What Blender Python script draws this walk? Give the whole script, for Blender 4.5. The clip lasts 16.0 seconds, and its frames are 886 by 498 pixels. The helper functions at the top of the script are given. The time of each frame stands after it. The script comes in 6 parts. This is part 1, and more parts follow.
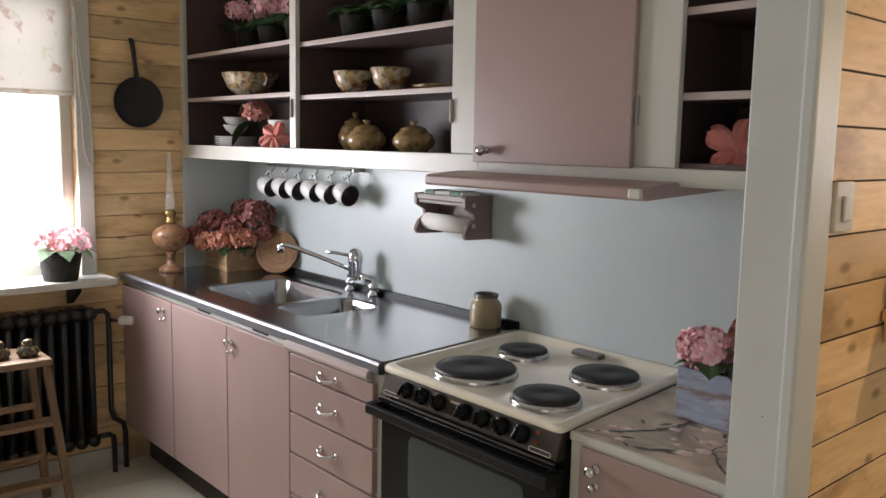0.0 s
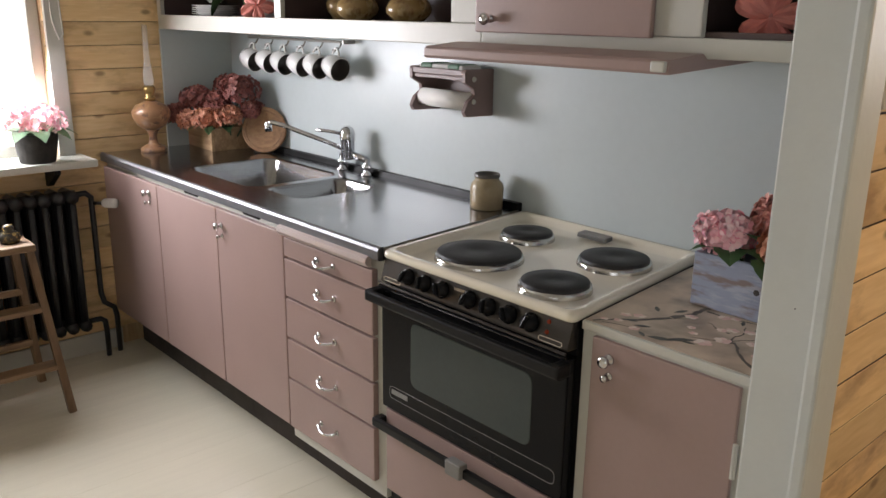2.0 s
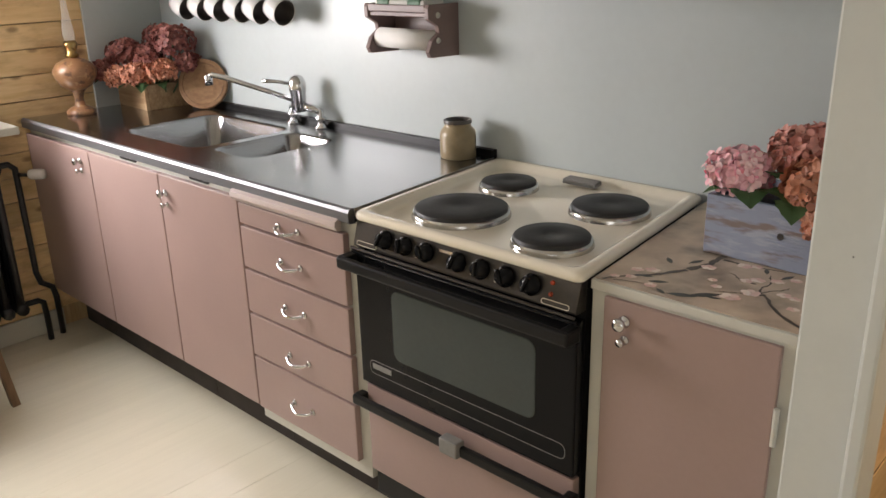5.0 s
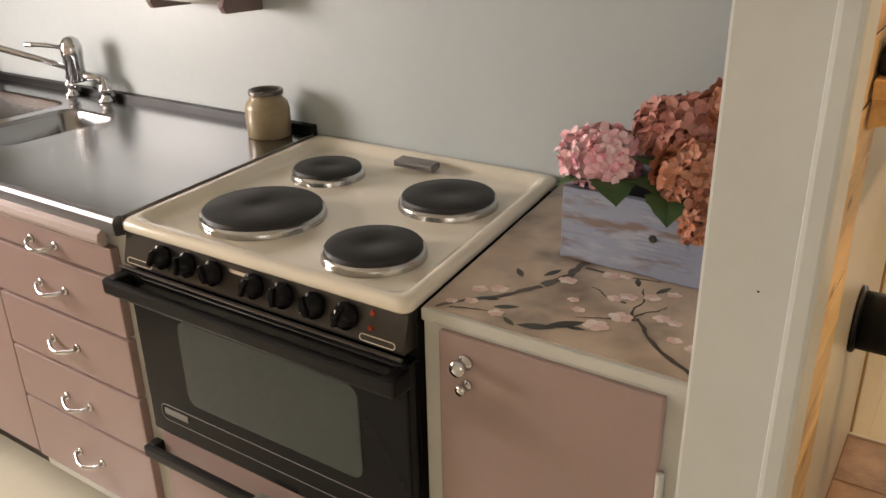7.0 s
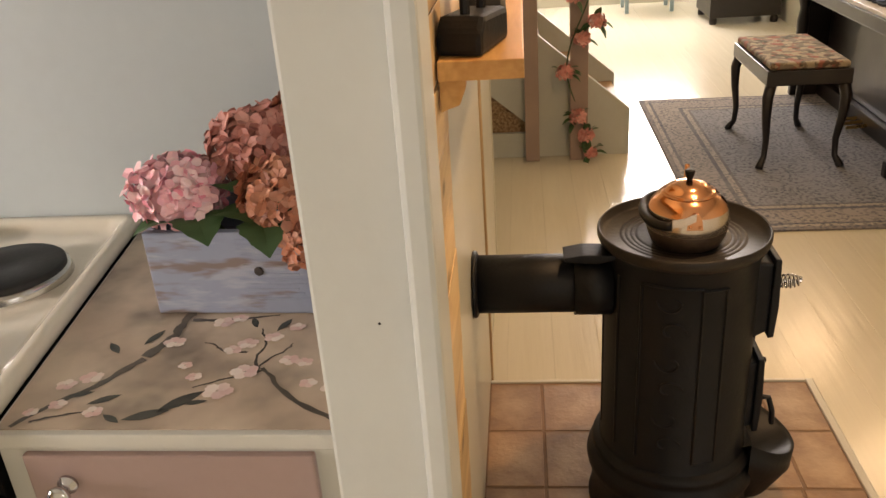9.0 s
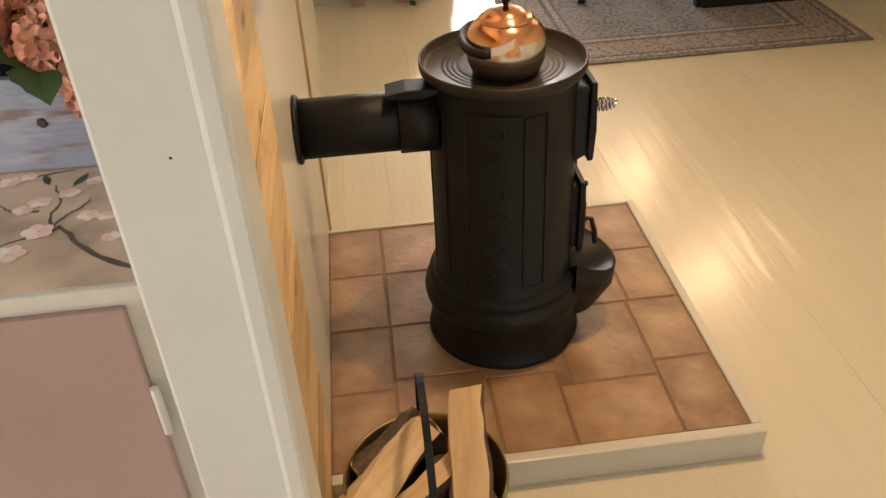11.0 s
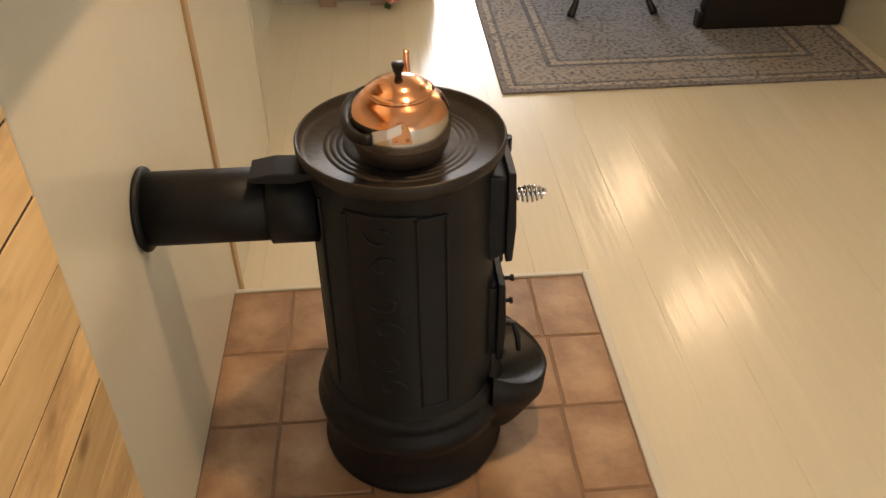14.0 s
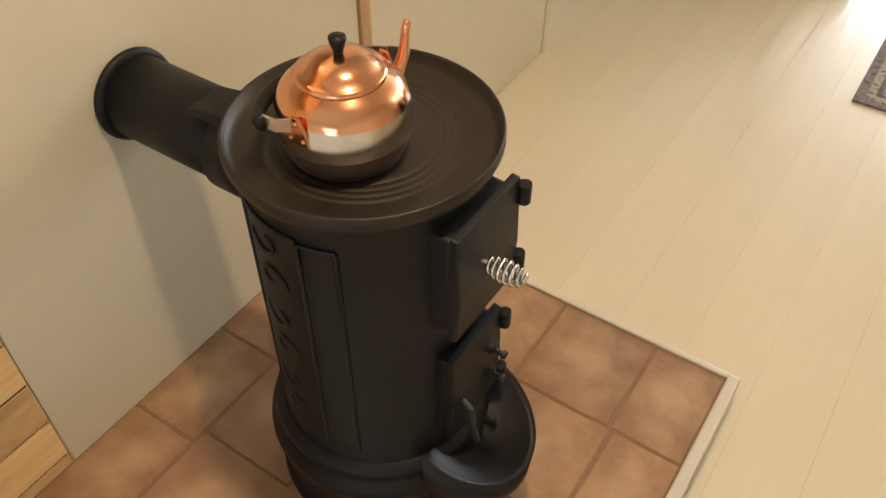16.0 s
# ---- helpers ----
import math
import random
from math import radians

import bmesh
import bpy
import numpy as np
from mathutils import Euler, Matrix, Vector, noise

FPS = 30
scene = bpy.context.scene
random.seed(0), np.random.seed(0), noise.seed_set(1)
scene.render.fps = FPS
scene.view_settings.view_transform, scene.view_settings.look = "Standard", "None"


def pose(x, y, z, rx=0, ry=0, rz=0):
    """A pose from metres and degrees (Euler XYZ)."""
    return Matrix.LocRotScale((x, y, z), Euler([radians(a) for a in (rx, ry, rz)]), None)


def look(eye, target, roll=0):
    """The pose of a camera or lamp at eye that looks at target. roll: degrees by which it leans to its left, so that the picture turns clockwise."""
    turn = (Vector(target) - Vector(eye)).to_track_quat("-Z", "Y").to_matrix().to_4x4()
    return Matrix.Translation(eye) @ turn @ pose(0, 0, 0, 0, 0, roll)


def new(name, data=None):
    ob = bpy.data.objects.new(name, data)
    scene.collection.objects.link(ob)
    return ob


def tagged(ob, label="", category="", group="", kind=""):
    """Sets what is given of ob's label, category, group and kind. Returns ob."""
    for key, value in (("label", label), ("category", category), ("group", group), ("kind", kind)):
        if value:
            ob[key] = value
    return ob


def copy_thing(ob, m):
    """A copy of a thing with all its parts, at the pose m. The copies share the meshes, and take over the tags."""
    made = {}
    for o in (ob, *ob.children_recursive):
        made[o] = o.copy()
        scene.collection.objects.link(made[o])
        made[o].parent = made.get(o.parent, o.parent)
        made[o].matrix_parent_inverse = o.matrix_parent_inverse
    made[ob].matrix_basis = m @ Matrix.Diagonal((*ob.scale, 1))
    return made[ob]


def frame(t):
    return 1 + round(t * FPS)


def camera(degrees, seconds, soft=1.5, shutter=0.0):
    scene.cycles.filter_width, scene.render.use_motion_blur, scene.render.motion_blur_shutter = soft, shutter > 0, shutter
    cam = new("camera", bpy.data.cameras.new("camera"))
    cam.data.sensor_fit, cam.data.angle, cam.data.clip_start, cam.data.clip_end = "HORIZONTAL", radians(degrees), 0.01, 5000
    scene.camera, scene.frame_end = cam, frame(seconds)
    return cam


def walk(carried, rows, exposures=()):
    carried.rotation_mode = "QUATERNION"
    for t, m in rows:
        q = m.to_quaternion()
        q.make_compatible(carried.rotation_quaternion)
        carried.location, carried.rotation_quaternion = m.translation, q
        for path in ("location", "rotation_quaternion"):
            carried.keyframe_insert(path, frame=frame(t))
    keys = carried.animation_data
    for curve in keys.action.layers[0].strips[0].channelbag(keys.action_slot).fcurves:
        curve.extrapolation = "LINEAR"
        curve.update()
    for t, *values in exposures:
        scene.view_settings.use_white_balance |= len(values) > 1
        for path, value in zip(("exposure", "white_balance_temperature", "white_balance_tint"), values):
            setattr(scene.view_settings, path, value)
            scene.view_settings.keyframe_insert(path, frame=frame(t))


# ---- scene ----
cam = camera(56.3, 16.0)
PATH = [
    (0, (1.794, -1.965, 1.509), (0.302, -0.657, 1.256), 1.1),
    (0.5, (1.76, -1.951, 1.509), (0.284, -0.644, 1.172), 1.0),
    (1, (1.737, -1.941, 1.508), (0.292, -0.619, 1.102), 0.9),
    (1.5, (1.702, -1.926, 1.508), (0.279, -0.605, 1.026), 0.8),
    (2, (1.674, -1.913, 1.507), (0.252, -0.618, 0.957), 0.8),
    (2.5, (1.647, -1.901, 1.507), (0.214, -0.641, 0.907), 0.6),
    (3, (1.627, -1.879, 1.491), (0.159, -0.666, 0.88), 0.6),
    (5.5, (1.413, -1.784, 1.464), (0.188, -0.367, 0.762), -1.6),
    (6, (1.366, -1.702, 1.453), (0.215, -0.241, 0.716), -1.1),
    (6.5, (1.31, -1.566, 1.446), (0.208, -0.086, 0.673), -0.4),
    (7, (1.283, -1.452, 1.434), (0.255, 0.072, 0.646), -1.1),
    (7.5, (1.254, -1.37, 1.436), (0.401, 0.253, 0.637), -2.6),
    (8, (1.236, -1.311, 1.441), (0.631, 0.412, 0.624), -3.5),
    (8.5, (1.249, -1.293, 1.441), (0.856, 0.485, 0.614), -3.8),
    (9, (1.261, -1.287, 1.431), (1.057, 0.514, 0.584), -4.1),
    (9.5, (1.265, -1.291, 1.422), (1.22, 0.488, 0.51), -4.4),
    (10, (1.258, -1.287, 1.406), (1.329, 0.442, 0.404), -4.3),
    (12.5, (1.406, -1.22, 1.38), (1.587, 0.316, 0.112), -1.7),
    (13, (1.44, -1.17, 1.38), (1.62, 0.394, 0.148), -0.2),
    (13.5, (1.488, -1.071, 1.384), (1.647, 0.518, 0.179), 0.2),
    (14, (1.552, -0.908, 1.382), (1.662, 0.686, 0.179), -0.7),
    (14.5, (1.631, -0.783, 1.365), (1.629, 0.792, 0.133), -1.2),
    (15, (1.785, -0.62, 1.346), (1.481, 0.886, 0.065), -0.8),
    (15.5, (1.933, -0.491, 1.338), (1.355, 0.851, -0.03), 0.6),
    (16, (2.075, -0.359, 1.33), (1.300, 0.817, -0.092), 0.3),
]
walk(cam, [(t, look(eye, target, roll)) for t, eye, target, roll in PATH],
     exposures=[(0, -0.70, 6400, 18), (3, -0.55, 6600, 18), (5.5, -0.32, 7100, 19), (7.5, -0.27, 7700, 22), (10, 0.08, 7500, 22), (12.5, 0.22, 6900, 18), (13.9, 0.1, 6700, 17), (15, 0.25, 6700, 17), (16, 0.38, 6300, 15)])


# ---- light ----
world = bpy.data.worlds.new("sky")
scene.world = world
world.use_nodes = True
wn = world.node_tree.nodes
sky = wn.new("ShaderNodeTexSky")
sky.sky_type = "NISHITA"
sky.sun_disc = False
sky.sun_elevation = radians(38)
sky.sun_rotation = radians(70)
world.node_tree.links.new(sky.outputs[0], wn["Background"].inputs[0])
wn["Background"].inputs[1].default_value = 0.12


def area_lamp(name, m, w, h, power, colour):
    d = bpy.data.lights.new(name, "AREA")
    d.shape, d.size, d.size_y, d.energy, d.color = "RECTANGLE", w, h, power, colour
    ob = new(name, d)
    ob.matrix_world = m
    return ob


def bulb(name, at, power, colour, radius=0.05):
    d = bpy.data.lights.new(name, "POINT")
    d.energy, d.color, d.shadow_soft_size = power, colour, radius
    ob = new(name, d)
    ob.location = at
    return ob


# daylight at the kitchen window and from the far end of the parlour
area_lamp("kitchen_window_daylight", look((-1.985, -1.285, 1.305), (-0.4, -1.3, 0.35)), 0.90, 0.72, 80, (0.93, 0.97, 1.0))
# added cool fill from behind the room; no rear window is built or known
area_lamp("kitchen_rear_fill", look((2.5, -3.12, 1.2), (1.4, 0, 0.3)), 1.2, 1.1, 13, (0.88, 0.95, 1.0))
area_lamp("parlour_window_daylight", look((2.2, 7.4, 1.5), (2.2, 3.0, 0.2)), 1.6, 1.3, 190, (0.95, 0.98, 1.0))
# warm bulb over the stove corner
shade_lamp = area_lamp("warm_ceiling_lamp", look((1.88, 0.20, 2.27), (1.879, 0.201, 0)), 0.11, 0.11, 18.5, (1.0, 0.69, 0.38))
shade_lamp.data.shape = "DISK"
bulb("piano_lamp", (3.36, 2.75, 1.88), 18, (1.0, 0.74, 0.45), 0.11)
bulb("parlour_lamp", (3.27, 4.12, 1.97), 18, (1.0, 0.74, 0.45), 0.11)


# ---- materials ----
def material(name, base, rough=0.5, metal=0.0, vary=0.12, scale=8.0, fine=90.0, bump=0.05, dark=None, coat=0.0,
             stretch=(1, 1, 1), random_tint=0.0, spec=0.5, trans=0.0):
    """A surface with colour variation at two scales, uneven gloss and a fine relief."""
    m = bpy.data.materials.new(name)
    m.use_nodes = True
    nt = m.node_tree
    n, l = nt.nodes, nt.links
    b = n["Principled BSDF"]
    tc = n.new("ShaderNodeTexCoord")
    mp = n.new("ShaderNodeMapping")
    mp.inputs["Scale"].default_value = stretch
    l.new(tc.outputs["Object"], mp.inputs[0])
    big = n.new("ShaderNodeTexNoise")
    big.inputs["Scale"].default_value, big.inputs["Detail"].default_value = scale, 5
    small = n.new("ShaderNodeTexNoise")
    small.inputs["Scale"].default_value, small.inputs["Detail"].default_value = fine, 4
    l.new(mp.outputs[0], big.inputs[0])
    l.new(mp.outputs[0], small.inputs[0])
    mix = n.new("ShaderNodeMix")
    mix.data_type = "RGBA"
    other = dark if dark else tuple(c * (1 - vary * 2.2) for c in base)
    mix.inputs["A"].default_value = (*base, 1)
    mix.inputs["B"].default_value = (*other, 1)
    add = n.new("ShaderNodeMath")
    add.operation = "MULTIPLY_ADD"
    l.new(small.outputs[0], add.inputs[0])
    add.inputs[1].default_value = 0.35
    l.new(big.outputs[0], add.inputs[2])
    ramp = n.new("ShaderNodeMapRange")
    ramp.inputs["From Min"].default_value, ramp.inputs["From Max"].default_value = 0.5, 0.95
    l.new(add.outputs[0], ramp.inputs[0])
    l.new(ramp.outputs[0], mix.inputs["Factor"])
    col = mix.outputs["Result"]
    if random_tint:
        info = n.new("ShaderNodeObjectInfo")
        hsv = n.new("ShaderNodeHueSaturation")
        val = n.new("ShaderNodeMapRange")
        val.inputs["To Min"].default_value, val.inputs["To Max"].default_value = 1 - random_tint, 1 + random_tint
        l.new(info.outputs["Random"], val.inputs[0])
        l.new(val.outputs[0], hsv.inputs["Value"])
        l.new(col, hsv.inputs["Color"])
        col = hsv.outputs[0]
    l.new(col, b.inputs["Base Color"])
    rr = n.new("ShaderNodeMapRange")
    rr.inputs["To Min"].default_value, rr.inputs["To Max"].default_value = max(0.02, rough * 0.82), min(1, rough * 1.2)
    l.new(big.outputs[0], rr.inputs[0])
    l.new(rr.outputs[0], b.inputs["Roughness"])
    b.inputs["Metallic"].default_value = metal
    b.inputs["Coat Weight"].default_value = coat
    b.inputs["Specular IOR Level"].default_value = spec
    if trans:
        b.inputs["Transmission Weight"].default_value = trans
    if bump:
        bp = n.new("ShaderNodeBump")
        bp.inputs["Strength"].default_value, bp.inputs["Distance"].default_value = min(1, bump * 4), 0.002
        l.new(small.outputs[0], bp.inputs["Height"])
        l.new(bp.outputs[0], b.inputs["Normal"])
    return m


def wood(name, light, dark, axis=0, rough=0.5, knots=True, random_tint=0.18, scale=1.0, coat=0.0, figure=0.22, stain=None):
    """Sawn wood with grain along one axis, a few knots, and a shift from piece to piece."""
    m = bpy.data.materials.new(name)
    m.use_nodes = True
    nt = m.node_tree
    n, l = nt.nodes, nt.links
    b = n["Principled BSDF"]
    tc = n.new("ShaderNodeTexCoord")
    info = n.new("ShaderNodeObjectInfo")
    off = n.new("ShaderNodeVectorMath")
    off.operation = "MULTIPLY_ADD"
    comb = n.new("ShaderNodeCombineXYZ")
    for i in range(3):
        l.new(info.outputs["Random"], comb.inputs[i])
    off.inputs[1].default_value = (17.3, 9.1, 23.7)
    l.new(comb.outputs[0], off.inputs[0])
    l.new(tc.outputs["Object"], off.inputs[2])
    mp = n.new("ShaderNodeMapping")
    s = [9 * scale, 9 * scale, 9 * scale]
    s[axis] = 0.9 * scale
    mp.inputs["Scale"].default_value = s
    l.new(off.outputs[0], mp.inputs[0])
    warp = n.new("ShaderNodeTexNoise")
    warp.inputs["Scale"].default_value, warp.inputs["Detail"].default_value = 1.3, 3
    warp.inputs["Distortion"].default_value = 1.2
    l.new(mp.outputs[0], warp.inputs[0])
    fine = n.new("ShaderNodeTexNoise")
    fine.inputs["Scale"].default_value, fine.inputs["Detail"].default_value = 9, 4
    l.new(mp.outputs[0], fine.inputs[0])
    wave = n.new("ShaderNodeMath")
    wave.operation = "MULTIPLY"
    l.new(warp.outputs[0], wave.inputs[0])
    wave.inputs[1].default_value = 15
    sine = n.new("ShaderNodeMath")
    sine.operation = "SINE"
    l.new(wave.outputs[0], sine.inputs[0])
    tot = n.new("ShaderNodeMath")
    tot.operation = "MULTIPLY_ADD"
    l.new(sine.outputs[0], tot.inputs[0])
    tot.inputs[1].default_value = figure
    l.new(fine.outputs[0], tot.inputs[2])
    rng = n.new("ShaderNodeMapRange")
    rng.inputs["From Min"].default_value, rng.inputs["From Max"].default_value = 0.2, 0.9
    l.new(tot.outputs[0], rng.inputs[0])
    mix = n.new("ShaderNodeMix")
    mix.data_type = "RGBA"
    mix.inputs["A"].default_value, mix.inputs["B"].default_value = (*light, 1), (*dark, 1)
    l.new(rng.outputs[0], mix.inputs["Factor"])
    col = mix.outputs["Result"]
    if knots:
        km = n.new("ShaderNodeMapping")
        ks = [7.0 * scale, 7.0 * scale, 7.0 * scale]
        ks[axis] = 3.6 * scale
        km.inputs["Scale"].default_value = ks
        if axis == 1:
            km.inputs["Rotation"].default_value = (0, radians(90), 0)
        l.new(off.outputs[0], km.inputs[0])
        vor = n.new("ShaderNodeTexVoronoi")
        vor.inputs["Scale"].default_value = 1.0
        vor.voronoi_dimensions = "2D"
        l.new(km.outputs[0], vor.inputs[0])
        kr = n.new("ShaderNodeMapRange")
        kr.inputs["From Min"].default_value, kr.inputs["From Max"].default_value = 0.06, 0.125
        kr.inputs["To Min"].default_value, kr.inputs["To Max"].default_value = 0.8, 0
        kd = n.new("ShaderNodeMath")
        kd.operation = "MULTIPLY_ADD"
        l.new(fine.outputs[0], kd.inputs[0])
        kd.inputs[1].default_value = 0.05
        l.new(vor.outputs["Distance"], kd.inputs[2])
        pick = n.new("ShaderNodeMath")
        pick.operation = "LESS_THAN"
        pick.inputs[1].default_value = 0.5
        l.new(vor.outputs["Color"], pick.inputs[0])
        gate = n.new("ShaderNodeMath")
        gate.operation = "MULTIPLY"
        l.new(kd.outputs[0], kr.inputs[0])
        l.new(kr.outputs[0], gate.inputs[0])
        l.new(pick.outputs[0], gate.inputs[1])
        k2 = n.new("ShaderNodeMix")
        k2.data_type = "RGBA"
        k2.inputs["B"].default_value = (dark[0] * 0.4, dark[1] * 0.33, dark[2] * 0.3, 1)
        l.new(col, k2.inputs["A"])
        l.new(gate.outputs[0], k2.inputs["Factor"])
        col = k2.outputs["Result"]
    if stain:
        sm = n.new("ShaderNodeMapping")
        ss = [5.0, 5.0, 5.0]
        ss[axis] = 1.7
        sm.inputs["Scale"].default_value = ss
        l.new(off.outputs[0], sm.inputs[0])
        sn = n.new("ShaderNodeTexNoise")
        sn.inputs["Scale"].default_value, sn.inputs["Detail"].default_value, sn.inputs["Roughness"].default_value = 1.6, 6, 0.62
        l.new(sm.outputs[0], sn.inputs["Vector"])
        sr = n.new("ShaderNodeMapRange")
        sr.inputs["From Min"].default_value, sr.inputs["From Max"].default_value, sr.inputs["To Max"].default_value = 0.50, 0.66, 0.85
        l.new(sn.outputs[0], sr.inputs[0])
        k3 = n.new("ShaderNodeMix")
        k3.data_type = "RGBA"
        k3.inputs["B"].default_value = (*stain, 1)
        l.new(col, k3.inputs["A"])
        l.new(sr.outputs[0], k3.inputs["Factor"])
        col = k3.outputs["Result"]
    hsv = n.new("ShaderNodeHueSaturation")
    val = n.new("ShaderNodeMapRange")
    val.inputs["To Min"].default_value, val.inputs["To Max"].default_value = 1 - random_tint, 1 + random_tint
    l.new(info.outputs["Random"], val.inputs[0])
    l.new(val.outputs[0], hsv.inputs["Value"])
    l.new(col, hsv.inputs["Color"])
    l.new(hsv.outputs[0], b.inputs["Base Color"])
    b.inputs["Roughness"].default_value = rough
    b.inputs["Coat Weight"].default_value = coat
    bp = n.new("ShaderNodeBump")
    bp.inputs["Strength"].default_value, bp.inputs["Distance"].default_value = 0.25, 0.001
    l.new(tot.outputs[0], bp.inputs["Height"])
    l.new(bp.outputs[0], b.inputs["Normal"])
    return m


M_PINK = material("pink_cabinet_paint", (0.355, 0.247, 0.222), 0.36, vary=0.04, scale=3, bump=0.03)
M_PINKLIP = material("pale_pink_paint", (0.50, 0.41, 0.38), 0.4, vary=0.04, scale=3, bump=0.03)
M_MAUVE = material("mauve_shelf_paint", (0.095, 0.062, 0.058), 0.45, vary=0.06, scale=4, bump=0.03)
M_CREAM = material("off_white_gloss_paint", (0.57, 0.56, 0.50), 0.35, vary=0.03, scale=5, fine=60, bump=0.04)
M_GREYWALL = material("pale_grey_wall_paint", (0.53, 0.585, 0.585), 0.36, vary=0.035, scale=2.2, fine=40, bump=0.05)
M_WALLCREAM = material("cream_wall_paint", (0.63, 0.61, 0.51), 0.32, vary=0.03, scale=2, fine=35, bump=0.06)
M_POST = material("cool_white_post_paint", (0.60, 0.625, 0.60), 0.36, vary=0.03, scale=5, fine=60, bump=0.05)
M_CEIL = material("white_ceiling_paint", (0.72, 0.70, 0.64), 0.7, vary=0.03)
M_PINE = wood("oiled_pine_boards", (0.84, 0.62, 0.34), (0.66, 0.44, 0.20), 1, 0.5, True, 0.2, figure=0.12, stain=(0.40, 0.235, 0.115))
M_PINEX = wood("pine_edge", (0.50, 0.36, 0.20), (0.38, 0.25, 0.13), 2, 0.45, True, 0.12)
M_FLOOR = material("cream_floor_paint", (0.665, 0.62, 0.495), 0.2, vary=0.04, scale=3, fine=70, bump=0.09, random_tint=0.012, stretch=(1, 0.07, 1))
# the boards are slightly cupped and uneven along their length
fn_, fl_ = M_FLOOR.node_tree.nodes, M_FLOOR.node_tree.links
fpos = fn_.new("ShaderNodeNewGeometry")
fmap = fn_.new("ShaderNodeMapping")
fmap.inputs["Scale"].default_value = (1, 0.09, 1)
fl_.new(fpos.outputs["Position"], fmap.inputs[0])
fnoise = fn_.new("ShaderNodeTexNoise")
fnoise.inputs["Scale"].default_value, fnoise.inputs["Detail"].default_value = 13, 2
fl_.new(fmap.outputs[0], fnoise.inputs["Vector"])
fbump = fn_.new("ShaderNodeBump")
fbump.inputs["Strength"].default_value, fbump.inputs["Distance"].default_value = 0.45, 0.008
fl_.new(fnoise.outputs[0], fbump.inputs["Height"])
fl_.new(fn_["Bump"].outputs[0], fbump.inputs["Normal"])
fl_.new(fbump.outputs[0], fn_["Principled BSDF"].inputs["Normal"])
M_STEEL = material("brushed_steel", (0.40, 0.40, 0.41), 0.19, 1.0, vary=0.08, scale=5, fine=160, bump=0.02, stretch=(0.15, 1, 1))
M_CHROME = material("polished_chrome", (0.62, 0.62, 0.63), 0.12, 1.0, vary=0.02, bump=0)
M_ENAMEL = material("cream_enamel", (0.84, 0.77, 0.63), 0.15, vary=0.02, scale=4, bump=0, coat=0.4)
M_BLACKGLOSS = material("black_enamel", (0.008, 0.008, 0.009), 0.14, vary=0.1, bump=0, spec=0.13)
M_BLACK = material("black_plastic", (0.009, 0.0085, 0.0085), 0.42, vary=0.1, bump=0.02, spec=0.22)
M_PLATE = material("cast_iron_plate", (0.02, 0.019, 0.019), 0.55, vary=0.2, scale=12, bump=0.06)
M_IRON = material("black_stove_iron", (0.0055, 0.0064, 0.0088), 0.5, 0.0, vary=0.25, scale=6, fine=120, bump=0.07, spec=0.32)
M_COPPER = material("polished_copper", (0.86, 0.43, 0.24), 0.16, 1.0, vary=0.08, scale=6, bump=0.01)
M_TIN = material("tinned_band", (0.84, 0.76, 0.69), 0.22, 1.0, vary=0.12, scale=7, bump=0.01)
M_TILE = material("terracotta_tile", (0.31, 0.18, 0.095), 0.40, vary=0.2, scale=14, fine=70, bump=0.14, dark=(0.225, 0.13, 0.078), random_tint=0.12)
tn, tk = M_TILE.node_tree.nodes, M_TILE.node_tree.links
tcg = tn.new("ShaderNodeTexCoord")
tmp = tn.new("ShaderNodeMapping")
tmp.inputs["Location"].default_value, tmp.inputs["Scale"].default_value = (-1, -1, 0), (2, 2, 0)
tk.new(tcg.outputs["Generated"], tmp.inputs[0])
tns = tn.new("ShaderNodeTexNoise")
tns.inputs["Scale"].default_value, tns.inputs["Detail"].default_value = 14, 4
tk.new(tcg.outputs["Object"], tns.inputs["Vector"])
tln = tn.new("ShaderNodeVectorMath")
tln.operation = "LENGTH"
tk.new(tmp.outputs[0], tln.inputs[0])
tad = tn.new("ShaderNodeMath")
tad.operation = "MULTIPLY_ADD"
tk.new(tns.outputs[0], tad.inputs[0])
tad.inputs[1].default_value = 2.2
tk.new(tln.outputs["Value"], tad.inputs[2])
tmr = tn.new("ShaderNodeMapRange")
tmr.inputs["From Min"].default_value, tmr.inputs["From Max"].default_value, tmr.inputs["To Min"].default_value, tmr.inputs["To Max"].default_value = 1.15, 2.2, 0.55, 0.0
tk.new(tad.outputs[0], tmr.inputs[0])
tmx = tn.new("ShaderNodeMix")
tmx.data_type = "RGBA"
tmx.inputs["B"].default_value = (0.51, 0.37, 0.245, 1)   # paler bloom towards the middle of each tile
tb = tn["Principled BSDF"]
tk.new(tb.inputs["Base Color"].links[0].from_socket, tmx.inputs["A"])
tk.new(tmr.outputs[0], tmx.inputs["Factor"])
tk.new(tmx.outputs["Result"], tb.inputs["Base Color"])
M_GROUT = material("brown_grout", (0.245, 0.148, 0.09), 0.8, vary=0.15, bump=0.1)
M_DARKWOOD = material("dark_stained_wood", (0.013, 0.008, 0.006), 0.33, vary=0.3, scale=7, bump=0.03, coat=0.12)


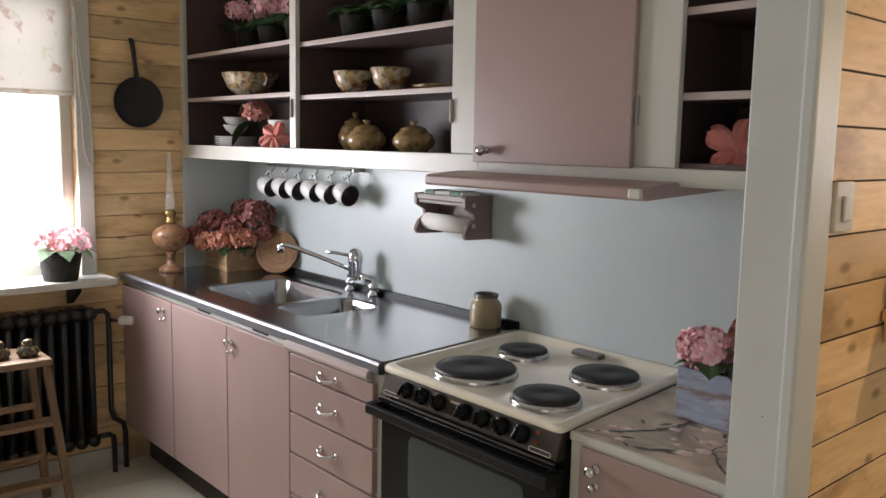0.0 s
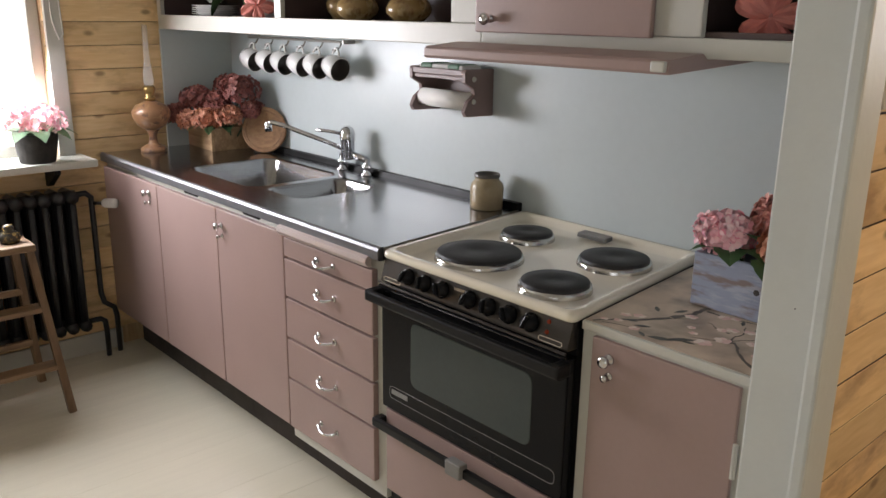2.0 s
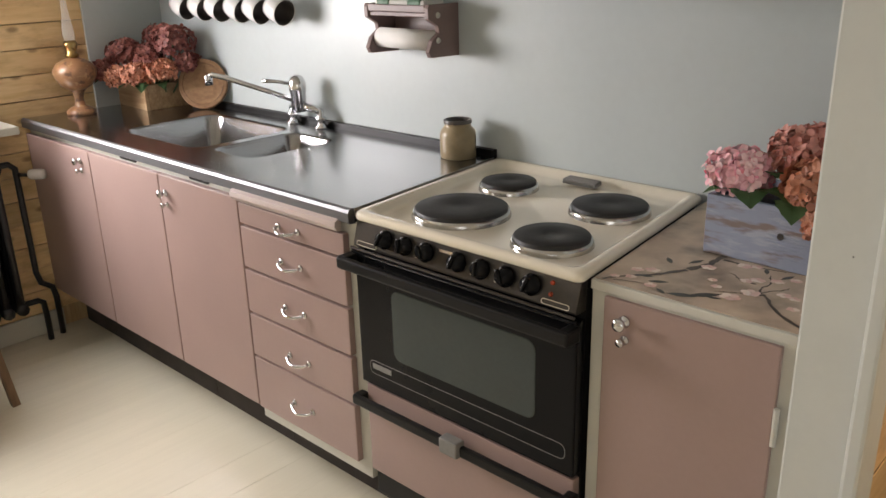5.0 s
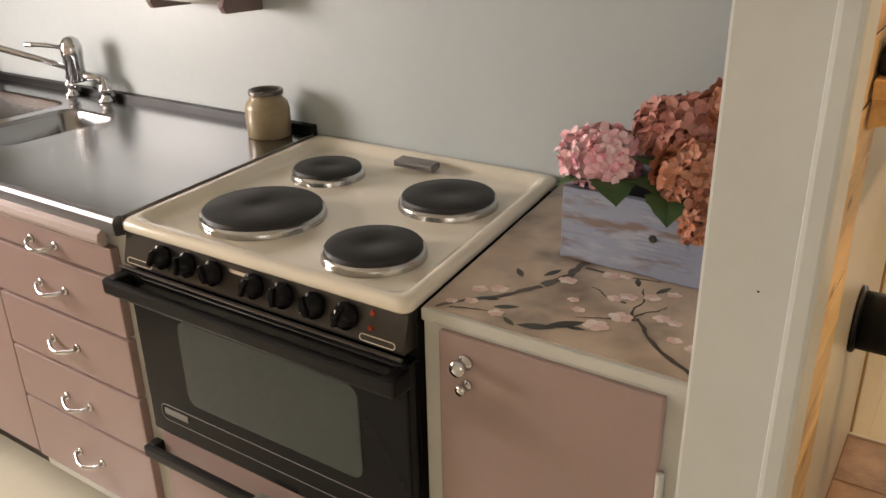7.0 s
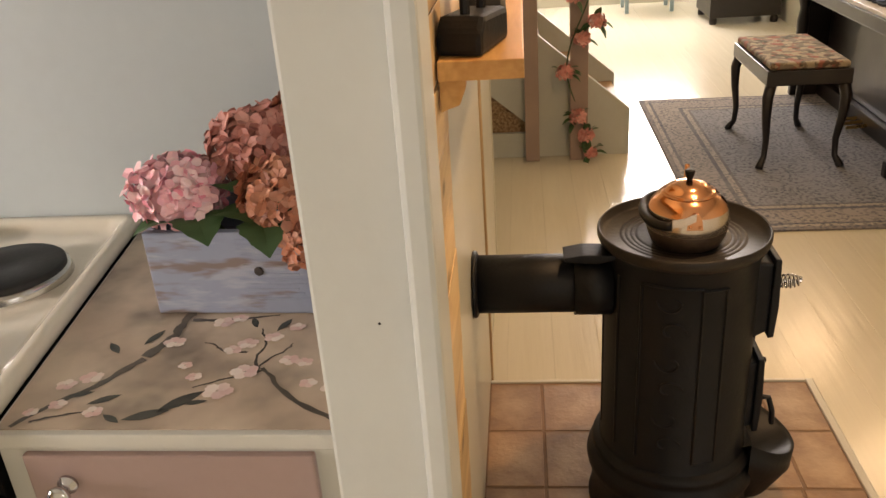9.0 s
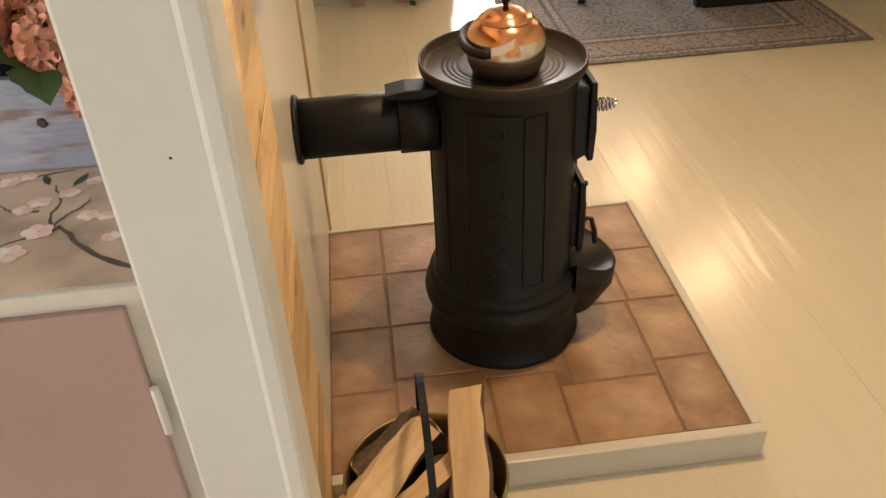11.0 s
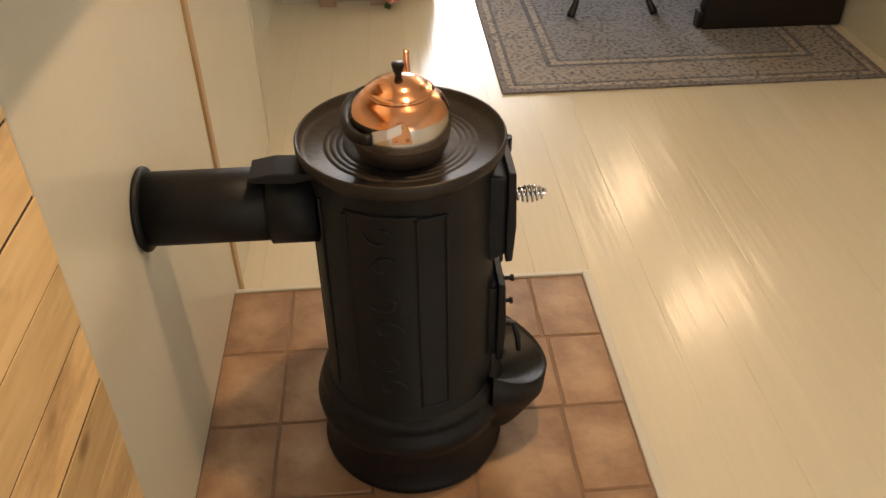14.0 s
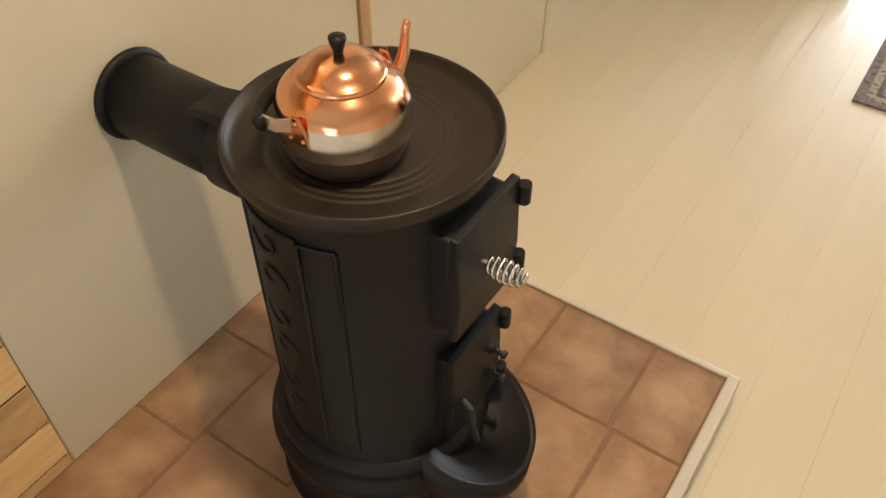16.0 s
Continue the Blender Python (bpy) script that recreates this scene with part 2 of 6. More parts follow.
# ---- building helpers ----
def part(name, bm, mat, parent=None, label="", smooth=False):
    me = bpy.data.meshes.new(name)
    if smooth:
        for f in bm.faces:
            f.smooth = True
    bm.to_mesh(me)
    bm.free()
    for mm in (mat if isinstance(mat, (list, tuple)) else [mat]):
        me.materials.append(mm)
    ob = new(name, me)
    if parent is not None:
        ob.parent = parent
    if label:
        ob["label"] = label
    return ob


def thing(name, label, category, at=(0, 0, 0), rz=0, group="", kind=""):
    ob = new(name)
    ob.empty_display_size = 0.05
    ob.matrix_world = pose(*at, 0, 0, rz)
    return tagged(ob, label, category, group, kind)


def box(x0, x1, y0, y1, z0, z1, bevel=0.0, seg=2, bm=None):
    bm = bm or bmesh.new()
    own = bmesh.new()
    bmesh.ops.create_cube(own, size=1)
    for v in own.verts:
        v.co = Vector((x0 + (v.co.x + 0.5) * (x1 - x0), y0 + (v.co.y + 0.5) * (y1 - y0), z0 + (v.co.z + 0.5) * (z1 - z0)))
    if bevel:
        bmesh.ops.bevel(own, geom=own.edges[:], offset=bevel, segments=seg, affect="EDGES", profile=0.6)
    merge(bm, own)
    return bm


def merge(bm, own, m=None):
    """Adds the mesh own, moved by m, to bm."""
    if m is not None:
        own.transform(m)
    me = bpy.data.meshes.new("tmp")
    own.to_mesh(me)
    own.free()
    bm.from_mesh(me)
    bpy.data.meshes.remove(me)
    return bm


def lathe(profile, n=32, m=None, bm=None):
    """Turns a profile of (radius, height) round z."""
    own = bmesh.new()
    rings = []
    for r, z in profile:
        if r < 1e-5:
            rings.append([own.verts.new((0, 0, z))])
        else:
            rings.append([own.verts.new((r * math.cos(2 * math.pi * i / n), r * math.sin(2 * math.pi * i / n), z)) for i in range(n)])
    for a, b in zip(rings, rings[1:]):
        for i in range(n):
            j = (i + 1) % n
            if len(a) == 1 and len(b) == 1:
                continue
            if len(a) == 1:
                own.faces.new((a[0], b[j], b[i]))
            elif len(b) == 1:
                own.faces.new((a[i], a[j], b[0]))
            else:
                own.faces.new((a[i], a[j], b[j], b[i]))
    bmesh.ops.recalc_face_normals(own, faces=own.faces[:])
    return merge(bm or bmesh.new(), own, m)


def tube(points, radius, n=10, bm=None, closed=False, taper=None):
    """A round bar through the points."""
    own = bmesh.new()
    pts = [Vector(p) for p in points]
    rings = []
    up = Vector((0, 0, 1))
    side = None
    for i, p in enumerate(pts):
        if closed:
            d = pts[(i + 1) % len(pts)] - pts[i - 1]
        else:
            d = pts[min(i + 1, len(pts) - 1)] - pts[max(i - 1, 0)]
        d.normalize()
        if side is None:
            side = d.cross(up)
            if side.length < 1e-3:
                side = d.cross(Vector((1, 0, 0)))
        side = (side - d * side.dot(d)).normalized()
        other = d.cross(side)
        r = radius if taper is None else radius * taper[i]
        rings.append([own.verts.new(p + side * (r * math.cos(2 * math.pi * k / n)) + other * (r * math.sin(2 * math.pi * k / n))) for k in range(n)])
    pairs = list(zip(rings, rings[1:]))
    if closed:
        pairs.append((rings[-1], rings[0]))
    for a, b in pairs:
        for k in range(n):
            own.faces.new((a[k], a[(k + 1) % n], b[(k + 1) % n], b[k]))
    if not closed:
        own.faces.new(rings[0][::-1])
        own.faces.new(rings[-1])
    bmesh.ops.recalc_face_normals(own, faces=own.faces[:])
    return merge(bm or bmesh.new(), own)


def arc(c, r, a0, a1, n, plane="xz"):
    out = []
    for i in range(n + 1):
        a = radians(a0 + (a1 - a0) * i / n)
        u, v = r * math.cos(a), r * math.sin(a)
        out.append((c[0] + u, c[1], c[2] + v) if plane == "xz" else ((c[0], c[1] + u, c[2] + v) if plane == "yz" else (c[0] + u, c[1] + v, c[2])))
    return out


def prism(outline, y0, y1, m=None, bevel=0.0, bm=None):
    """An outline in x and z, pushed from y0 to y1."""
    own = bmesh.new()
    a = [own.verts.new((x, y0, z)) for x, z in outline]
    b = [own.verts.new((x, y1, z)) for x, z in outline]
    own.faces.new(a)
    own.faces.new(b[::-1])
    for i in range(len(a)):
        j = (i + 1) % len(a)
        own.faces.new((a[j], a[i], b[i], b[j]))
    bmesh.ops.recalc_face_normals(own, faces=own.faces[:])
    if bevel:
        bmesh.ops.bevel(own, geom=own.edges[:], offset=bevel, segments=2, affect="EDGES", profile=0.6)
    return merge(bm or bmesh.new(), own, m)


def structure(name, bm, mat, label, category):
    return tagged(part(name, bm, mat), label, category, kind="structure")


# ---- structure ----
XW, XP, YB, ZC = -1.97, 1.146, 0.03, 2.38   # window wall, partition face, splashback, ceiling
structure("ceiling", box(-2.2, 3.6, -3.3, 7.6, ZC, ZC + 0.1), M_CEIL, "white painted flat ceiling", "ceiling")
floor = structure("floor", box(-2.2, 3.6, -3.3, 7.6, -0.1, -0.012), M_FLOOR, "cream painted wooden plank floor", "floor")
wall_west = thing("wall_west", "pine boarded wall round the kitchen window", "wall", kind="structure")
structure("wall_north", box(-2.1, 1.05, YB, YB + 0.12, 0, ZC), M_GREYWALL, "pale grey painted kitchen splashback wall", "wall")
structure("wall_north_side", box(XW, XW + 0.012, -0.31, YB, 0.9, 1.42), M_GREYWALL, "pale grey painted return beside the counter", "wall")
structure("wall_partition", box(1.064, 1.13, -0.56, 0.15, 0, ZC), M_GREYWALL, "pale grey painted kitchen side of a partition wall", "wall")
structure("wall_chimney", box(1.1305, XP, -0.09, 0.75, 0, ZC, 0.004), M_WALLCREAM, "smooth cream painted chimney wall behind the stove", "wall")
structure("wall_hall", box(1.0, XP - 0.006, 0.785, 1.58, 0, ZC, 0.004), M_WALLCREAM, "cream painted board wall past the chimney", "wall")
structure("trim_strip", box(XP - 0.03, XP + 0.006, 0.752, 0.783, 0, ZC, 0.003), M_PINEX, "narrow bare wood strip beside the chimney", "trim")
structure("wall_south", box(-2.1, 3.6, -3.3, -3.2, 0, ZC), M_WALLCREAM, "cream painted wall behind the kitchen", "wall")
structure("wall_east", box(3.5, 3.6, -3.2, 7.6, 0, ZC), M_WALLCREAM, "cream painted outer wall of the parlour", "wall")
structure("wall_far", box(-0.6, 3.5, 7.5, 7.6, 0, ZC), M_WALLCREAM, "cream painted far wall of the parlour", "wall")
structure("wall_stairs", box(-0.7, -0.6, 0.15, 7.6, 0, ZC), M_WALLCREAM, "cream painted wall behind the stairs", "wall")


def rrect(x0, x1, y0, y1, r, n=5):
    """A rectangle with rounded corners, as points in order."""
    out = []
    for cx, cy, a in ((x1 - r, y1 - r, 0), (x0 + r, y1 - r, 90), (x0 + r, y0 + r, 180), (x1 - r, y0 + r, 270)):
        for i in range(n + 1):
            t = radians(a + 90 * i / n)
            out.append((cx + r * math.cos(t), cy + r * math.sin(t)))
    return out


def loft(rings, close_first=False, close_last=True, bm=None):
    """A skin over rings of (points, z), all with the same count."""
    bm = bm or bmesh.new()
    loops = [[bm.verts.new((x, y, z)) for x, y in pts] for pts, z in rings]
    for a, b in zip(loops, loops[1:]):
        for i in range(len(a)):
            j = (i + 1) % len(a)
            bm.faces.new((a[i], a[j], b[j], b[i]))
    if close_last:
        bm.faces.new(loops[-1])
    if close_first:
        bm.faces.new(loops[0][::-1])
    return bm


# ---- boards ----
M_TOE0 = material("dark_joint_fill", (0.05, 0.035, 0.025), 0.9)


def plank_mesh(name, lx, ly, lz, bevel, mat):
    me = bpy.data.meshes.new(name)
    bm = box(0, lx, 0, ly, 0, lz, bevel, 1)
    bm.to_mesh(me)
    bm.free()
    me.materials.append(mat)
    return me


def piece(name, me, parent, m):
    ob = new(name, me)
    ob.parent = parent
    ob.matrix_local = m
    return ob


# pine boards on the window wall, with the opening left out
WY0, WY1, WZ0, WZ1 = -1.78, -0.79, 0.905, 2.12
part("wall_backing", box(XW - 0.13, XW - 0.02, -3.2, WY0, 0, ZC), M_PINEX, wall_west)
part("wall_backing", box(XW - 0.13, XW - 0.02, WY1, YB + 0.1, 0, ZC), M_PINEX, wall_west)
part("wall_backing", box(XW - 0.13, XW - 0.02, WY0, WY1, 0, WZ0 - 0.03), M_PINEX, wall_west)
part("wall_backing", box(XW - 0.13, XW - 0.02, WY0, WY1, WZ1, ZC), M_PINEX, wall_west)
PH = 0.097
k = 0
z = 0.09
while z < ZC - 0.02:
    h = min(PH, ZC - z)
    spans = [(-3.2, YB)]
    if z < WZ1 and z + h > WZ0 - 0.03:
        spans = [(-3.2, WY0), (WY1, YB)]
    for a, b in spans:
        me = plank_mesh("plank", 0.02, b - a, h - 0.0032, 0.0012, M_PINE)
        piece("plank", me, wall_west, pose(XW - 0.02, a, z + 0.002 + 0.0015 * (k % 2)))
        k += 1
    z += PH

# pine boards on the stove side of the partition
wall_pine = thing("wall_pine", "horizontal knotty pine boards on the partition", "wall", kind="structure")
# dark sheet just under the board faces, added for the shaded, grimy joints
part("dark_joint_sheet", box(1.1305, XP - 0.0007, -0.56, -0.094, 0, ZC), M_TOE0, wall_pine)
for i in range(25):
    z = 0.002 + i * PH
    h = min(PH, ZC - z)
    if h < 0.01:
        break
    me = plank_mesh("plank", XP - 1.1335 + 0.0008 * (i % 3), 0.47, h - 0.0042, 0.0004, M_PINE)
    piece("plank", me, wall_pine, pose(1.1335, -0.562, z))

post = thing("door_post", "white painted door post with a narrow moulding", "post", kind="structure")
part("post_board", box(1.064, 1.163, -0.642, -0.565, 0, ZC, 0.004), M_POST, post)
part("moulding", box(1.156, 1.182, -0.652, -0.567, 0, ZC, 0.006), M_POST, post)
part("inner_bead", box(1.056, 1.0635, -0.606, -0.588, 0.886, 0.945, 0.002), M_CREAM, post)
part("screw_dot", lathe([(0, 0), (0.0014, 0), (0.001, 0.0006), (0, 0.0006)], 10, pose(1.125, -0.642, 1.054, 90)), M_BLACK, post)

# floorboards, running from the kitchen towards the parlour
FW = 0.145
fm = plank_mesh("floorboard", FW - 0.0002, 10.7, 0.02, 0.0004, M_FLOOR)
for i in range(38):
    x = -2.0 + i * FW
    me = fm if x + FW < 3.5 else plank_mesh("floorboard", 3.5 - x, 10.7, 0.02, 0.0005, M_FLOOR)
    piece("floorboard", me, floor, pose(x, -3.2, -0.02 - 0.00015 * ((i * 7) % 3)))
structure("baseboard", box(XW, XW + 0.014, -3.2, -0.6, 0, 0.09, 0.004), M_CREAM, "white painted skirting under the pine boards", "skirting")

# ---- kitchen window ----
window_1 = thing("window_1", "bright kitchen window in a white wooden frame", "window", kind="structure")
for y0, y1, z0, z1 in ((WY1, WY1 + 0.066, WZ0, WZ1 + 0.07), (WY0 - 0.066, WY0, WZ0, WZ1 + 0.07), (WY0, WY1, WZ1, WZ1 + 0.07)):
    part("window_casing", box(XW, XW + 0.022, y0, y1, z0, z1, 0.004), M_CREAM, window_1)
for y0, y1, z0, z1 in ((WY1 - 0.045, WY1, WZ0, WZ1), (WY0, WY0 + 0.045, WZ0, WZ1), (WY0 + 0.045, WY1 - 0.045, WZ1 - 0.045, WZ1),
                       (WY0 + 0.045, WY1 - 0.045, WZ0, WZ0 + 0.05), (-1.31, -1.265, WZ0 + 0.05, WZ1 - 0.045)):
    part("window_frame", box(XW - 0.09, XW - 0.05, y0, y1, z0, z1, 0.004), M_CREAM, window_1)
part("window_sill", box(XW - 0.05, XW + 0.19, WY0 - 0.1, -0.695, 0.875, 0.905, 0.006), M_CREAM, window_1)
part("sill_bracket", prism([(0, 0), (0.13, 0), (0.13, -0.025), (0.02, -0.09), (0, -0.09)], -0.012, 0.012, pose(XW, -0.84, 0.875)), M_BLACK, window_1)
M_GLOW = bpy.data.materials.new("overcast_daylight")
M_GLOW.use_nodes = True
em = M_GLOW.node_tree.nodes["Principled BSDF"]
em.inputs["Base Color"].default_value = (0.8, 0.85, 0.9, 1)
em.inputs["Emission Color"].default_value = (0.96, 0.98, 1.0, 1)
em.inputs["Emission Strength"].default_value = 4.5
structure("backdrop", box(-3.0, -2.95, -3.4, 0.8, -0.2, 3.2), M_GLOW, "overexposed white daylight outside the window", "sky")


# ---- cloth, flowers and leaves ----
def blotch(name, base, marks, scale=14, rough=0.8, thr=(0.56, 0.62), trans=0.0):
    """A pale ground with soft printed blotches."""
    m = material(name, base, rough, vary=0.05, scale=5, bump=0.03)
    nt = m.node_tree
    n, l = nt.nodes, nt.links
    b = n["Principled BSDF"]
    src = b.inputs["Base Color"].links[0].from_socket
    tc = n.new("ShaderNodeTexCoord")
    for i, c in enumerate(marks):
        t = n.new("ShaderNodeTexNoise")
        t.noise_dimensions = "4D"
        t.inputs["W"].default_value = 3.7 * i + 1.3
        t.inputs["Scale"].default_value, t.inputs["Detail"].default_value = scale * (1 + 0.3 * i), 3
        l.new(tc.outputs["Object"], t.inputs["Vector"])
        r = n.new("ShaderNodeMapRange")
        r.inputs["From Min"].default_value, r.inputs["From Max"].default_value = thr
        r.inputs["To Max"].default_value = 0.8
        l.new(t.outputs[0], r.inputs[0])
        mx = n.new("ShaderNodeMix")
        mx.data_type = "RGBA"
        mx.inputs["B"].default_value = (*c, 1)
        l.new(src, mx.inputs["A"])
        l.new(r.outputs[0], mx.inputs["Factor"])
        src = mx.outputs["Result"]
    l.new(src, b.inputs["Base Color"])
    if trans:
        b.inputs["Transmission Weight"].default_value = trans
    return m


def petal_material(name, a, b2, c):
    """Petals that differ from one to the next."""
    m = bpy.data.materials.new(name)
    m.use_nodes = True
    n, l = m.node_tree.nodes, m.node_tree.links
    b = n["Principled BSDF"]
    geo = n.new("ShaderNodeNewGeometry")
    ramp = n.new("ShaderNodeValToRGB")
    ramp.color_ramp.elements[0].color, ramp.color_ramp.elements[1].color = (*a, 1), (*c, 1)
    e = ramp.color_ramp.elements.new(0.5)
    e.color = (*b2, 1)
    l.new(geo.outputs["Random Per Island"], ramp.inputs[0])
    l.new(ramp.outputs[0], b.inputs["Base Color"])
    b.inputs["Roughness"].default_value = 0.6
    b.inputs["Subsurface Weight"].default_value = 0.2
    b.inputs["Subsurface Radius"].default_value = (0.01, 0.006, 0.005)
    return m


M_PETALPINK = petal_material("pale_pink_petals", (0.95, 0.50, 0.56), (0.97, 0.72, 0.72), (0.90, 0.34, 0.44))
M_PETALDUSK = petal_material("dusky_rose_petals", (0.23, 0.065, 0.055), (0.34, 0.125, 0.10), (0.12, 0.028, 0.03))
M_PETALRUST = petal_material("faded_rust_petals", (0.48, 0.17, 0.085), (0.62, 0.29, 0.19), (0.22, 0.06, 0.028))
M_PETALMAUVE = petal_material("mauve_rose_petals", (0.54, 0.21, 0.17), (0.64, 0.32, 0.27), (0.34, 0.105, 0.08))
M_PETALCORAL = petal_material("coral_petals", (0.72, 0.22, 0.18), (0.76, 0.30, 0.26), (0.62, 0.16, 0.14))
M_LEAF = petal_material("green_leaves", (0.035, 0.085, 0.03), (0.055, 0.12, 0.04), (0.025, 0.06, 0.028))
M_STEM = material("green_stem", (0.05, 0.09, 0.03), 0.6)


def floret(bm, at, nrm, size, rng, petals=4):
    """One small flower of cupped petals at a place, facing nrm."""
    q = nrm.to_track_quat("Z", "Y").to_matrix().to_4x4()
    base = Matrix.Translation(at) @ q @ pose(0, 0, 0, rng.uniform(-22, 22), rng.uniform(-22, 22), rng.uniform(0, 360))
    for i in range(petals):
        a = 2 * math.pi * i / petals
        w = size * rng.uniform(0.40, 0.52)
        ln = size * rng.uniform(0.85, 1.1)
        lift = size * rng.uniform(0.1, 0.4)
        ca, sa = math.cos(a), math.sin(a)
        pts = ((0.05, 0, 0), (0.45, -0.9, 0.35), (0.95, -0.62, 0.9), (1.05, 0, 0.8), (0.95, 0.62, 0.9), (0.45, 0.9, 0.35))
        vs = []
        for u, v, h in pts:
            p = Vector((u * ln, v * w, h * lift))
            vs.append(bm.verts.new(base @ Vector((p.x * ca - p.y * sa, p.x * sa + p.y * ca, p.z))))
        mid = bm.verts.new(base @ Vector((0.55 * ln * ca, 0.55 * ln * sa, 0.12 * lift)))
        for k in range(6):
            bm.faces.new((mid, vs[k], vs[(k + 1) % 6]))


def head(c, r, seed, size=0.014, count=90, flat=0.8):
    """A round flower head of many florets."""
    rng = random.Random(seed)
    bm = bmesh.new()
    c = Vector(c)
    for i in range(count):
        zz = 1 - 1.55 * (i + 0.5) / count
        t = i * 2.39996 + rng.uniform(-0.3, 0.3)
        s = math.sqrt(max(0, 1 - zz * zz))
        d = Vector((s * math.cos(t), s * math.sin(t), zz))
        lump = 1 + 0.13 * math.sin(3 * t + seed) * s + rng.uniform(-0.09, 0.06)
        p = c + Vector((d.x, d.y, d.z * flat)) * r * lump
        floret(bm, p, d, size * rng.uniform(0.8, 1.2), rng)
    return bm


def leaf(at, direction, length, width, droop=0.35, tilt=0.0):
    """A broad leaf with a folded midrib and a toothed edge."""
    bm = bmesh.new()
    d = Vector(direction).normalized()
    side = d.cross(Vector((0, 0, 1)))
    if side.length < 0.01:
        side = Vector((1, 0, 0))
    side.normalize()
    up = side.cross(d)
    side = side * math.cos(tilt) + up * math.sin(tilt)
    n = 9
    left, mid, right = [], [], []
    for i in range(n + 1):
        u = i / n
        w = width * 0.5 * math.sin(math.pi * (0.04 + 0.96 * u) ** 0.8) ** 0.9 * (1 + (0.08 if i % 2 else -0.05))
        c = Vector(at) + d * (length * u) + Vector((0, 0, -droop * length * u * u)) + up * (0.06 * length * math.sin(u * 3.1))
        mid.append(bm.verts.new(c))
        left.append(bm.verts.new(c + side * w + up * (0.18 * w)))
        right.append(bm.verts.new(c - side * w + up * (0.18 * w)))
    for i in range(n):
        bm.faces.new((left[i], mid[i], mid[i + 1], left[i + 1]))
        bm.faces.new((mid[i], right[i], right[i + 1], mid[i + 1]))
    return bm


# ---- base cabinets under the steel counter ----
M_SLOT = material("dark_slot", (0.02, 0.018, 0.016), 0.8)
M_TOE = material("dark_plinth", (0.05, 0.04, 0.035), 0.8)


def knob_set(parent, x, y, z):
    """A clear-cut chrome knob over a small latch knob, facing the room."""
    prof = [(0, 0), (0.012, 0), (0.012, 0.004), (0.006, 0.007), (0.005, 0.013), (0.0115, 0.017), (0.0135, 0.022), (0.011, 0.027), (0, 0.029)]
    kn = part("knob", lathe(prof, 16, pose(x, y, z, 90)), M_CHROME, parent, "chrome knob", True)
    part("key_knob", lathe([(0, 0), (0.009, 0), (0.009, 0.003), (0.0035, 0.005), (0.0035, 0.012), (0.008, 0.015), (0.0075, 0.021), (0, 0.022)], 14,
                           pose(x + 0.002, y, z - 0.037, 90)), M_CHROME, parent, "small chrome latch knob", True)
    return kn


def bow_handle(parent, x, y, z):
    pts = [(x - 0.042, y, z + 0.004), (x - 0.041, y - 0.014, z + 0.003)] + [
        (x - 0.036 + 0.072 * i / 8, y - 0.016 - 0.012 * math.sin(math.pi * i / 8), z - 0.004 * math.sin(math.pi * i / 8)) for i in range(9)] + [
        (x + 0.041, y - 0.014, z + 0.003), (x + 0.042, y, z + 0.004)]
    bm = tube(pts, 0.0044, 10)
    for sx in (-1, 1):
        lathe([(0, 0), (0.010, 0), (0.008, 0.004), (0, 0.004)], 12, pose(x + sx * 0.042, y, z + 0.004, 90), bm)
    return part("handle", bm, M_CHROME, parent, "chrome bow handle", True)


YF = -0.61
SKEW = 0.12   # the cooker top and the edges beside it run slightly askew towards the wall


def askew(bm, upto=99.0, beyond=-99.0):
    """Slides what lies between two x values sideways with its depth."""
    for v in bm.verts:
        if beyond < v.co.x < upto:
            v.co.x -= SKEW * (v.co.y + 0.61)
    return bm


DZ0, DZ1 = 0.183, 0.842


def cabinet_door(parent, x0, x1, z0, z1, y, t=0.019):
    return part("door", box(x0, x1, y, y + t, z0, z1, 0.003), M_PINK, parent)


def base_unit(x0, x1, kx, kz, vent):
    c = thing("base_cabinet", "dusty pink cabinet with a plain flush door under the steel counter", "cabinet", group="base cabinets")
    bm = box(x0 + 0.001, x1 - 0.001, -0.572, YB - 0.002, 0.17, 0.715)
    box(x0 + 0.001, x1 - 0.001, -0.59, -0.572, 0.17, 0.863, 0, 2, bm)
    part("body", bm, M_CREAM, c)
    part("plinth", box(x0 + 0.001, x1 - 0.001, -0.50, -0.48, 0, 0.17), M_TOE, c, "dark recessed plinth")
    d = cabinet_door(c, x0 + 0.003, x1 - 0.003, DZ0, DZ1, YF)
    if kx:
        knob_set(d, kx, YF, kz)
    if vent:
        part("vent_slot", loft([(rrect(vent - 0.055, vent + 0.055, 0.847, 0.859, 0.005, 3), 0), (rrect(vent - 0.055, vent + 0.055, 0.847, 0.859, 0.005, 3), 0.003)], True),
             M_SLOT, c, "dark ventilation slot").matrix_local = Matrix(((1, 0, 0, 0), (0, 0, -1, -0.59), (0, 1, 0, 0), (0, 0, 0, 1)))
    return c


base_unit(XW, -1.425, -1.50, 0.80, None)
base_unit(-1.425, -0.938, None, 0, -1.16)
base_unit(-0.938, -0.497, -0.90, 0.785, -0.72)

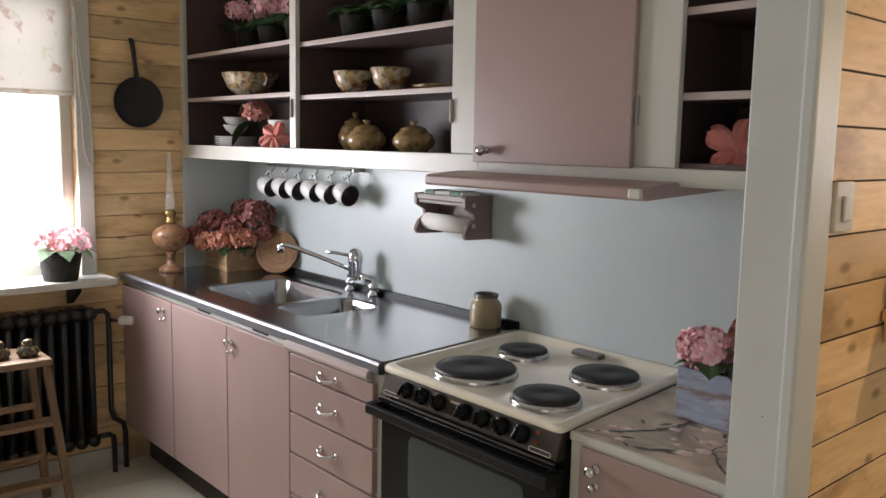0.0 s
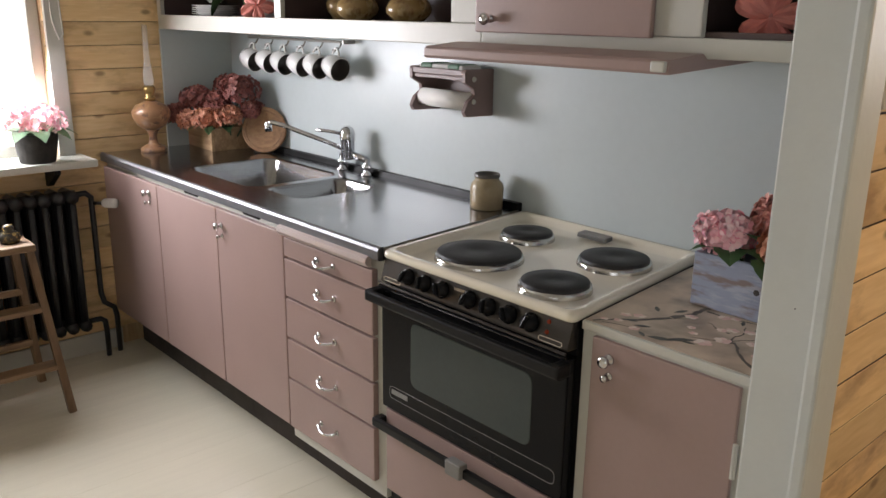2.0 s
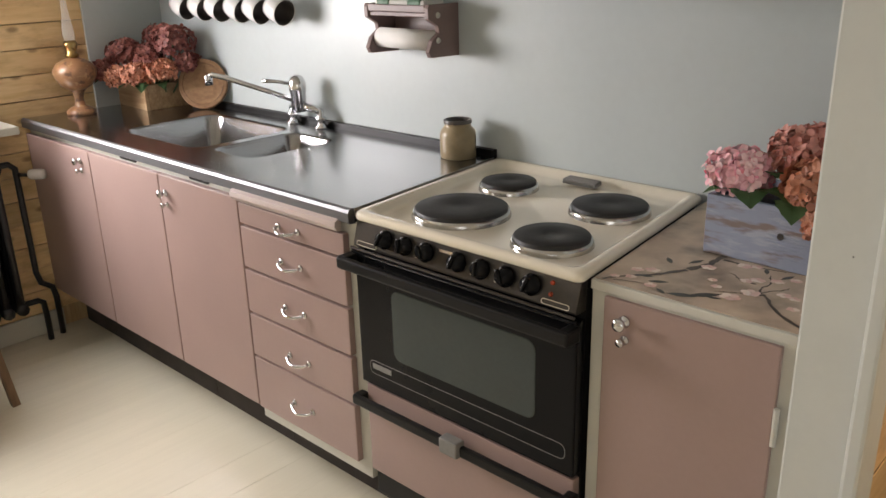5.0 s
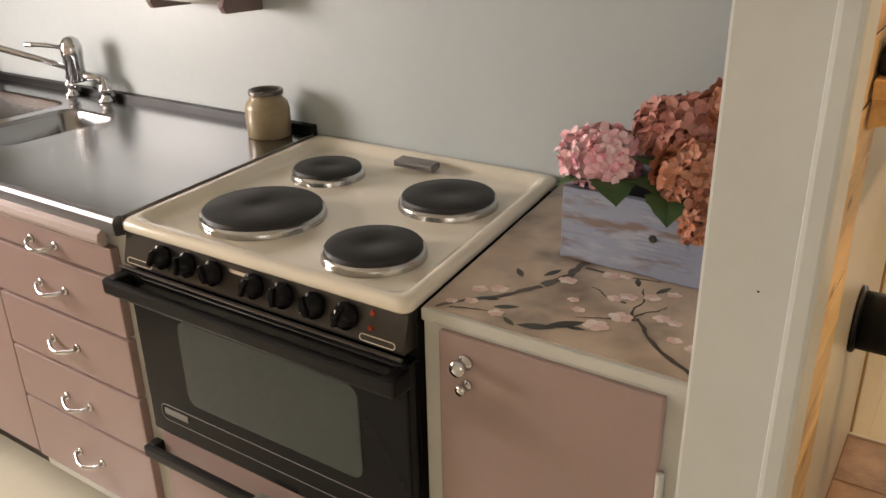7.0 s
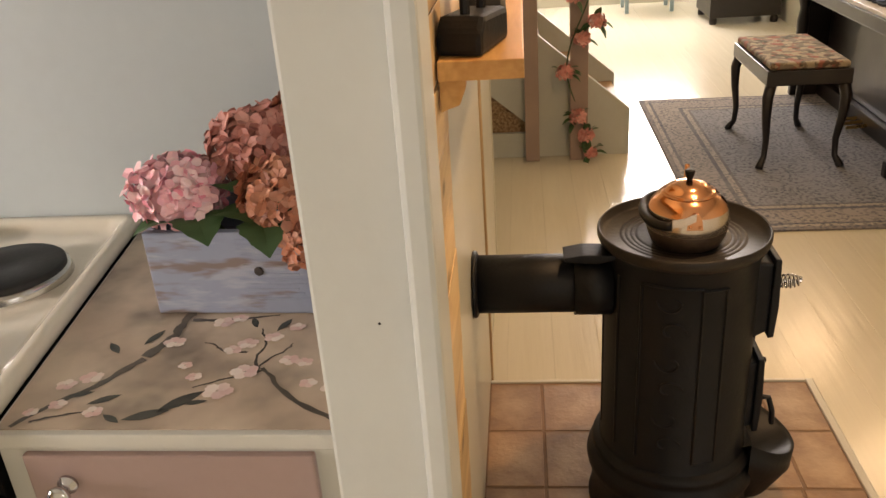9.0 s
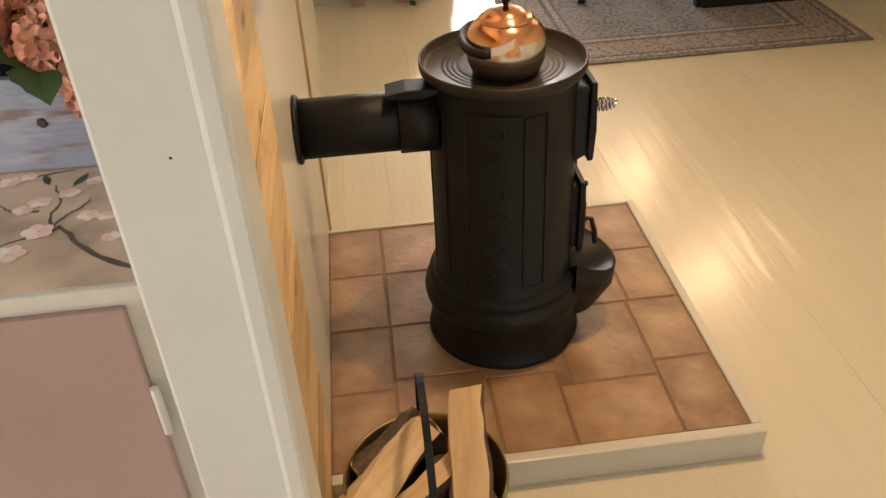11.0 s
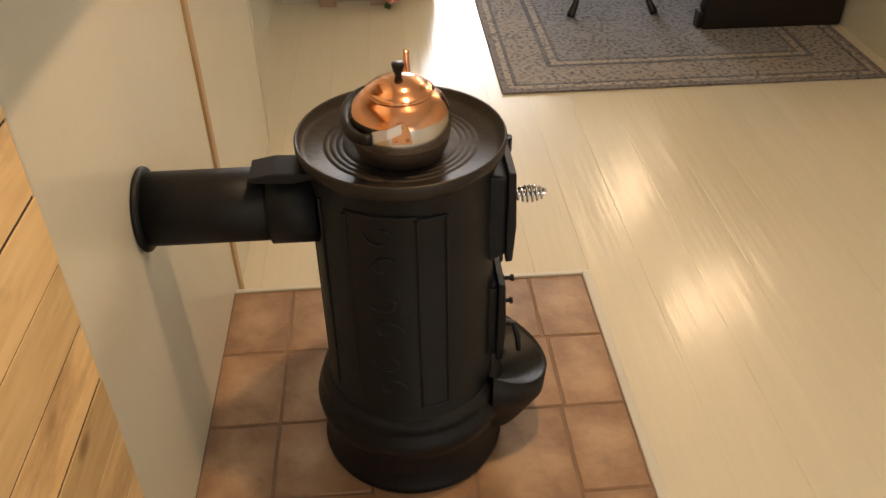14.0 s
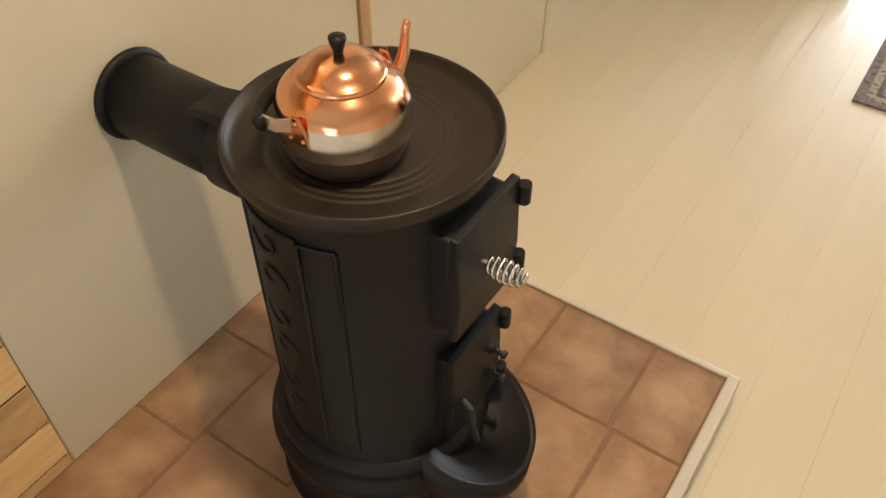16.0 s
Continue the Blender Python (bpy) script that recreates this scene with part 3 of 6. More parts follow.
drawers = thing("drawer_unit", "dusty pink chest of five drawers with chrome handles", "cabinet", group="base cabinets")
part("body", box(-0.496, -0.001, -0.595, YB - 0.002, 0.14, 0.865), M_CREAM, drawers)
part("plinth", box(-0.496, -0.001, -0.50, -0.48, 0, 0.14), M_TOE, drawers, "dark recessed plinth")
for z0, z1, hz in ((0.772, 0.832, 0.795), (0.640, 0.764, 0.695), (0.502, 0.632, 0.560), (0.362, 0.494, 0.413), (0.185, 0.354, 0.262)):
    d = part("drawer", box(-0.488, -0.036, YF - 0.004, -0.595, z0, z1, 0.003), M_PINK, drawers)
    bow_handle(d, -0.262, YF - 0.004, hz)
part("pull_out_board", prism([(0, 0.842), (0.004, 0.838), (0.014, 0.84), (0.022, 0.852), (0.02, 0.865), (0.008, 0.872), (0, 0.872)], -0.50, -0.045,
                             Matrix(((0, 1, 0, 0), (-1, 0, 0, -0.609), (0, 0, 1, 0), (0, 0, 0, 1))) @ pose(0, 0, 0), 0.001), M_PINKLIP, drawers, "pale pink rounded pull-out board")

# ---- steel counter with two sinks ----
counter = thing("steel_counter", "worn stainless steel counter with a double sink", "counter")
ZT = 0.9
s1 = (-1.42, -0.915, -0.485, -0.085)
s2 = (-0.875, -0.64, -0.455, -0.115)
bm = bmesh.new()
edges = []
loops = []
for pts in (rrect(XW + 0.002, -0.006, -0.60, 0.008, 0.004, 2), rrect(*s1, 0.06, 6), rrect(*s2, 0.05, 6)):
    vs = [bm.verts.new((x, y, ZT)) for x, y in pts]
    loops.append(vs)
    edges += [bm.edges.new((vs[i], vs[(i + 1) % len(vs)])) for i in range(len(vs))]
bmesh.ops.triangle_fill(bm, use_beauty=True, use_dissolve=False, edges=edges, normal=(0, 0, 1))
part("top_sheet", askew(bm, beyond=-0.02), M_STEEL, counter)
# darker, rougher copy of the counter steel, tones down the window highlight
M_STEELROLL = material("dulled_rolled_steel", (0.25, 0.25, 0.26), 0.46, 1.0, vary=0.12, scale=9, fine=160, bump=0.03, stretch=(0.15, 1, 1))
roll = [(-0.600, 0.9), (-0.607, 0.903), (-0.615, 0.9), (-0.619, 0.892), (-0.618, 0.868), (-0.612, 0.864), (-0.600, 0.864)]
part("rolled_edge", prism([(y, z) for y, z in roll], XW + 0.002, -0.006, Matrix(((0, 1, 0, 0), (1, 0, 0, 0), (0, 0, 1, 0), (0, 0, 0, 1)))), M_STEELROLL, counter, "rolled steel front edge")
part("side_edge", askew(box(-0.010, -0.003, -0.60, 0.008, 0.862, 0.9015, 0.001)), M_STEEL, counter)
part("back_upstand", box(XW + 0.012, -0.082, 0.006, YB - 0.001, 0.868, 0.921, 0.003), M_BLACK, counter, "dark seal along the wall")
for (x0, x1, y0, y1), dep, r in ((s1, 0.165, 0.06), (s2, 0.13, 0.05)):
    rings = []
    for inset, zz in ((-0.001, ZT), (0.004, ZT - 0.002), (0.009, ZT - 0.010), (0.016, ZT - dep + 0.03), (0.022, ZT - dep + 0.012), (0.032, ZT - dep + 0.003), (0.05, ZT - dep), (0.06, ZT - dep)):
        rings.append((rrect(x0 + inset, x1 - inset, y0 + inset, y1 - inset, max(0.012, r - inset * 0.4), 6), zz))
    sb = loft(rings)
    bmesh.ops.reverse_faces(sb, faces=sb.faces[:])
    bowl = part("sink_bowl", sb, M_STEEL, counter, "deep rounded steel sink bowl", True)
    part("drain", lathe([(0, 0.003), (0.024, 0.003), (0.030, 0.005), (0.033, 0.001), (0.033, 0)], 20, pose((x0 + x1) / 2, (y0 + y1) / 2, ZT - dep)), M_CHROME, bowl, "round drain")

tap = thing("mixer_tap", "chrome bridge mixer tap with a long swivel spout", "tap")
for tx in (-1.005, -0.845):
    part("tap_leg", lathe([(0, 0.9), (0.024, 0.9), (0.024, 0.906), (0.013, 0.913), (0.013, 0.925), (0.019, 0.930), (0.019, 0.938), (0.012, 0.944), (0.012, 0.965), (0, 0.968)], 18, pose(tx, -0.02, 0)), M_CHROME, tap, smooth=True)
    part("stop_handle", box(tx - 0.026, tx + 0.026, -0.026, -0.014, 0.928, 0.939, 0.004), M_CHROME, tap)
part("bridge", tube([(-1.005, -0.02, 0.958), (-0.98, -0.03, 0.968), (-0.925, -0.045, 0.976), (-0.87, -0.03, 0.968), (-0.845, -0.02, 0.958)], 0.014, 12), M_CHROME, tap, smooth=True)
part("tap_body", lathe([(0, 0.955), (0.024, 0.955), (0.027, 0.965), (0.027, 1.02), (0.030, 1.03), (0.030, 1.055), (0.022, 1.075), (0.010, 1.083), (0, 1.084)], 22, pose(-0.925, -0.05, 0)), M_CHROME, tap, smooth=True)
part("lever", tube([(-0.935, -0.06, 1.052), (-0.975, -0.10, 1.062), (-1.01, -0.135, 1.066)], 0.007, 8), M_CHROME, tap, smooth=True)
part("spout", tube([(-0.935, -0.06, 0.995), (-1.0, -0.12, 1.028), (-1.12, -0.215, 1.078), (-1.155, -0.243, 1.088), (-1.168, -0.253, 1.082)], 0.0095, 12), M_CHROME, tap, smooth=True)
part("aerator", lathe([(0, 0), (0.014, 0), (0.014, 0.032), (0.010, 0.036), (0, 0.036)], 16, pose(-1.166, -0.252, 1.053)), M_CHROME, tap, smooth=True)

# ---- cooker ----
cooker = thing("electric_cooker", "cream enamelled electric cooker with a black oven door", "cooker")
CX0, CX1 = 0.002, 0.654
part("body", box(CX0 + 0.004, CX1 - 0.004, -0.585, YB - 0.004, 0.10, 0.862, 0.003), M_BLACK, cooker)
for fx in (0.06, 0.60):
    for fy in (-0.50, -0.06):
        part("foot", lathe([(0, 0), (0.018, 0), (0.018, 0.09), (0.03, 0.101), (0, 0.101)], 12, pose(fx, fy, 0)), M_BLACK, cooker)
rim = []
for inset, zz in ((0.003, 0.8785), (0.0, 0.8825), (0.0, 0.891), (0.003, 0.897), (0.008, 0.900), (0.020, 0.900), (0.026, 0.8965), (0.034, 0.885), (0.048, 0.8800)):
    rim.append((rrect(CX0 + inset, CX1 - inset, -0.612 + inset, YB - 0.003 - inset, 0.02 + (0.012 if inset > 0.02 else 0), 6), zz))
hob = part("hob", askew(loft(rim, True)), M_ENAMEL, cooker, "cream enamel hob with a raised rim", True)
M_RING = material("steel_trim_ring", (0.58, 0.57, 0.55), 0.2, 1.0, bump=0)
for px, py, pr in ((0.186, -0.428, 0.112), (0.128, -0.176, 0.0725), (0.449, -0.194, 0.090), (0.478, -0.464, 0.0825)):
    p = part("hotplate", lathe([(0, 0.9035), (pr * 0.22, 0.9035), (pr * 0.24, 0.9045), (pr * 0.6, 0.9050), (pr * 0.97, 0.9045), (pr, 0.902), (pr, 0.8805)], 40, pose(px, py, 0)), M_PLATE, cooker, "black cast-iron hotplate", True)
    part("trim_ring", lathe([(pr + 0.0005, 0.8955), (pr + 0.004, 0.8955), (pr + 0.0065, 0.888), (pr + 0.008, 0.8804)], 40, pose(px, py, 0)), M_RING, p, "bright steel trim ring", True)
vent = bmesh.new()
for i in range(5):
    box(0.285, 0.385, -0.062 + i * 0.0085, -0.056 + i * 0.0085, 0.889, 0.900, 0.0015, 1, vent)
box(0.285, 0.385, -0.062, -0.022, 0.887, 0.893, 0, 2, vent)
M_GREY = material("grey_plastic", (0.24, 0.23, 0.215), 0.5)
part("steam_vent", askew(vent), M_GREY, cooker, "grey ribbed steam vent")
M_PANEL = material("dark_brown_steel", (0.085, 0.076, 0.068), 0.30, 0.75, vary=0.15, bump=0.02)
part("control_panel", prism([(-0.598, 0.878), (-0.602, 0.878), (-0.618, 0.822), (-0.618, 0.816), (-0.58, 0.816), (-0.58, 0.878)], CX0 + 0.006, CX1 - 0.006,
                            Matrix(((0, 1, 0, 0), (1, 0, 0, 0), (0, 0, 1, 0), (0, 0, 0, 1))), 0.0015), M_PANEL, cooker, "dark metal control panel")
for i in range(7):
    kx = 0.115 + i * 0.0655 + (0.03 if i > 2 else 0)
    ky, kz = -0.611, 0.850
    kb = part("dial", lathe([(0, 0), (0.0215, 0), (0.0225, 0.006), (0.017, 0.010), (0.015, 0.022), (0.0, 0.023)], 20, pose(kx, ky, kz, 75)), M_BLACKGLOSS, cooker, "glossy black dial", True)
    part("grip", box(-0.004, 0.004, -0.016, 0.016, 0.012, 0.030, 0.003), M_BLACKGLOSS, kb).matrix_local = pose(kx, ky, kz, 75, 0, 0) @ pose(0, 0, 0, 0, 0, 25 * (i % 3) - 20)
part("dial_mark", box(0.283, 0.345, -0.6095, -0.605, 0.860, 0.867, 0.0005), M_TIN, cooker, "small unreadable metal plate")
for gx0, gx1 in ((0.020, 0.088), (0.566, 0.632)):
    part("pill_groove", tube([(x, z, 0.0) for x, z in rrect(gx0, gx1, -0.005, 0.005, 0.0048, 4)], 0.0009, 5, closed=True), M_ENAMEL, cooker, "thin pale pill-shaped line").matrix_local = pose(0, -0.6178, 0.8265, 75)
for i in range(7):
    kx = 0.115 + i * 0.0655 + (0.03 if i > 2 else 0)
    part("pointer", box(kx - 0.0175, kx - 0.0145, -0.628, -0.622, 0.838, 0.846, 0.0008), M_ENAMEL, cooker, "small pale pointer mark")
M_RED = material("red_lamp_lens", (0.35, 0.05, 0.02), 0.2, bump=0)
for rz in (0.864, 0.842):
    part("pilot_light", lathe([(0, 0), (0.0055, 0), (0.004, 0.004), (0, 0.004)], 12, pose(0.585, -0.6055 if rz > 0.85 else -0.6118, rz, 75)), M_RED, cooker, "small red pilot light")
part("trim_strip", tube([(CX0 + 0.004, -0.625, 0.813), (CX1 - 0.004, -0.625, 0.813)], 0.0035, 8), M_PANEL, cooker)
part("trim_strip", tube([(CX0 + 0.004, -0.622, 0.803), (CX1 - 0.004, -0.622, 0.803)], 0.0045, 8), M_BLACKGLOSS, cooker)
oven = part("oven_door", box(CX0 + 0.004, CX1 - 0.004, -0.615, -0.583, 0.450, 0.798, 0.004), M_BLACKGLOSS, cooker, "glossy black oven door")
M_OVENGLASS = material("smoked_oven_glass", (0.055, 0.068, 0.064), 0.12, vary=0.1, scale=3, bump=0, spec=0.25)
up_xz = Matrix(((1, 0, 0, 0), (0, 0, -1, 0), (0, 1, 0, 0), (0, 0, 0, 1)))
gl = part("oven_window", loft([(rrect(0.128, 0.553, 0.548, 0.731, 0.024, 5), 0.6155), (rrect(0.130, 0.551, 0.550, 0.729, 0.023, 5), 0.6165)]), M_OVENGLASS, oven, "smoked glass oven window")
gl.matrix_local = up_xz
ol = tube([(x, z, 0.6158) for x, z in rrect(0.040, 0.630, 0.486, 0.522, 0.014, 4)], 0.0008, 5, closed=True)
part("outline", ol, M_GREY, oven).matrix_local = up_xz
part("badge", box(0.050, 0.116, -0.6168, -0.615, 0.500, 0.514, 0.0005), M_GREY, oven, "small unreadable badge")
hb = box(-0.018, 0.656, -0.656, -0.640, 0.762, 0.792, 0.006)
box(-0.018, 0.014, -0.652, -0.61, 0.760, 0.794, 0.006, 2, hb)
box(0.630, 0.656, -0.652, -0.61, 0.760, 0.794, 0.006, 2, hb)
part("oven_handle", hb, M_BLACK, oven, "black bar handle")
drw = part("lower_drawer", box(CX0 + 0.010, CX1 - 0.006, -0.607, -0.585, 0.185, 0.440, 0.004), M_PINK, cooker, "dusty pink painted pan drawer")
hb = box(-0.012, 0.662, -0.640, -0.624, 0.386, 0.412, 0.005)
box(-0.012, 0.014, -0.630, -0.604, 0.384, 0.414, 0.005, 2, hb)
box(0.636, 0.662, -0.630, -0.604, 0.384, 0.414, 0.005, 2, hb)
part("drawer_handle", hb, M_BLACK, drw, "black bar handle")
part("drawer_catch", box(0.305, 0.360, -0.652, -0.622, 0.384, 0.424, 0.005), M_GREY, drw, "grey push catch")

# ---- papered cabinet beside the cooker ----
side = thing("side_cabinet", "dusty pink cabinet with a blossom-papered top", "cabinet", group="base cabinets")
bm = box(0.660, 1.058, -0.582, YB - 0.004, 0.05, 0.8638, 0.002)
part("body", bm, M_CREAM, side, "off-white painted cabinet body")
d = cabinet_door(side, 0.692, 1.026, 0.16, 0.8605, -0.592, 0.012)
knob_set(d, 0.738, -0.592, 0.822)
for hz in (0.715, 0.25):
    part("hinge", tube([(1.030, -0.592, hz - 0.035), (1.030, -0.592, hz + 0.035)], 0.0055, 8), M_CREAM, side, "white painted hinge")
M_PAPER = blotch("blossom_paper", (0.56, 0.43, 0.32), ((0.17, 0.135, 0.105), (0.66, 0.53, 0.40)), 8, 0.36, (0.43, 0.62))
wt = part("worktop", askew(box(0.660, 1.060, -0.585, YB - 0.004, 0.8642, 0.884, 0.003), 0.8), M_CREAM, side, "white-edged worktop")
ZP = 0.8853
part("paper_sheet", askew(box(0.664, 1.056, -0.576, YB - 0.006, 0.8842, ZP), 0.8), M_PAPER, wt, "beige paper printed with cherry blossom")
M_BRANCH = material("printed_branch", (0.12, 0.097, 0.075), 0.4, vary=0.2, scale=30)
M_TWIGLEAF = material("printed_leaf", (0.075, 0.075, 0.06), 0.4, vary=0.2, scale=30)
M_BLOSSOM = petal_material("printed_blossom", (0.84, 0.66, 0.58), (0.88, 0.77, 0.69), (0.76, 0.50, 0.46))


def flat_strip(pts, w0, w1, z):
    bm = bmesh.new()
    L, R = [], []
    for i, p in enumerate(pts):
        a, b = Vector(pts[max(i - 1, 0)]), Vector(pts[min(i + 1, len(pts) - 1)])
        d = (b - a).normalized()
        s = Vector((-d.y, d.x)) * ((w0 + (w1 - w0) * i / (len(pts) - 1)) * (1 + 0.25 * math.sin(i * 2.1)))
        L.append(bm.verts.new((p[0] + s.x, p[1] + s.y, z)))
        R.append(bm.verts.new((p[0] - s.x, p[1] - s.y, z)))
    for i in range(len(pts) - 1):
        bm.faces.new((R[i], R[i + 1], L[i + 1], L[i]))
    return bm


def wander(a, b, n, amp, seed):
    rng = random.Random(seed)
    out = []
    for i in range(n + 1):
        u = i / n
        out.append((a[0] + (b[0] - a[0]) * u + amp * math.sin(u * 7 + seed) * (1 - u * 0.4) + rng.uniform(-0.002, 0.002), a[1] + (b[1] - a[1]) * u + amp * math.cos(u * 5 + seed) * 0.6))
    return out


for a, b, w0, w1, sd in (((1.05, -0.57), (0.93, -0.46), 0.004, 0.0025, 1), ((0.93, -0.46), (0.86, -0.50), 0.002, 0.001, 2), ((0.93, -0.46), (0.96, -0.40), 0.002, 0.001, 3),
                         ((0.68, -0.57), (0.78, -0.43), 0.003, 0.006, 4), ((0.78, -0.43), (0.80, -0.30), 0.008, 0.005, 5), ((0.80, -0.33), (0.72, -0.24), 0.005, 0.002, 6),
                         ((0.80, -0.34), (0.92, -0.33), 0.004, 0.0015, 7), ((0.90, -0.42), (0.84, -0.40), 0.002, 0.001, 8), ((0.69, -0.56), (0.76, -0.545), 0.002, 0.001, 9), ((0.93, -0.45), (0.91, -0.36), 0.002, 0.001, 10)):
    part("printed_branch", flat_strip(wander(a, b, 12, 0.006, sd), w0, w1, ZP + 0.0004 + 0.00003 * sd), M_BRANCH, wt)
rng = random.Random(5)
for cx, cy, s in ((0.895, -0.505, 0.020), (0.915, -0.465, 0.019), (0.965, -0.44, 0.014), (0.985, -0.445, 0.012), (0.885, -0.415, 0.013), (0.90, -0.40, 0.015), (0.93, -0.385, 0.014), (0.955, -0.36, 0.012),
                  (0.80, -0.395, 0.016), (0.85, -0.345, 0.016), (0.87, -0.335, 0.012), (0.725, -0.475, 0.016), (0.70, -0.49, 0.014), (0.71, -0.53, 0.012), (0.76, -0.545, 0.013), (1.03, -0.50, 0.014), (1.045, -0.515, 0.013), (1.0, -0.49, 0.012),
                  (1.04, -0.41, 0.018), (0.745, -0.27, 0.015), (0.725, -0.235, 0.013), (0.855, -0.475, 0.011), (0.835, -0.45, 0.010), (0.685, -0.545, 0.010)):
    a0 = rng.uniform(0, 6)
    bl = bmesh.new()
    for i in range(5):
        a = a0 + i * 2 * math.pi / 5
        bmesh.ops.create_circle(bl, cap_ends=True, segments=7, radius=s * 0.44, matrix=pose(cx + 0.55 * s * math.cos(a), cy + 0.42 * s * math.sin(a), ZP + 0.0008 + 0.0001 * i))
    part("printed_blossom", bl, M_BLOSSOM, wt)
for cx, cy, a, ln in ((0.80, -0.560, 0.35, 0.055), (0.835, -0.545, 0.75, 0.06), (0.80, -0.565, 2.6, 0.03), (0.86, -0.53, 0.2, 0.03), (0.76, -0.40, 1.2, 0.04), (0.735, -0.42, 2.3, 0.035), (0.93, -0.37, 1.2, 0.035), (1.03, -0.385, 0.4, 0.03), (0.71, -0.515, 0.3, 0.035), (0.745, -0.53, 0.5, 0.04), (0.90, -0.36, 2, 0.03)):
    pts = [(cx + ln * u * math.cos(a), cy + ln * u * math.sin(a)) for u in (0, 0.2, 0.4, 0.6, 0.8, 1.0)]
    own = bmesh.new()
    L = [own.verts.new((p[0] - math.sin(a) * ln * 0.16 * math.sin(math.pi * i / 5), p[1] + math.cos(a) * ln * 0.16 * math.sin(math.pi * i / 5), ZP + 0.0006)) for i, p in enumerate(pts)]
    R = [own.verts.new((p[0] + math.sin(a) * ln * 0.16 * math.sin(math.pi * i / 5), p[1] - math.cos(a) * ln * 0.16 * math.sin(math.pi * i / 5), ZP + 0.0006)) for i, p in enumerate(pts)]
    for i in range(5):
        own.faces.new((R[i], R[i + 1], L[i + 1], L[i]))
    part("printed_leaf", own, M_TWIGLEAF, wt)

# ---- wall cabinets ----
upper = thing("wall_cabinet", "long off-white wall cabinet with open mauve shelves and one pink door", "cabinet")
UY, UZ0, UZ1 = -0.31, 1.42, 2.30
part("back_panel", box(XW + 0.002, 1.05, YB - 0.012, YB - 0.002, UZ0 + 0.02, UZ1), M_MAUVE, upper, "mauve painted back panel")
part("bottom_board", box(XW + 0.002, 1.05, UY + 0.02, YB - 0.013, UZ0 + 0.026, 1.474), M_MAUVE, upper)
part("underside", box(XW + 0.002, 1.05, UY + 0.02, YB - 0.013, UZ0, UZ0 + 0.025), M_CREAM, upper)
part("top_board", box(XW + 0.002, 1.05, UY, YB - 0.002, UZ1 + 0.001, UZ1 + 0.02), M_CREAM, upper)
part("bottom_rail", box(XW + 0.002, 0.052, UY, UY + 0.019, UZ0, 1.480, 0.003), M_CREAM, upper, "off-white bottom rail")
part("bottom_rail", box(0.053, 1.062, UY, UY + 0.019, UZ0, 1.462, 0.003), M_CREAM, upper, "off-white bottom rail")
for x0, x1 in ((XW + 0.002, -1.932), (-0.992, -0.948), (-0.066, 0.052), (0.588, 0.708), (1.035, 1.063)):
    part("stile", box(x0, x1, UY - 0.001, UY + 0.018, 1.4625 if x0 > 0 else 1.4805, UZ1, 0.003), M_CREAM, upper, "off-white upright")
part("top_rail", box(0.034, 0.604, UY, UY + 0.019, 2.12, UZ1, 0.003), M_CREAM, upper)
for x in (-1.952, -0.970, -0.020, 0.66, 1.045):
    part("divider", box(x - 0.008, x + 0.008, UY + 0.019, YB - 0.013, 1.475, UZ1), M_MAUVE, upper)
for x0, x1, zs in ((-1.943, -0.979, (1.695, 1.892)), (-0.961, -0.029, (1.680, 1.875)), (0.669, 1.036, (1.635, 1.825))):
    for z in zs:
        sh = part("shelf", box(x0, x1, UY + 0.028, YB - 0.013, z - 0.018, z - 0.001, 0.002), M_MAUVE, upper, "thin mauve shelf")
        part("shelf_edge", box(x0, x1, UY + 0.020, UY + 0.0278, z - 0.0185, z - 0.0005, 0.003), M_PINKLIP, sh, "pale pink front edge")
ud = part("cabinet_door", box(0.047, 0.594, UY - 0.018, UY - 0.002, 1.458, 2.11, 0.004), M_PINK, upper, "dusty pink door")
kn = lathe([(0, 0), (0.010, 0), (0.010, 0.004), (0.005, 0.007), (0.005, 0.014), (0.014, 0.019), (0.016, 0.027), (0.011, 0.034), (0, 0.035)], 16, pose(0.105, UY - 0.018, 1.492, 90))
part("knob", kn, M_CHROME, ud, "chrome knob", True)
part("key_knob", lathe([(0, 0), (0.012, 0), (0.009, 0.008), (0, 0.009)], 14, pose(0.079, UY - 0.018, 1.492, 90)), M_CHROME, ud, smooth=True)
M_HINGE = material("dull_hinge_steel", (0.42, 0.40, 0.36), 0.4, 0.8)
for hx, hz in ((-0.972, 1.63), (-0.062, 1.605), (0.599, 1.595)):
    part("hinge", tube([(hx, UY - 0.006, hz - 0.034), (hx, UY - 0.006, hz + 0.034)], 0.0055, 8), M_HINGE, upper, "old painted-over hinge")

hood = thing("cooker_hood", "slim dusty pink cooker hood visor", "cooker hood")
m = Matrix(((0, 1, 0, 0), (1, 0, 0, 0), (0, 0, 1, 0), (0, 0, 0, 1)))
part("visor", prism([(-0.455, 1.398), (-0.450, 1.392), (-0.05, 1.412), (-0.05, 1.418), (-0.312, 1.4195), (-0.33, 1.432), (-0.448, 1.422), (-0.455, 1.416)], -0.012, 0.730, m, 0.002), M_PINK, hood)
part("switch", box(0.693, 0.726, -0.466, -0.452, 1.397, 1.419, 0.004), M_CREAM, hood, "cream slide switch")
part("filter", box(0.06, 0.60, -0.40, -0.09, 1.392, 1.3965), M_STEEL, hood).rotation_euler = (0, 0, 0)

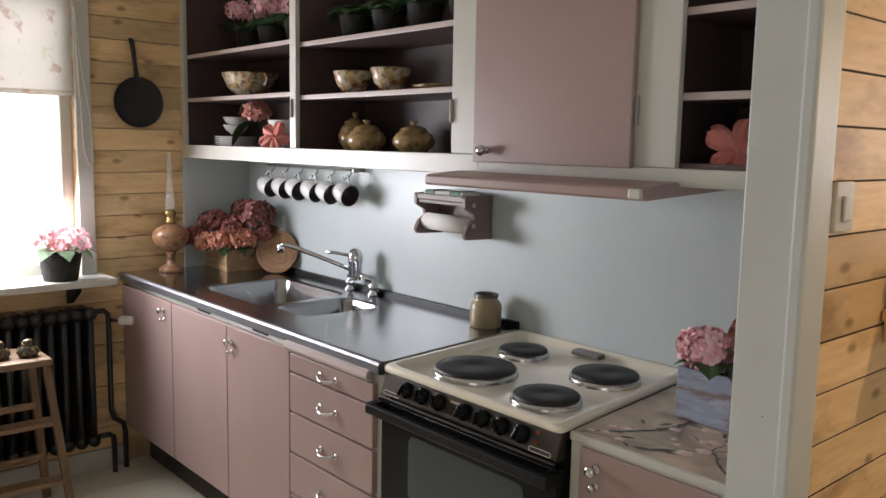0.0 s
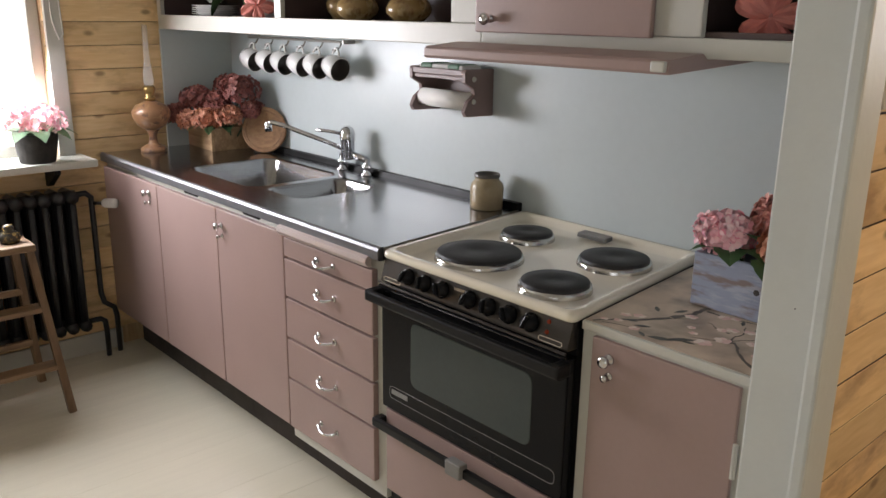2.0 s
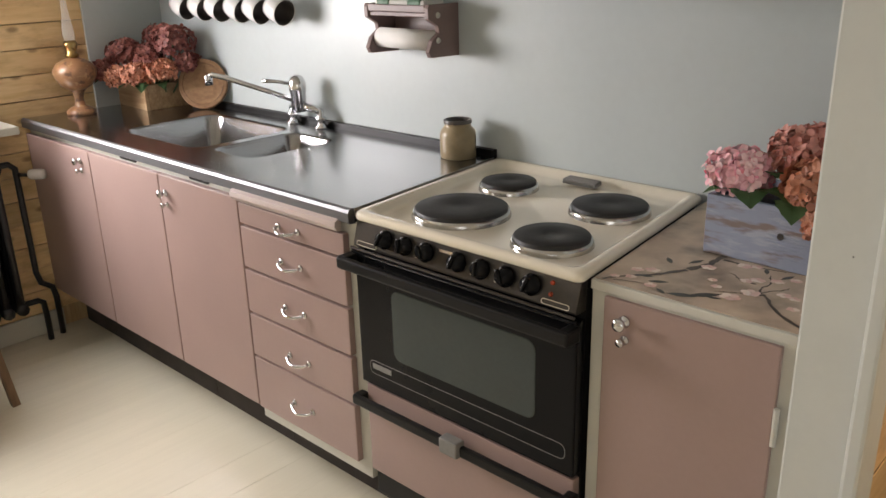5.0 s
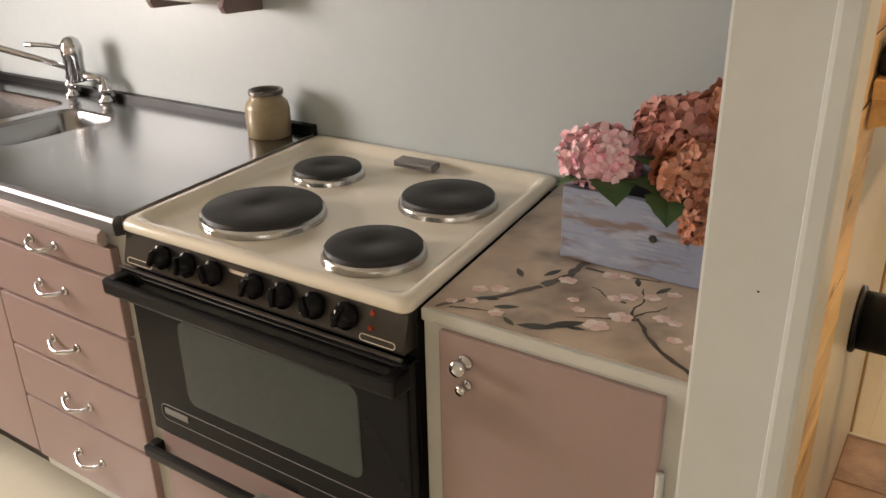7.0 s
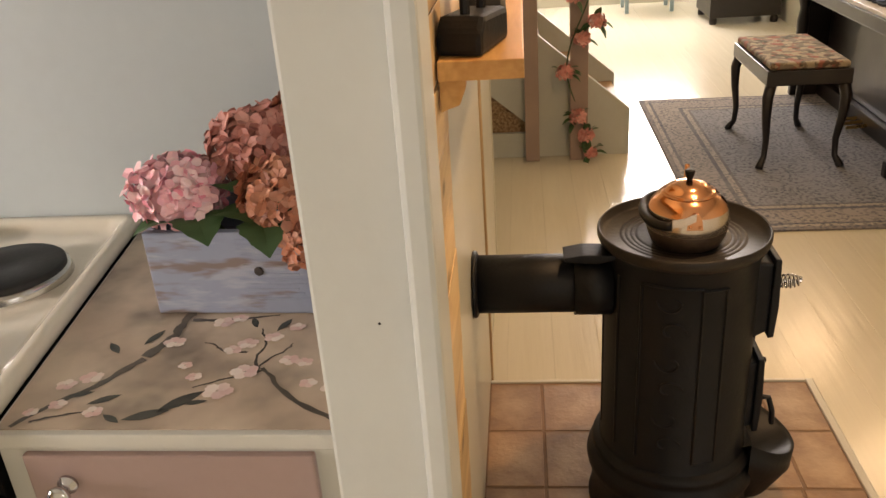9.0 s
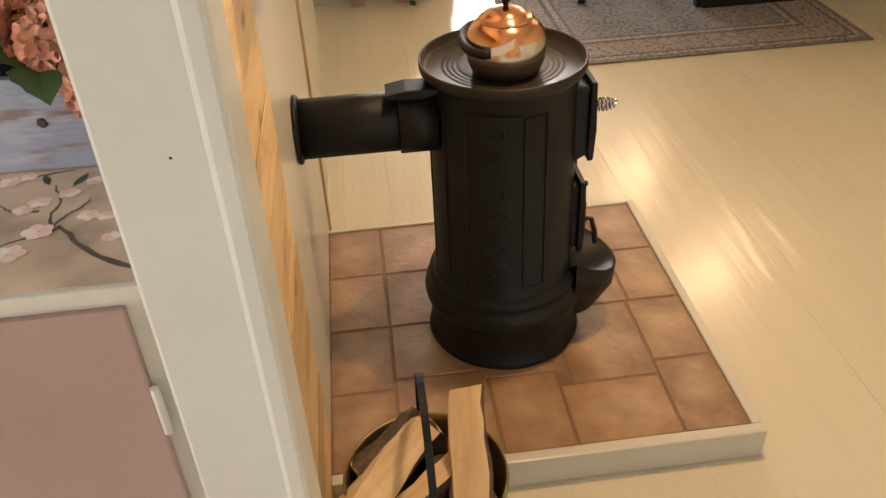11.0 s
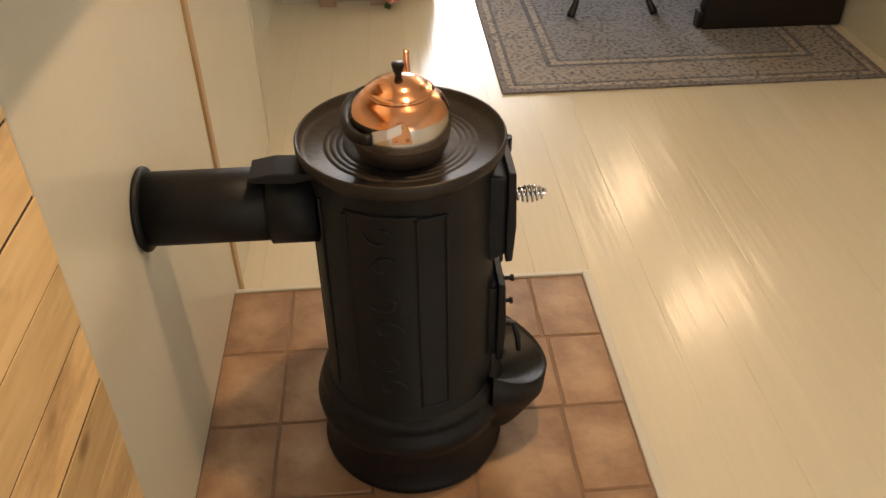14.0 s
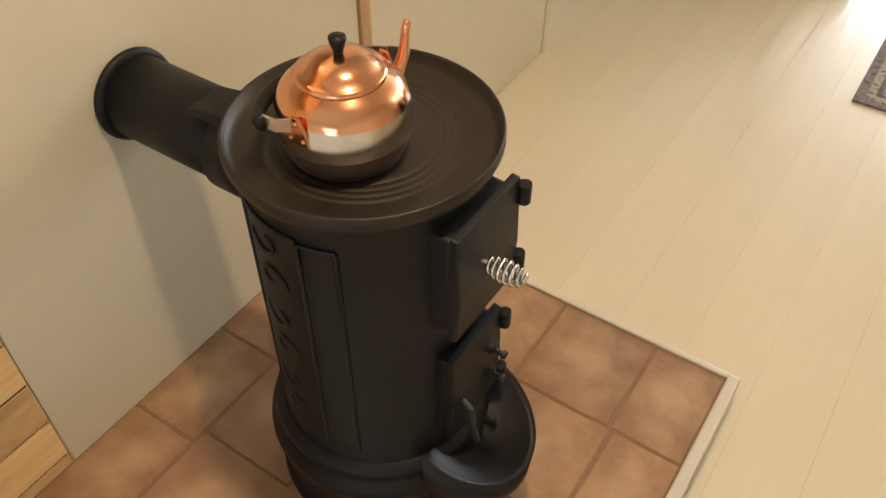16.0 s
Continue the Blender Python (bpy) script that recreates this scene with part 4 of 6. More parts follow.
# ---- paper roll holder ----
holder = thing("paper_roll_holder", "mauve-brown painted wooden kitchen paper holder", "holder")
M_HOLD = material("mauve_brown_paint", (0.24, 0.165, 0.15), 0.45, vary=0.08)
prof = [(0.028, 1.335), (-0.095, 1.335), (-0.10, 1.325), (-0.098, 1.295), (-0.06, 1.275), (-0.055, 1.255), (-0.085, 1.235), (-0.10, 1.205), (-0.09, 1.188), (0.028, 1.185)]
for x0 in (-0.497, -0.242):
    sd = part("side_board", prism(prof, x0, x0 + 0.016, m, 0.002), M_HOLD, holder)
    for pz in (1.305, 1.235):
        part("peg", lathe([(0, 0), (0.009, 0), (0.007, 0.004), (0, 0.005)], 12, pose(x0 + 0.016, -0.06, pz, 0, 90)), M_CREAM, sd, "pale peg end")
part("back_board", box(-0.480, -0.243, 0.012, 0.028, 1.20, 1.33, 0.002), M_HOLD, holder)
part("top_tray", box(-0.480, -0.243, -0.092, 0.011, 1.300, 1.312, 0.002), M_HOLD, holder)
part("front_rail", box(-0.480, -0.243, -0.098, -0.086, 1.313, 1.333, 0.003), M_HOLD, holder)
M_WHITEPAPER = material("white_paper", (0.78, 0.76, 0.72), 0.85, vary=0.04, bump=0.08)
roll = thing("paper_roll", "nearly used white kitchen paper roll", "paper roll")
part("paper", lathe([(0.012, -0.118), (0.030, -0.117), (0.030, 0.117), (0.012, 0.118)], 24, pose(-0.3615, -0.05, 1.232, 0, 90)), M_WHITEPAPER, roll, smooth=True)
part("rod", tube([(-0.4805, -0.05, 1.232), (-0.2425, -0.05, 1.232)], 0.009, 10), M_HOLD, roll)
pack = thing("bag_packet", "white and green paper packet lying on the holder", "packet")
M_GREENPRINT = material("green_print", (0.05, 0.16, 0.07), 0.5)
part("packet", box(-0.47, -0.26, -0.08, 0.005, 1.3125, 1.345, 0.008), M_WHITEPAPER, pack)
for gx in (-0.46, -0.33):
    part("green_print", box(gx, gx + 0.055, -0.082, 0.006, 1.325, 1.347, 0.006), M_GREENPRINT, pack)

# ---- mugs on hooks ----
rail = thing("hook_rail", "thin metal rail with hooks under the wall cabinet", "rail")
part("rail_bar", tube([(-1.70, -0.02, 1.392), (-0.97, -0.02, 1.392)], 0.005, 8), M_HINGE, rail)
for bx in (-1.69, -0.98):
    part("bracket", box(bx - 0.006, bx + 0.006, -0.026, YB - 0.001, 1.385, 1.399, 0.001), M_HINGE, rail)
M_CHINA = material("white_china", (0.74, 0.73, 0.71), 0.18, vary=0.02, bump=0)
M_DARKGLAZE = material("brown_inner_glaze", (0.10, 0.085, 0.075), 0.3, vary=0.1, bump=0)
mug = thing("hanging_mug", "white mug with a dark inside hanging from a hook", "mug", group="hanging mugs")
outer = [(0, -0.040), (0.028, -0.040), (0.036, -0.034), (0.043, -0.01), (0.046, 0.040), (0.0445, 0.042), (0.043, 0.040)]
part("cup", lathe(outer, 28), M_CHINA, mug, smooth=True)
part("inside", lathe([(0.0432, 0.040), (0.040, -0.008), (0.033, -0.030), (0, -0.034)], 28), M_DARKGLAZE, mug, "dark glazed inside", True)
part("handle", tube([(0, 0.043, 0.022)] + [(0, 0.045 + 0.026 * math.sin(math.pi * i / 8), 0.022 - 0.045 * i / 8) for i in range(1, 8)] + [(0, 0.041, -0.023)], 0.0045, 8), M_CHINA, mug, smooth=True)
for i in range(6):
    mx = -1.615 + i * 0.124
    o = mug if i == 0 else copy_thing(mug, Matrix())
    axis = Vector((0.96, 0.10 - 0.04 * (i % 3), -0.26)).normalized()
    q = axis.to_track_quat("Z", "Y").to_matrix().to_4x4()
    o.matrix_basis = Matrix.Translation((mx, -0.06 + 0.004 * (i % 2), 1.302)) @ q
    part("hook", tube([(mx, -0.02, 1.39), (mx, -0.03, 1.372), (mx, -0.055, 1.358), (mx, -0.062, 1.366)], 0.003, 6), M_HINGE, rail)

# ---- shelf crockery ----
M_STONE = blotch("brown_glazed_stoneware", (0.36, 0.24, 0.10), ((0.20, 0.11, 0.045), (0.50, 0.38, 0.20)), 30, 0.2, (0.5, 0.62))
M_FRUIT = blotch("painted_fruit_glaze", (0.66, 0.58, 0.44), ((0.45, 0.16, 0.05), (0.50, 0.32, 0.08), (0.16, 0.09, 0.05)), 26, 0.2, (0.52, 0.58))


def turned(name, label, cat, profile, at, mat, group="", n=28):
    t = thing(name, label, cat, at, group=group)
    part("body", lathe(profile, n), mat, t, smooth=True)
    return t


def bowl_profile(r, h, t=0.004):
    return [(0, 0), (r * 0.45, 0), (r * 0.48, 0.006), (r * 0.8, h * 0.42), (r, h * 0.95), (r - t * 0.4, h), (r - t, h * 0.95), (r * 0.78 - t, h * 0.44), (r * 0.4, 0.012), (0, 0.010)]


b = turned("fruit_bowl", "large glazed bowl painted with fruit", "bowl", bowl_profile(0.125, 0.105), (-1.60, -0.15, 1.6955), M_FRUIT)
for sx in (-1, 1):
    part("handle", tube(arc((sx * 0.128, 0, 0.075), 0.022, 90 - 90 * sx + 90, 90 - 90 * sx - 90, 8), 0.006, 8), M_FRUIT, b)
for i, x in enumerate((-0.775, -0.545)):
    turned("small_bowl", "small brown glazed bowl with leaf pattern", "bowl", bowl_profile(0.074, 0.085), (x, -0.17, 1.6805), M_FRUIT, "shelf bowls")
turned("serving_dish", "shallow brown dish lying on the shelf", "dish", [(0, 0), (0.09, 0), (0.115, 0.016), (0.11, 0.018), (0.085, 0.007), (0, 0.006)], (-0.30, -0.13, 1.6805), M_STONE)
turned("small_bowl", "brown glazed bowl partly behind the upright", "bowl", bowl_profile(0.06, 0.08), (-0.11, -0.17, 1.6805), M_STONE, "shelf bowls")


def lidded_pot(label, at, r, h):
    t = thing("lidded_pot", label, "pot", at, group="lidded stoneware pots")
    part("pot_body", lathe([(0, 0), (r * 0.6, 0), (r * 0.66, 0.005), (r * 0.95, h * 0.3), (r, h * 0.5), (r * 0.86, h * 0.75), (r * 0.62, h * 0.9), (r * 0.6, h * 0.93), (0, h * 0.93)], 30), M_STONE, t, smooth=True)
    part("lid", lathe([(r * 0.68, h * 0.93), (r * 0.66, h * 0.97), (r * 0.4, h * 1.07), (r * 0.12, h * 1.12), (r * 0.1, h * 1.17), (r * 0.2, h * 1.22), (r * 0.16, h * 1.29), (0, h * 1.31)], 26), M_STONE, t, "domed lid with a small knob", True)
    for sx in (-1, 1):
        part("handle", tube(arc((sx * r * 0.93, 0, h * 0.62), 0.014, 90 - 90 * sx + 95, 90 - 90 * sx - 95, 8), 0.004, 6), M_STONE, t)
    return t


lidded_pot("brown stoneware pot with a leaf pattern and lid", (-0.83, -0.12, 1.4745), 0.066, 0.112)
lidded_pot("squat brown stoneware sugar pot with a lid", (-0.66, -0.19, 1.4745), 0.073, 0.088)
lidded_pot("low brown stoneware pot with a knobbed lid", (-0.415, -0.17, 1.4745), 0.073, 0.084)
turned("stoneware_mug", "brown and cream stoneware beaker", "mug", [(0, 0), (0.036, 0), (0.04, 0.004), (0.042, 0.09), (0.040, 0.092), (0.037, 0.09), (0.035, 0.01), (0, 0.008)], (-0.135, -0.19, 1.4745), M_FRUIT)
for i in range(5):
    turned("china_plate", "white china plate in a short stack", "plate", [(0, 0), (0.06, 0), (0.062, 0.004), (0.10, 0.013), (0.099, 0.0145), (0.06, 0.006), (0, 0.005)], (-1.72, -0.16, 1.4745 + i * 0.0085), M_CHINA, "stacked plates")
for i in range(2):
    turned("china_bowl", "white china cup stacked on the plates", "cup", bowl_profile(0.058, 0.042), (-1.72, -0.16, 1.533 + i * 0.035), M_CHINA, "stacked cups")
jug = turned("china_jug", "white china jug with a pink flower relief", "jug", [(0, 0), (0.035, 0), (0.038, 0.004), (0.055, 0.06), (0.068, 0.115), (0.066, 0.117), (0.064, 0.113), (0.05, 0.06), (0.03, 0.01), (0, 0.008)], (-1.235, -0.19, 1.4745), M_CHINA)


def broad_petal(at, d, fn, size, rng):
    """One wide, rounded petal with a wavy rim."""
    bm = bmesh.new()
    d = d.normalized()
    side = d.cross(fn).normalized()
    up = side.cross(d)
    ph = rng.uniform(0, 6)
    rows = []
    for u, w in ((0.05, 0.08), (0.3, 0.24), (0.55, 0.38), (0.8, 0.42), (0.95, 0.34), (1.03, 0.17)):
        row = []
        for j in range(7):
            s = j / 3 - 1
            wave = 0.12 * u * math.sin(ph + j * 1.7 + u * 3) - 0.35 * u * u - 0.2 * s * s * u
            row.append(bm.verts.new(at + (d * (u - 0.06 * s * s) + side * (w * s) + up * wave) * size))
        rows.append(row)
    for r0, r1 in zip(rows, rows[1:]):
        for j in range(6):
            bm.faces.new((r0[j], r0[j + 1], r1[j + 1], r1[j]))
    return bm


def blossom(name, label, at, face, size, mat, seed, petals=5):
    t = thing(name, label, "flower")
    rng = random.Random(seed)
    bm = bmesh.new()
    fn = Vector(face).normalized()
    ax = fn.cross(Vector((0, 0, 1))).normalized()
    bx_ = fn.cross(ax)
    for i in range(petals):
        a = 2 * math.pi * i / petals + seed
        d = ax * math.cos(a) + bx_ * math.sin(a) + fn * rng.uniform(0.2, 0.9)
        merge(bm, broad_petal(Vector(at), d, fn, size * rng.uniform(0.95, 1.15), rng))
    merge(bm, tube([Vector(at), Vector(at) + fn * size * 0.5, Vector(at) + fn * size * 0.75 + Vector((0, 0, -0.01))], size * 0.06, 6))
    part("petals", bm, mat, t)
    return t


blossom("silk_flower", "coral pink silk flower leaning on the jug", (-1.19, -0.262, 1.522), (0.7, -0.7, 0.2), 0.055, M_PETALCORAL, 3)
fl = thing("cut_hydrangea", "mauve silk hydrangea with a green leaf on the shelf", "flower")
part("flower_head", head((-1.45, -0.20, 1.625), 0.055, 8, 0.022, 40), M_PETALMAUVE, fl)
part("leaf", leaf((-1.46, -0.22, 1.59), (-0.6, -0.5, -0.8), 0.13, 0.10, 0.2), M_LEAF, fl)
part("stem", tube([(-1.44, -0.16, 1.4745), (-1.445, -0.18, 1.55), (-1.45, -0.20, 1.61)], 0.004, 6), M_STEM, fl)
big = blossom("hibiscus_flower", "large coral silk hibiscus in a dark pot", (0.808, -0.215, 1.506), (0.45, -0.9, 0.15), 0.066, M_PETALCORAL, 12)
M_DARKPOT = material("dark_wicker_pot", (0.022, 0.018, 0.015), 0.8, vary=0.3, scale=30, bump=0.2)
hp = turned("flower_pot", "dark pot with leaves in the corner niche", "pot", [(0, 0), (0.045, 0), (0.06, 0.10), (0.056, 0.10), (0, 0.09)], (0.84, -0.12, 1.4745), M_DARKPOT)
for i in range(6):
    part("leaf", leaf((0.03 * math.cos(i), 0.03 * math.sin(i), 0.09), (math.cos(i * 1.05), math.sin(i * 1.05), 0.9), 0.10, 0.05, 0.4), M_LEAF, hp)


def pot_plant(label, at, pot_r, pot_h, head_r, heads, petals, seed, pot_mat, group="", lift=0.0, leaves=9):
    t = thing("potted_flower", label, "plant", at, group=group)
    p = part("pot", lathe([(0, 0), (pot_r * 0.78, 0), (pot_r * 0.8, 0.004), (pot_r, pot_h * 0.92), (pot_r * 1.02, pot_h), (pot_r * 0.95, pot_h), (pot_r * 0.9, pot_h * 0.85), (0, pot_h * 0.85)], 24), pot_mat, t, smooth=True)
    rng = random.Random(seed)
    for i in range(heads):
        a = 2 * math.pi * i / max(1, heads) + seed
        r = 0 if heads == 1 else pot_r * 0.7
        part("flower_head", head((r * math.cos(a), r * math.sin(a), pot_h + lift + head_r * 0.8 + rng.uniform(-0.01, 0.015)), head_r, seed * 7 + i, 0.017, 60), petals, t)
        part("stem", tube([(0.3 * r * math.cos(a), 0.3 * r * math.sin(a), pot_h * 0.84), (r * math.cos(a), r * math.sin(a), pot_h + lift + head_r * 0.7)], 0.003, 6), M_STEM, t)
    for i in range(leaves):
        a = i * 0.7 + seed
        part("leaf", leaf((0.4 * pot_r * math.cos(a), 0.4 * pot_r * math.sin(a), pot_h * 0.95), (math.cos(a), math.sin(a), 0.5), pot_r * (1.7 + 0.25 * (i % 3) * (lift > 0)), pot_r * 1.0, 0.55 - 0.2 * (i % 2) * (lift > 0)), M_LEAF, t)
    return t


for x, sd in ((-1.62, 1), (-1.42, 2), (-1.20, 3)):
    pot_plant("pink potted flower in a dark pot on the upper shelf", (x, -0.14, 1.8925), 0.062, 0.095, 0.052, 2, M_PETALPINK, sd, M_DARKPOT, "shelf plants", 0.03, 14)
for x, sd in ((-0.80, 4), (-0.60, 5), (-0.40, 6), (-0.19, 7)):
    pot_plant("leafy potted flower in a dark pot on the upper shelf", (x, -0.14, 1.8755), 0.062, 0.095, 0.048, 1, M_PETALPINK, sd, M_DARKPOT, "shelf plants", 0.075, 17)

# ---- things on the steel counter ----
crate = thing("wooden_crate", "small pale wooden crate standing on the steel counter", "crate", (-1.826, -0.115, 0.9), -2)
M_CRATE = wood("weathered_crate_wood", (0.50, 0.35, 0.20), (0.30, 0.18, 0.09), 0, 0.7, False, 0.15)
for y in (-0.10, 0.085):
    part("side_board", box(-0.132, 0.125, y, y + 0.012, 0.0, 0.10, 0.002), M_CRATE, crate)
for x in (-0.132, 0.113):
    part("end_board", box(x, x + 0.012, -0.0875, 0.0845, 0.0, 0.10, 0.002), M_CRATE, crate)
part("corner_post", box(0.112, 0.128, -0.106, -0.092, 0.0, 0.125, 0.002), M_CRATE, crate)
part("crate_floor", box(-0.12, 0.112, -0.0875, 0.0845, 0.002, 0.012), M_CRATE, crate)
bunch = thing("hydrangea_bunch", "bunch of dried dusky rose hydrangeas in the crate", "flowers")
rng = random.Random(21)
for i, (x, y, z, r, mt) in enumerate(((-1.885, -0.19, 1.115, 0.068, M_PETALDUSK), (-1.80, -0.07, 1.165, 0.068, M_PETALDUSK), (-1.67, -0.09, 1.16, 0.078, M_PETALDUSK), (-1.81, -0.265, 1.03, 0.052, M_PETALRUST),
                                      (-1.715, -0.235, 1.045, 0.055, M_PETALRUST), (-1.63, -0.17, 1.06, 0.050, M_PETALRUST), (-1.90, -0.285, 1.05, 0.05, M_PETALDUSK), (-1.76, -0.16, 1.10, 0.06, M_PETALDUSK), (-1.61, -0.07, 1.08, 0.045, M_PETALDUSK))):
    part("flower_head", head((x, y, z), r, 40 + i, 0.017, 110), mt, bunch)
    part("stem", tube([(-1.82 + (x + 1.82) * 0.4, -0.11, 0.915), (x, y, z)], 0.004, 6), M_STEM, bunch)
for i, (x, y, z, dx, dy) in enumerate(((-1.90, -0.27, 1.02, -0.3, -1), (-1.78, -0.24, 1.01, 0.2, -1), (-1.70, -0.21, 1.02, 0.7, -0.8), (-1.67, -0.17, 1.01, 1, -0.3), (-1.72, -0.22, 1.0, 0.9, -0.6))):
    part("leaf", leaf((x, y, z), (dx, dy, 0.1), 0.065, 0.05, 0.4), M_LEAF, bunch)

board = thing("round_board", "round wooden cutting board leaning on the splashback", "board")
M_BOARD = wood("brown_board_wood", (0.34, 0.19, 0.09), (0.20, 0.10, 0.045), 0, 0.5, False, 0.1)
part("disc", lathe([(0, -0.009), (0.096, -0.009), (0.100, -0.006), (0.100, 0.006), (0.096, 0.009), (0, 0.009)], 40, pose(-1.555, -0.045, 0.9985) @ look((0, 0, 0), (-0.62, 0.74, -0.22))), M_BOARD, board, smooth=False)
part("groove", lathe([(0.080, -0.0092), (0.083, -0.0108), (0.086, -0.0092)], 40, pose(-1.555, -0.045, 0.9985) @ look((0, 0, 0), (-0.62, 0.74, -0.22)) @ pose(0, 0, 0, 180)), M_BOARD, board)

lamp = thing("oil_lamp", "old terracotta-coloured oil lamp with a glass chimney", "lamp", (-1.875, -0.415, 0.9))
M_LAMPPOT = blotch("painted_lamp_glaze", (0.31, 0.16, 0.08), ((0.10, 0.055, 0.04), (0.44, 0.27, 0.14)), 34, 0.3, (0.56, 0.62))
M_BRASS = material("aged_brass", (0.48, 0.34, 0.14), 0.28, 1.0, vary=0.15)
part("foot", lathe([(0, 0), (0.055, 0), (0.056, 0.012), (0.045, 0.022), (0.022, 0.034), (0.016, 0.06), (0.022, 0.085), (0.030, 0.095), (0, 0.096)], 28), M_LAMPPOT, lamp, smooth=True)
part("oil_font", lathe([(0, 0.095), (0.03, 0.096), (0.060, 0.115), (0.080, 0.150), (0.082, 0.175), (0.066, 0.20), (0.035, 0.215), (0.022, 0.222), (0, 0.222)], 32), M_LAMPPOT, lamp, "bulbous painted oil font", True)
bn = part("burner", lathe([(0, 0.222), (0.024, 0.222), (0.026, 0.235), (0.018, 0.24), (0.024, 0.26), (0.026, 0.275), (0.021, 0.285), (0, 0.286)], 22), M_BRASS, lamp, "brass burner", True)
part("wick_wheel", lathe([(0, 0), (0.011, 0), (0.011, 0.004), (0, 0.004)], 14, pose(0.045, -0.01, 0.248, 90)), M_BRASS, bn)
M_GLASS = bpy.data.materials.new("clear_glass")
M_GLASS.use_nodes = True
gb = M_GLASS.node_tree.nodes["Principled BSDF"]
gb.inputs["Base Color"].default_value = (0.95, 0.96, 0.95, 1)
gb.inputs["Roughness"].default_value, gb.inputs["Alpha"].default_value = 0.05, 0.10
ch = part("glass_chimney", lathe([(0.019, 0.286), (0.024, 0.31), (0.019, 0.35), (0.012, 0.40), (0.0115, 0.54), (0.0105, 0.54), (0.011, 0.40), (0.018, 0.35), (0.0225, 0.31), (0.0175, 0.286)], 22), M_GLASS, lamp, "clear glass chimney", True)
ch.visible_shadow = False

jar = thing("stoneware_jar", "small beige stoneware jar with a brown rim", "jar", (-0.168, -0.048, 0.9))
M_JAR = material("beige_salt_glaze", (0.36, 0.28, 0.165), 0.3, vary=0.12, scale=14)
part("body", lathe([(0, 0), (0.050, 0), (0.053, 0.004), (0.054, 0.066), (0.050, 0.082), (0.040, 0.092), (0.038, 0.098), (0.0415, 0.102)], 32), M_JAR, jar, smooth=True)
part("rim", lathe([(0.0415, 0.102), (0.042, 0.110), (0.040, 0.113), (0.034, 0.112), (0.033, 0.09), (0, 0.08)], 32), M_DARKGLAZE, jar, "dark brown rim", True)

# ---- flower box on the papered cabinet ----
fbox = thing("flower_box", "worn blue-grey painted wooden box on the papered worktop", "box", (0.748, -0.318, ZP + 0.0012), -2)
M_BLUEBOX = blotch("chipped_blue_paint", (0.29, 0.325, 0.42), ((0.20, 0.13, 0.085), (0.38, 0.40, 0.47)), 11, 0.7, (0.55, 0.66))
nt = M_BLUEBOX.node_tree
mp = nt.nodes.new("ShaderNodeMapping")
mp.inputs["Scale"].default_value = (1, 1, 4.5)
tcs = [nd for nd in nt.nodes if nd.type == "TEX_COORD"]
for lk in list(nt.links):
    if lk.from_node in tcs and lk.to_node.type == "TEX_NOISE":
        nt.links.new(mp.outputs[0], lk.to_socket)
nt.links.new(tcs[0].outputs["Object"], mp.inputs[0])
BL, BW, BH = 0.285, 0.19, 0.122
fr = part("front_board", box(0, BL, 0, 0.014, 0, BH, 0.003), M_BLUEBOX, fbox)
grv = bmesh.new()
for i in range(13):
    box(0.13 + 0.006 * math.sin(i), 0.215 + 0.008 * math.cos(i * 1.7), -0.0012, 0.003, 0.022 + i * 0.0072, 0.0255 + i * 0.0072, 0.0008, 1, grv)
part("rough_grain", grv, M_BLUEBOX, fr, "rough saw ridges in the paint")
part("knot", lathe([(0, 0), (0.007, 0), (0.005, 0.002), (0, 0.0015)], 10, pose(0.155, -0.0008, 0.065, 90)), M_TOE, fr)
part("back_board", box(0, BL, BW - 0.014, BW, 0, BH, 0.003), M_BLUEBOX, fbox)
for x in (0, BL - 0.014):
    part("end_board", box(x, x + 0.014, 0.0145, BW - 0.0145, 0, BH, 0.003), M_BLUEBOX, fbox)
part("box_floor", box(0.0145, BL - 0.0145, 0.0145, BW - 0.0145, 0.003, 0.012), M_BLUEBOX, fbox)
fb = thing("hydrangea_arrangement", "pink and faded rust silk hydrangeas filling the wooden box", "flowers")
bx, by, bz = 0.748, -0.318, 0.886
for i, (x, y, z, r, mt, sz, n) in enumerate(((0.040, 0.055, 0.158, 0.058, M_PETALPINK, 0.0195, 105), (0.150, 0.115, 0.195, 0.072, M_PETALMAUVE, 0.020, 150), (0.200, 0.030, 0.160, 0.058, M_PETALRUST, 0.0165, 150),
                                             (0.235, 0.13, 0.235, 0.065, M_PETALRUST, 0.018, 130), (0.232, -0.005, 0.105, 0.036, M_PETALRUST, 0.0125, 100))):
    part("flower_head", head((bx + x, by + y, bz + z), r, 60 + i, sz, n), mt, fb)
    part("stem", tube([(bx + 0.14, by + 0.09, bz + 0.015), (bx + x, by + y, bz + z)], 0.004, 6), M_STEM, fb)
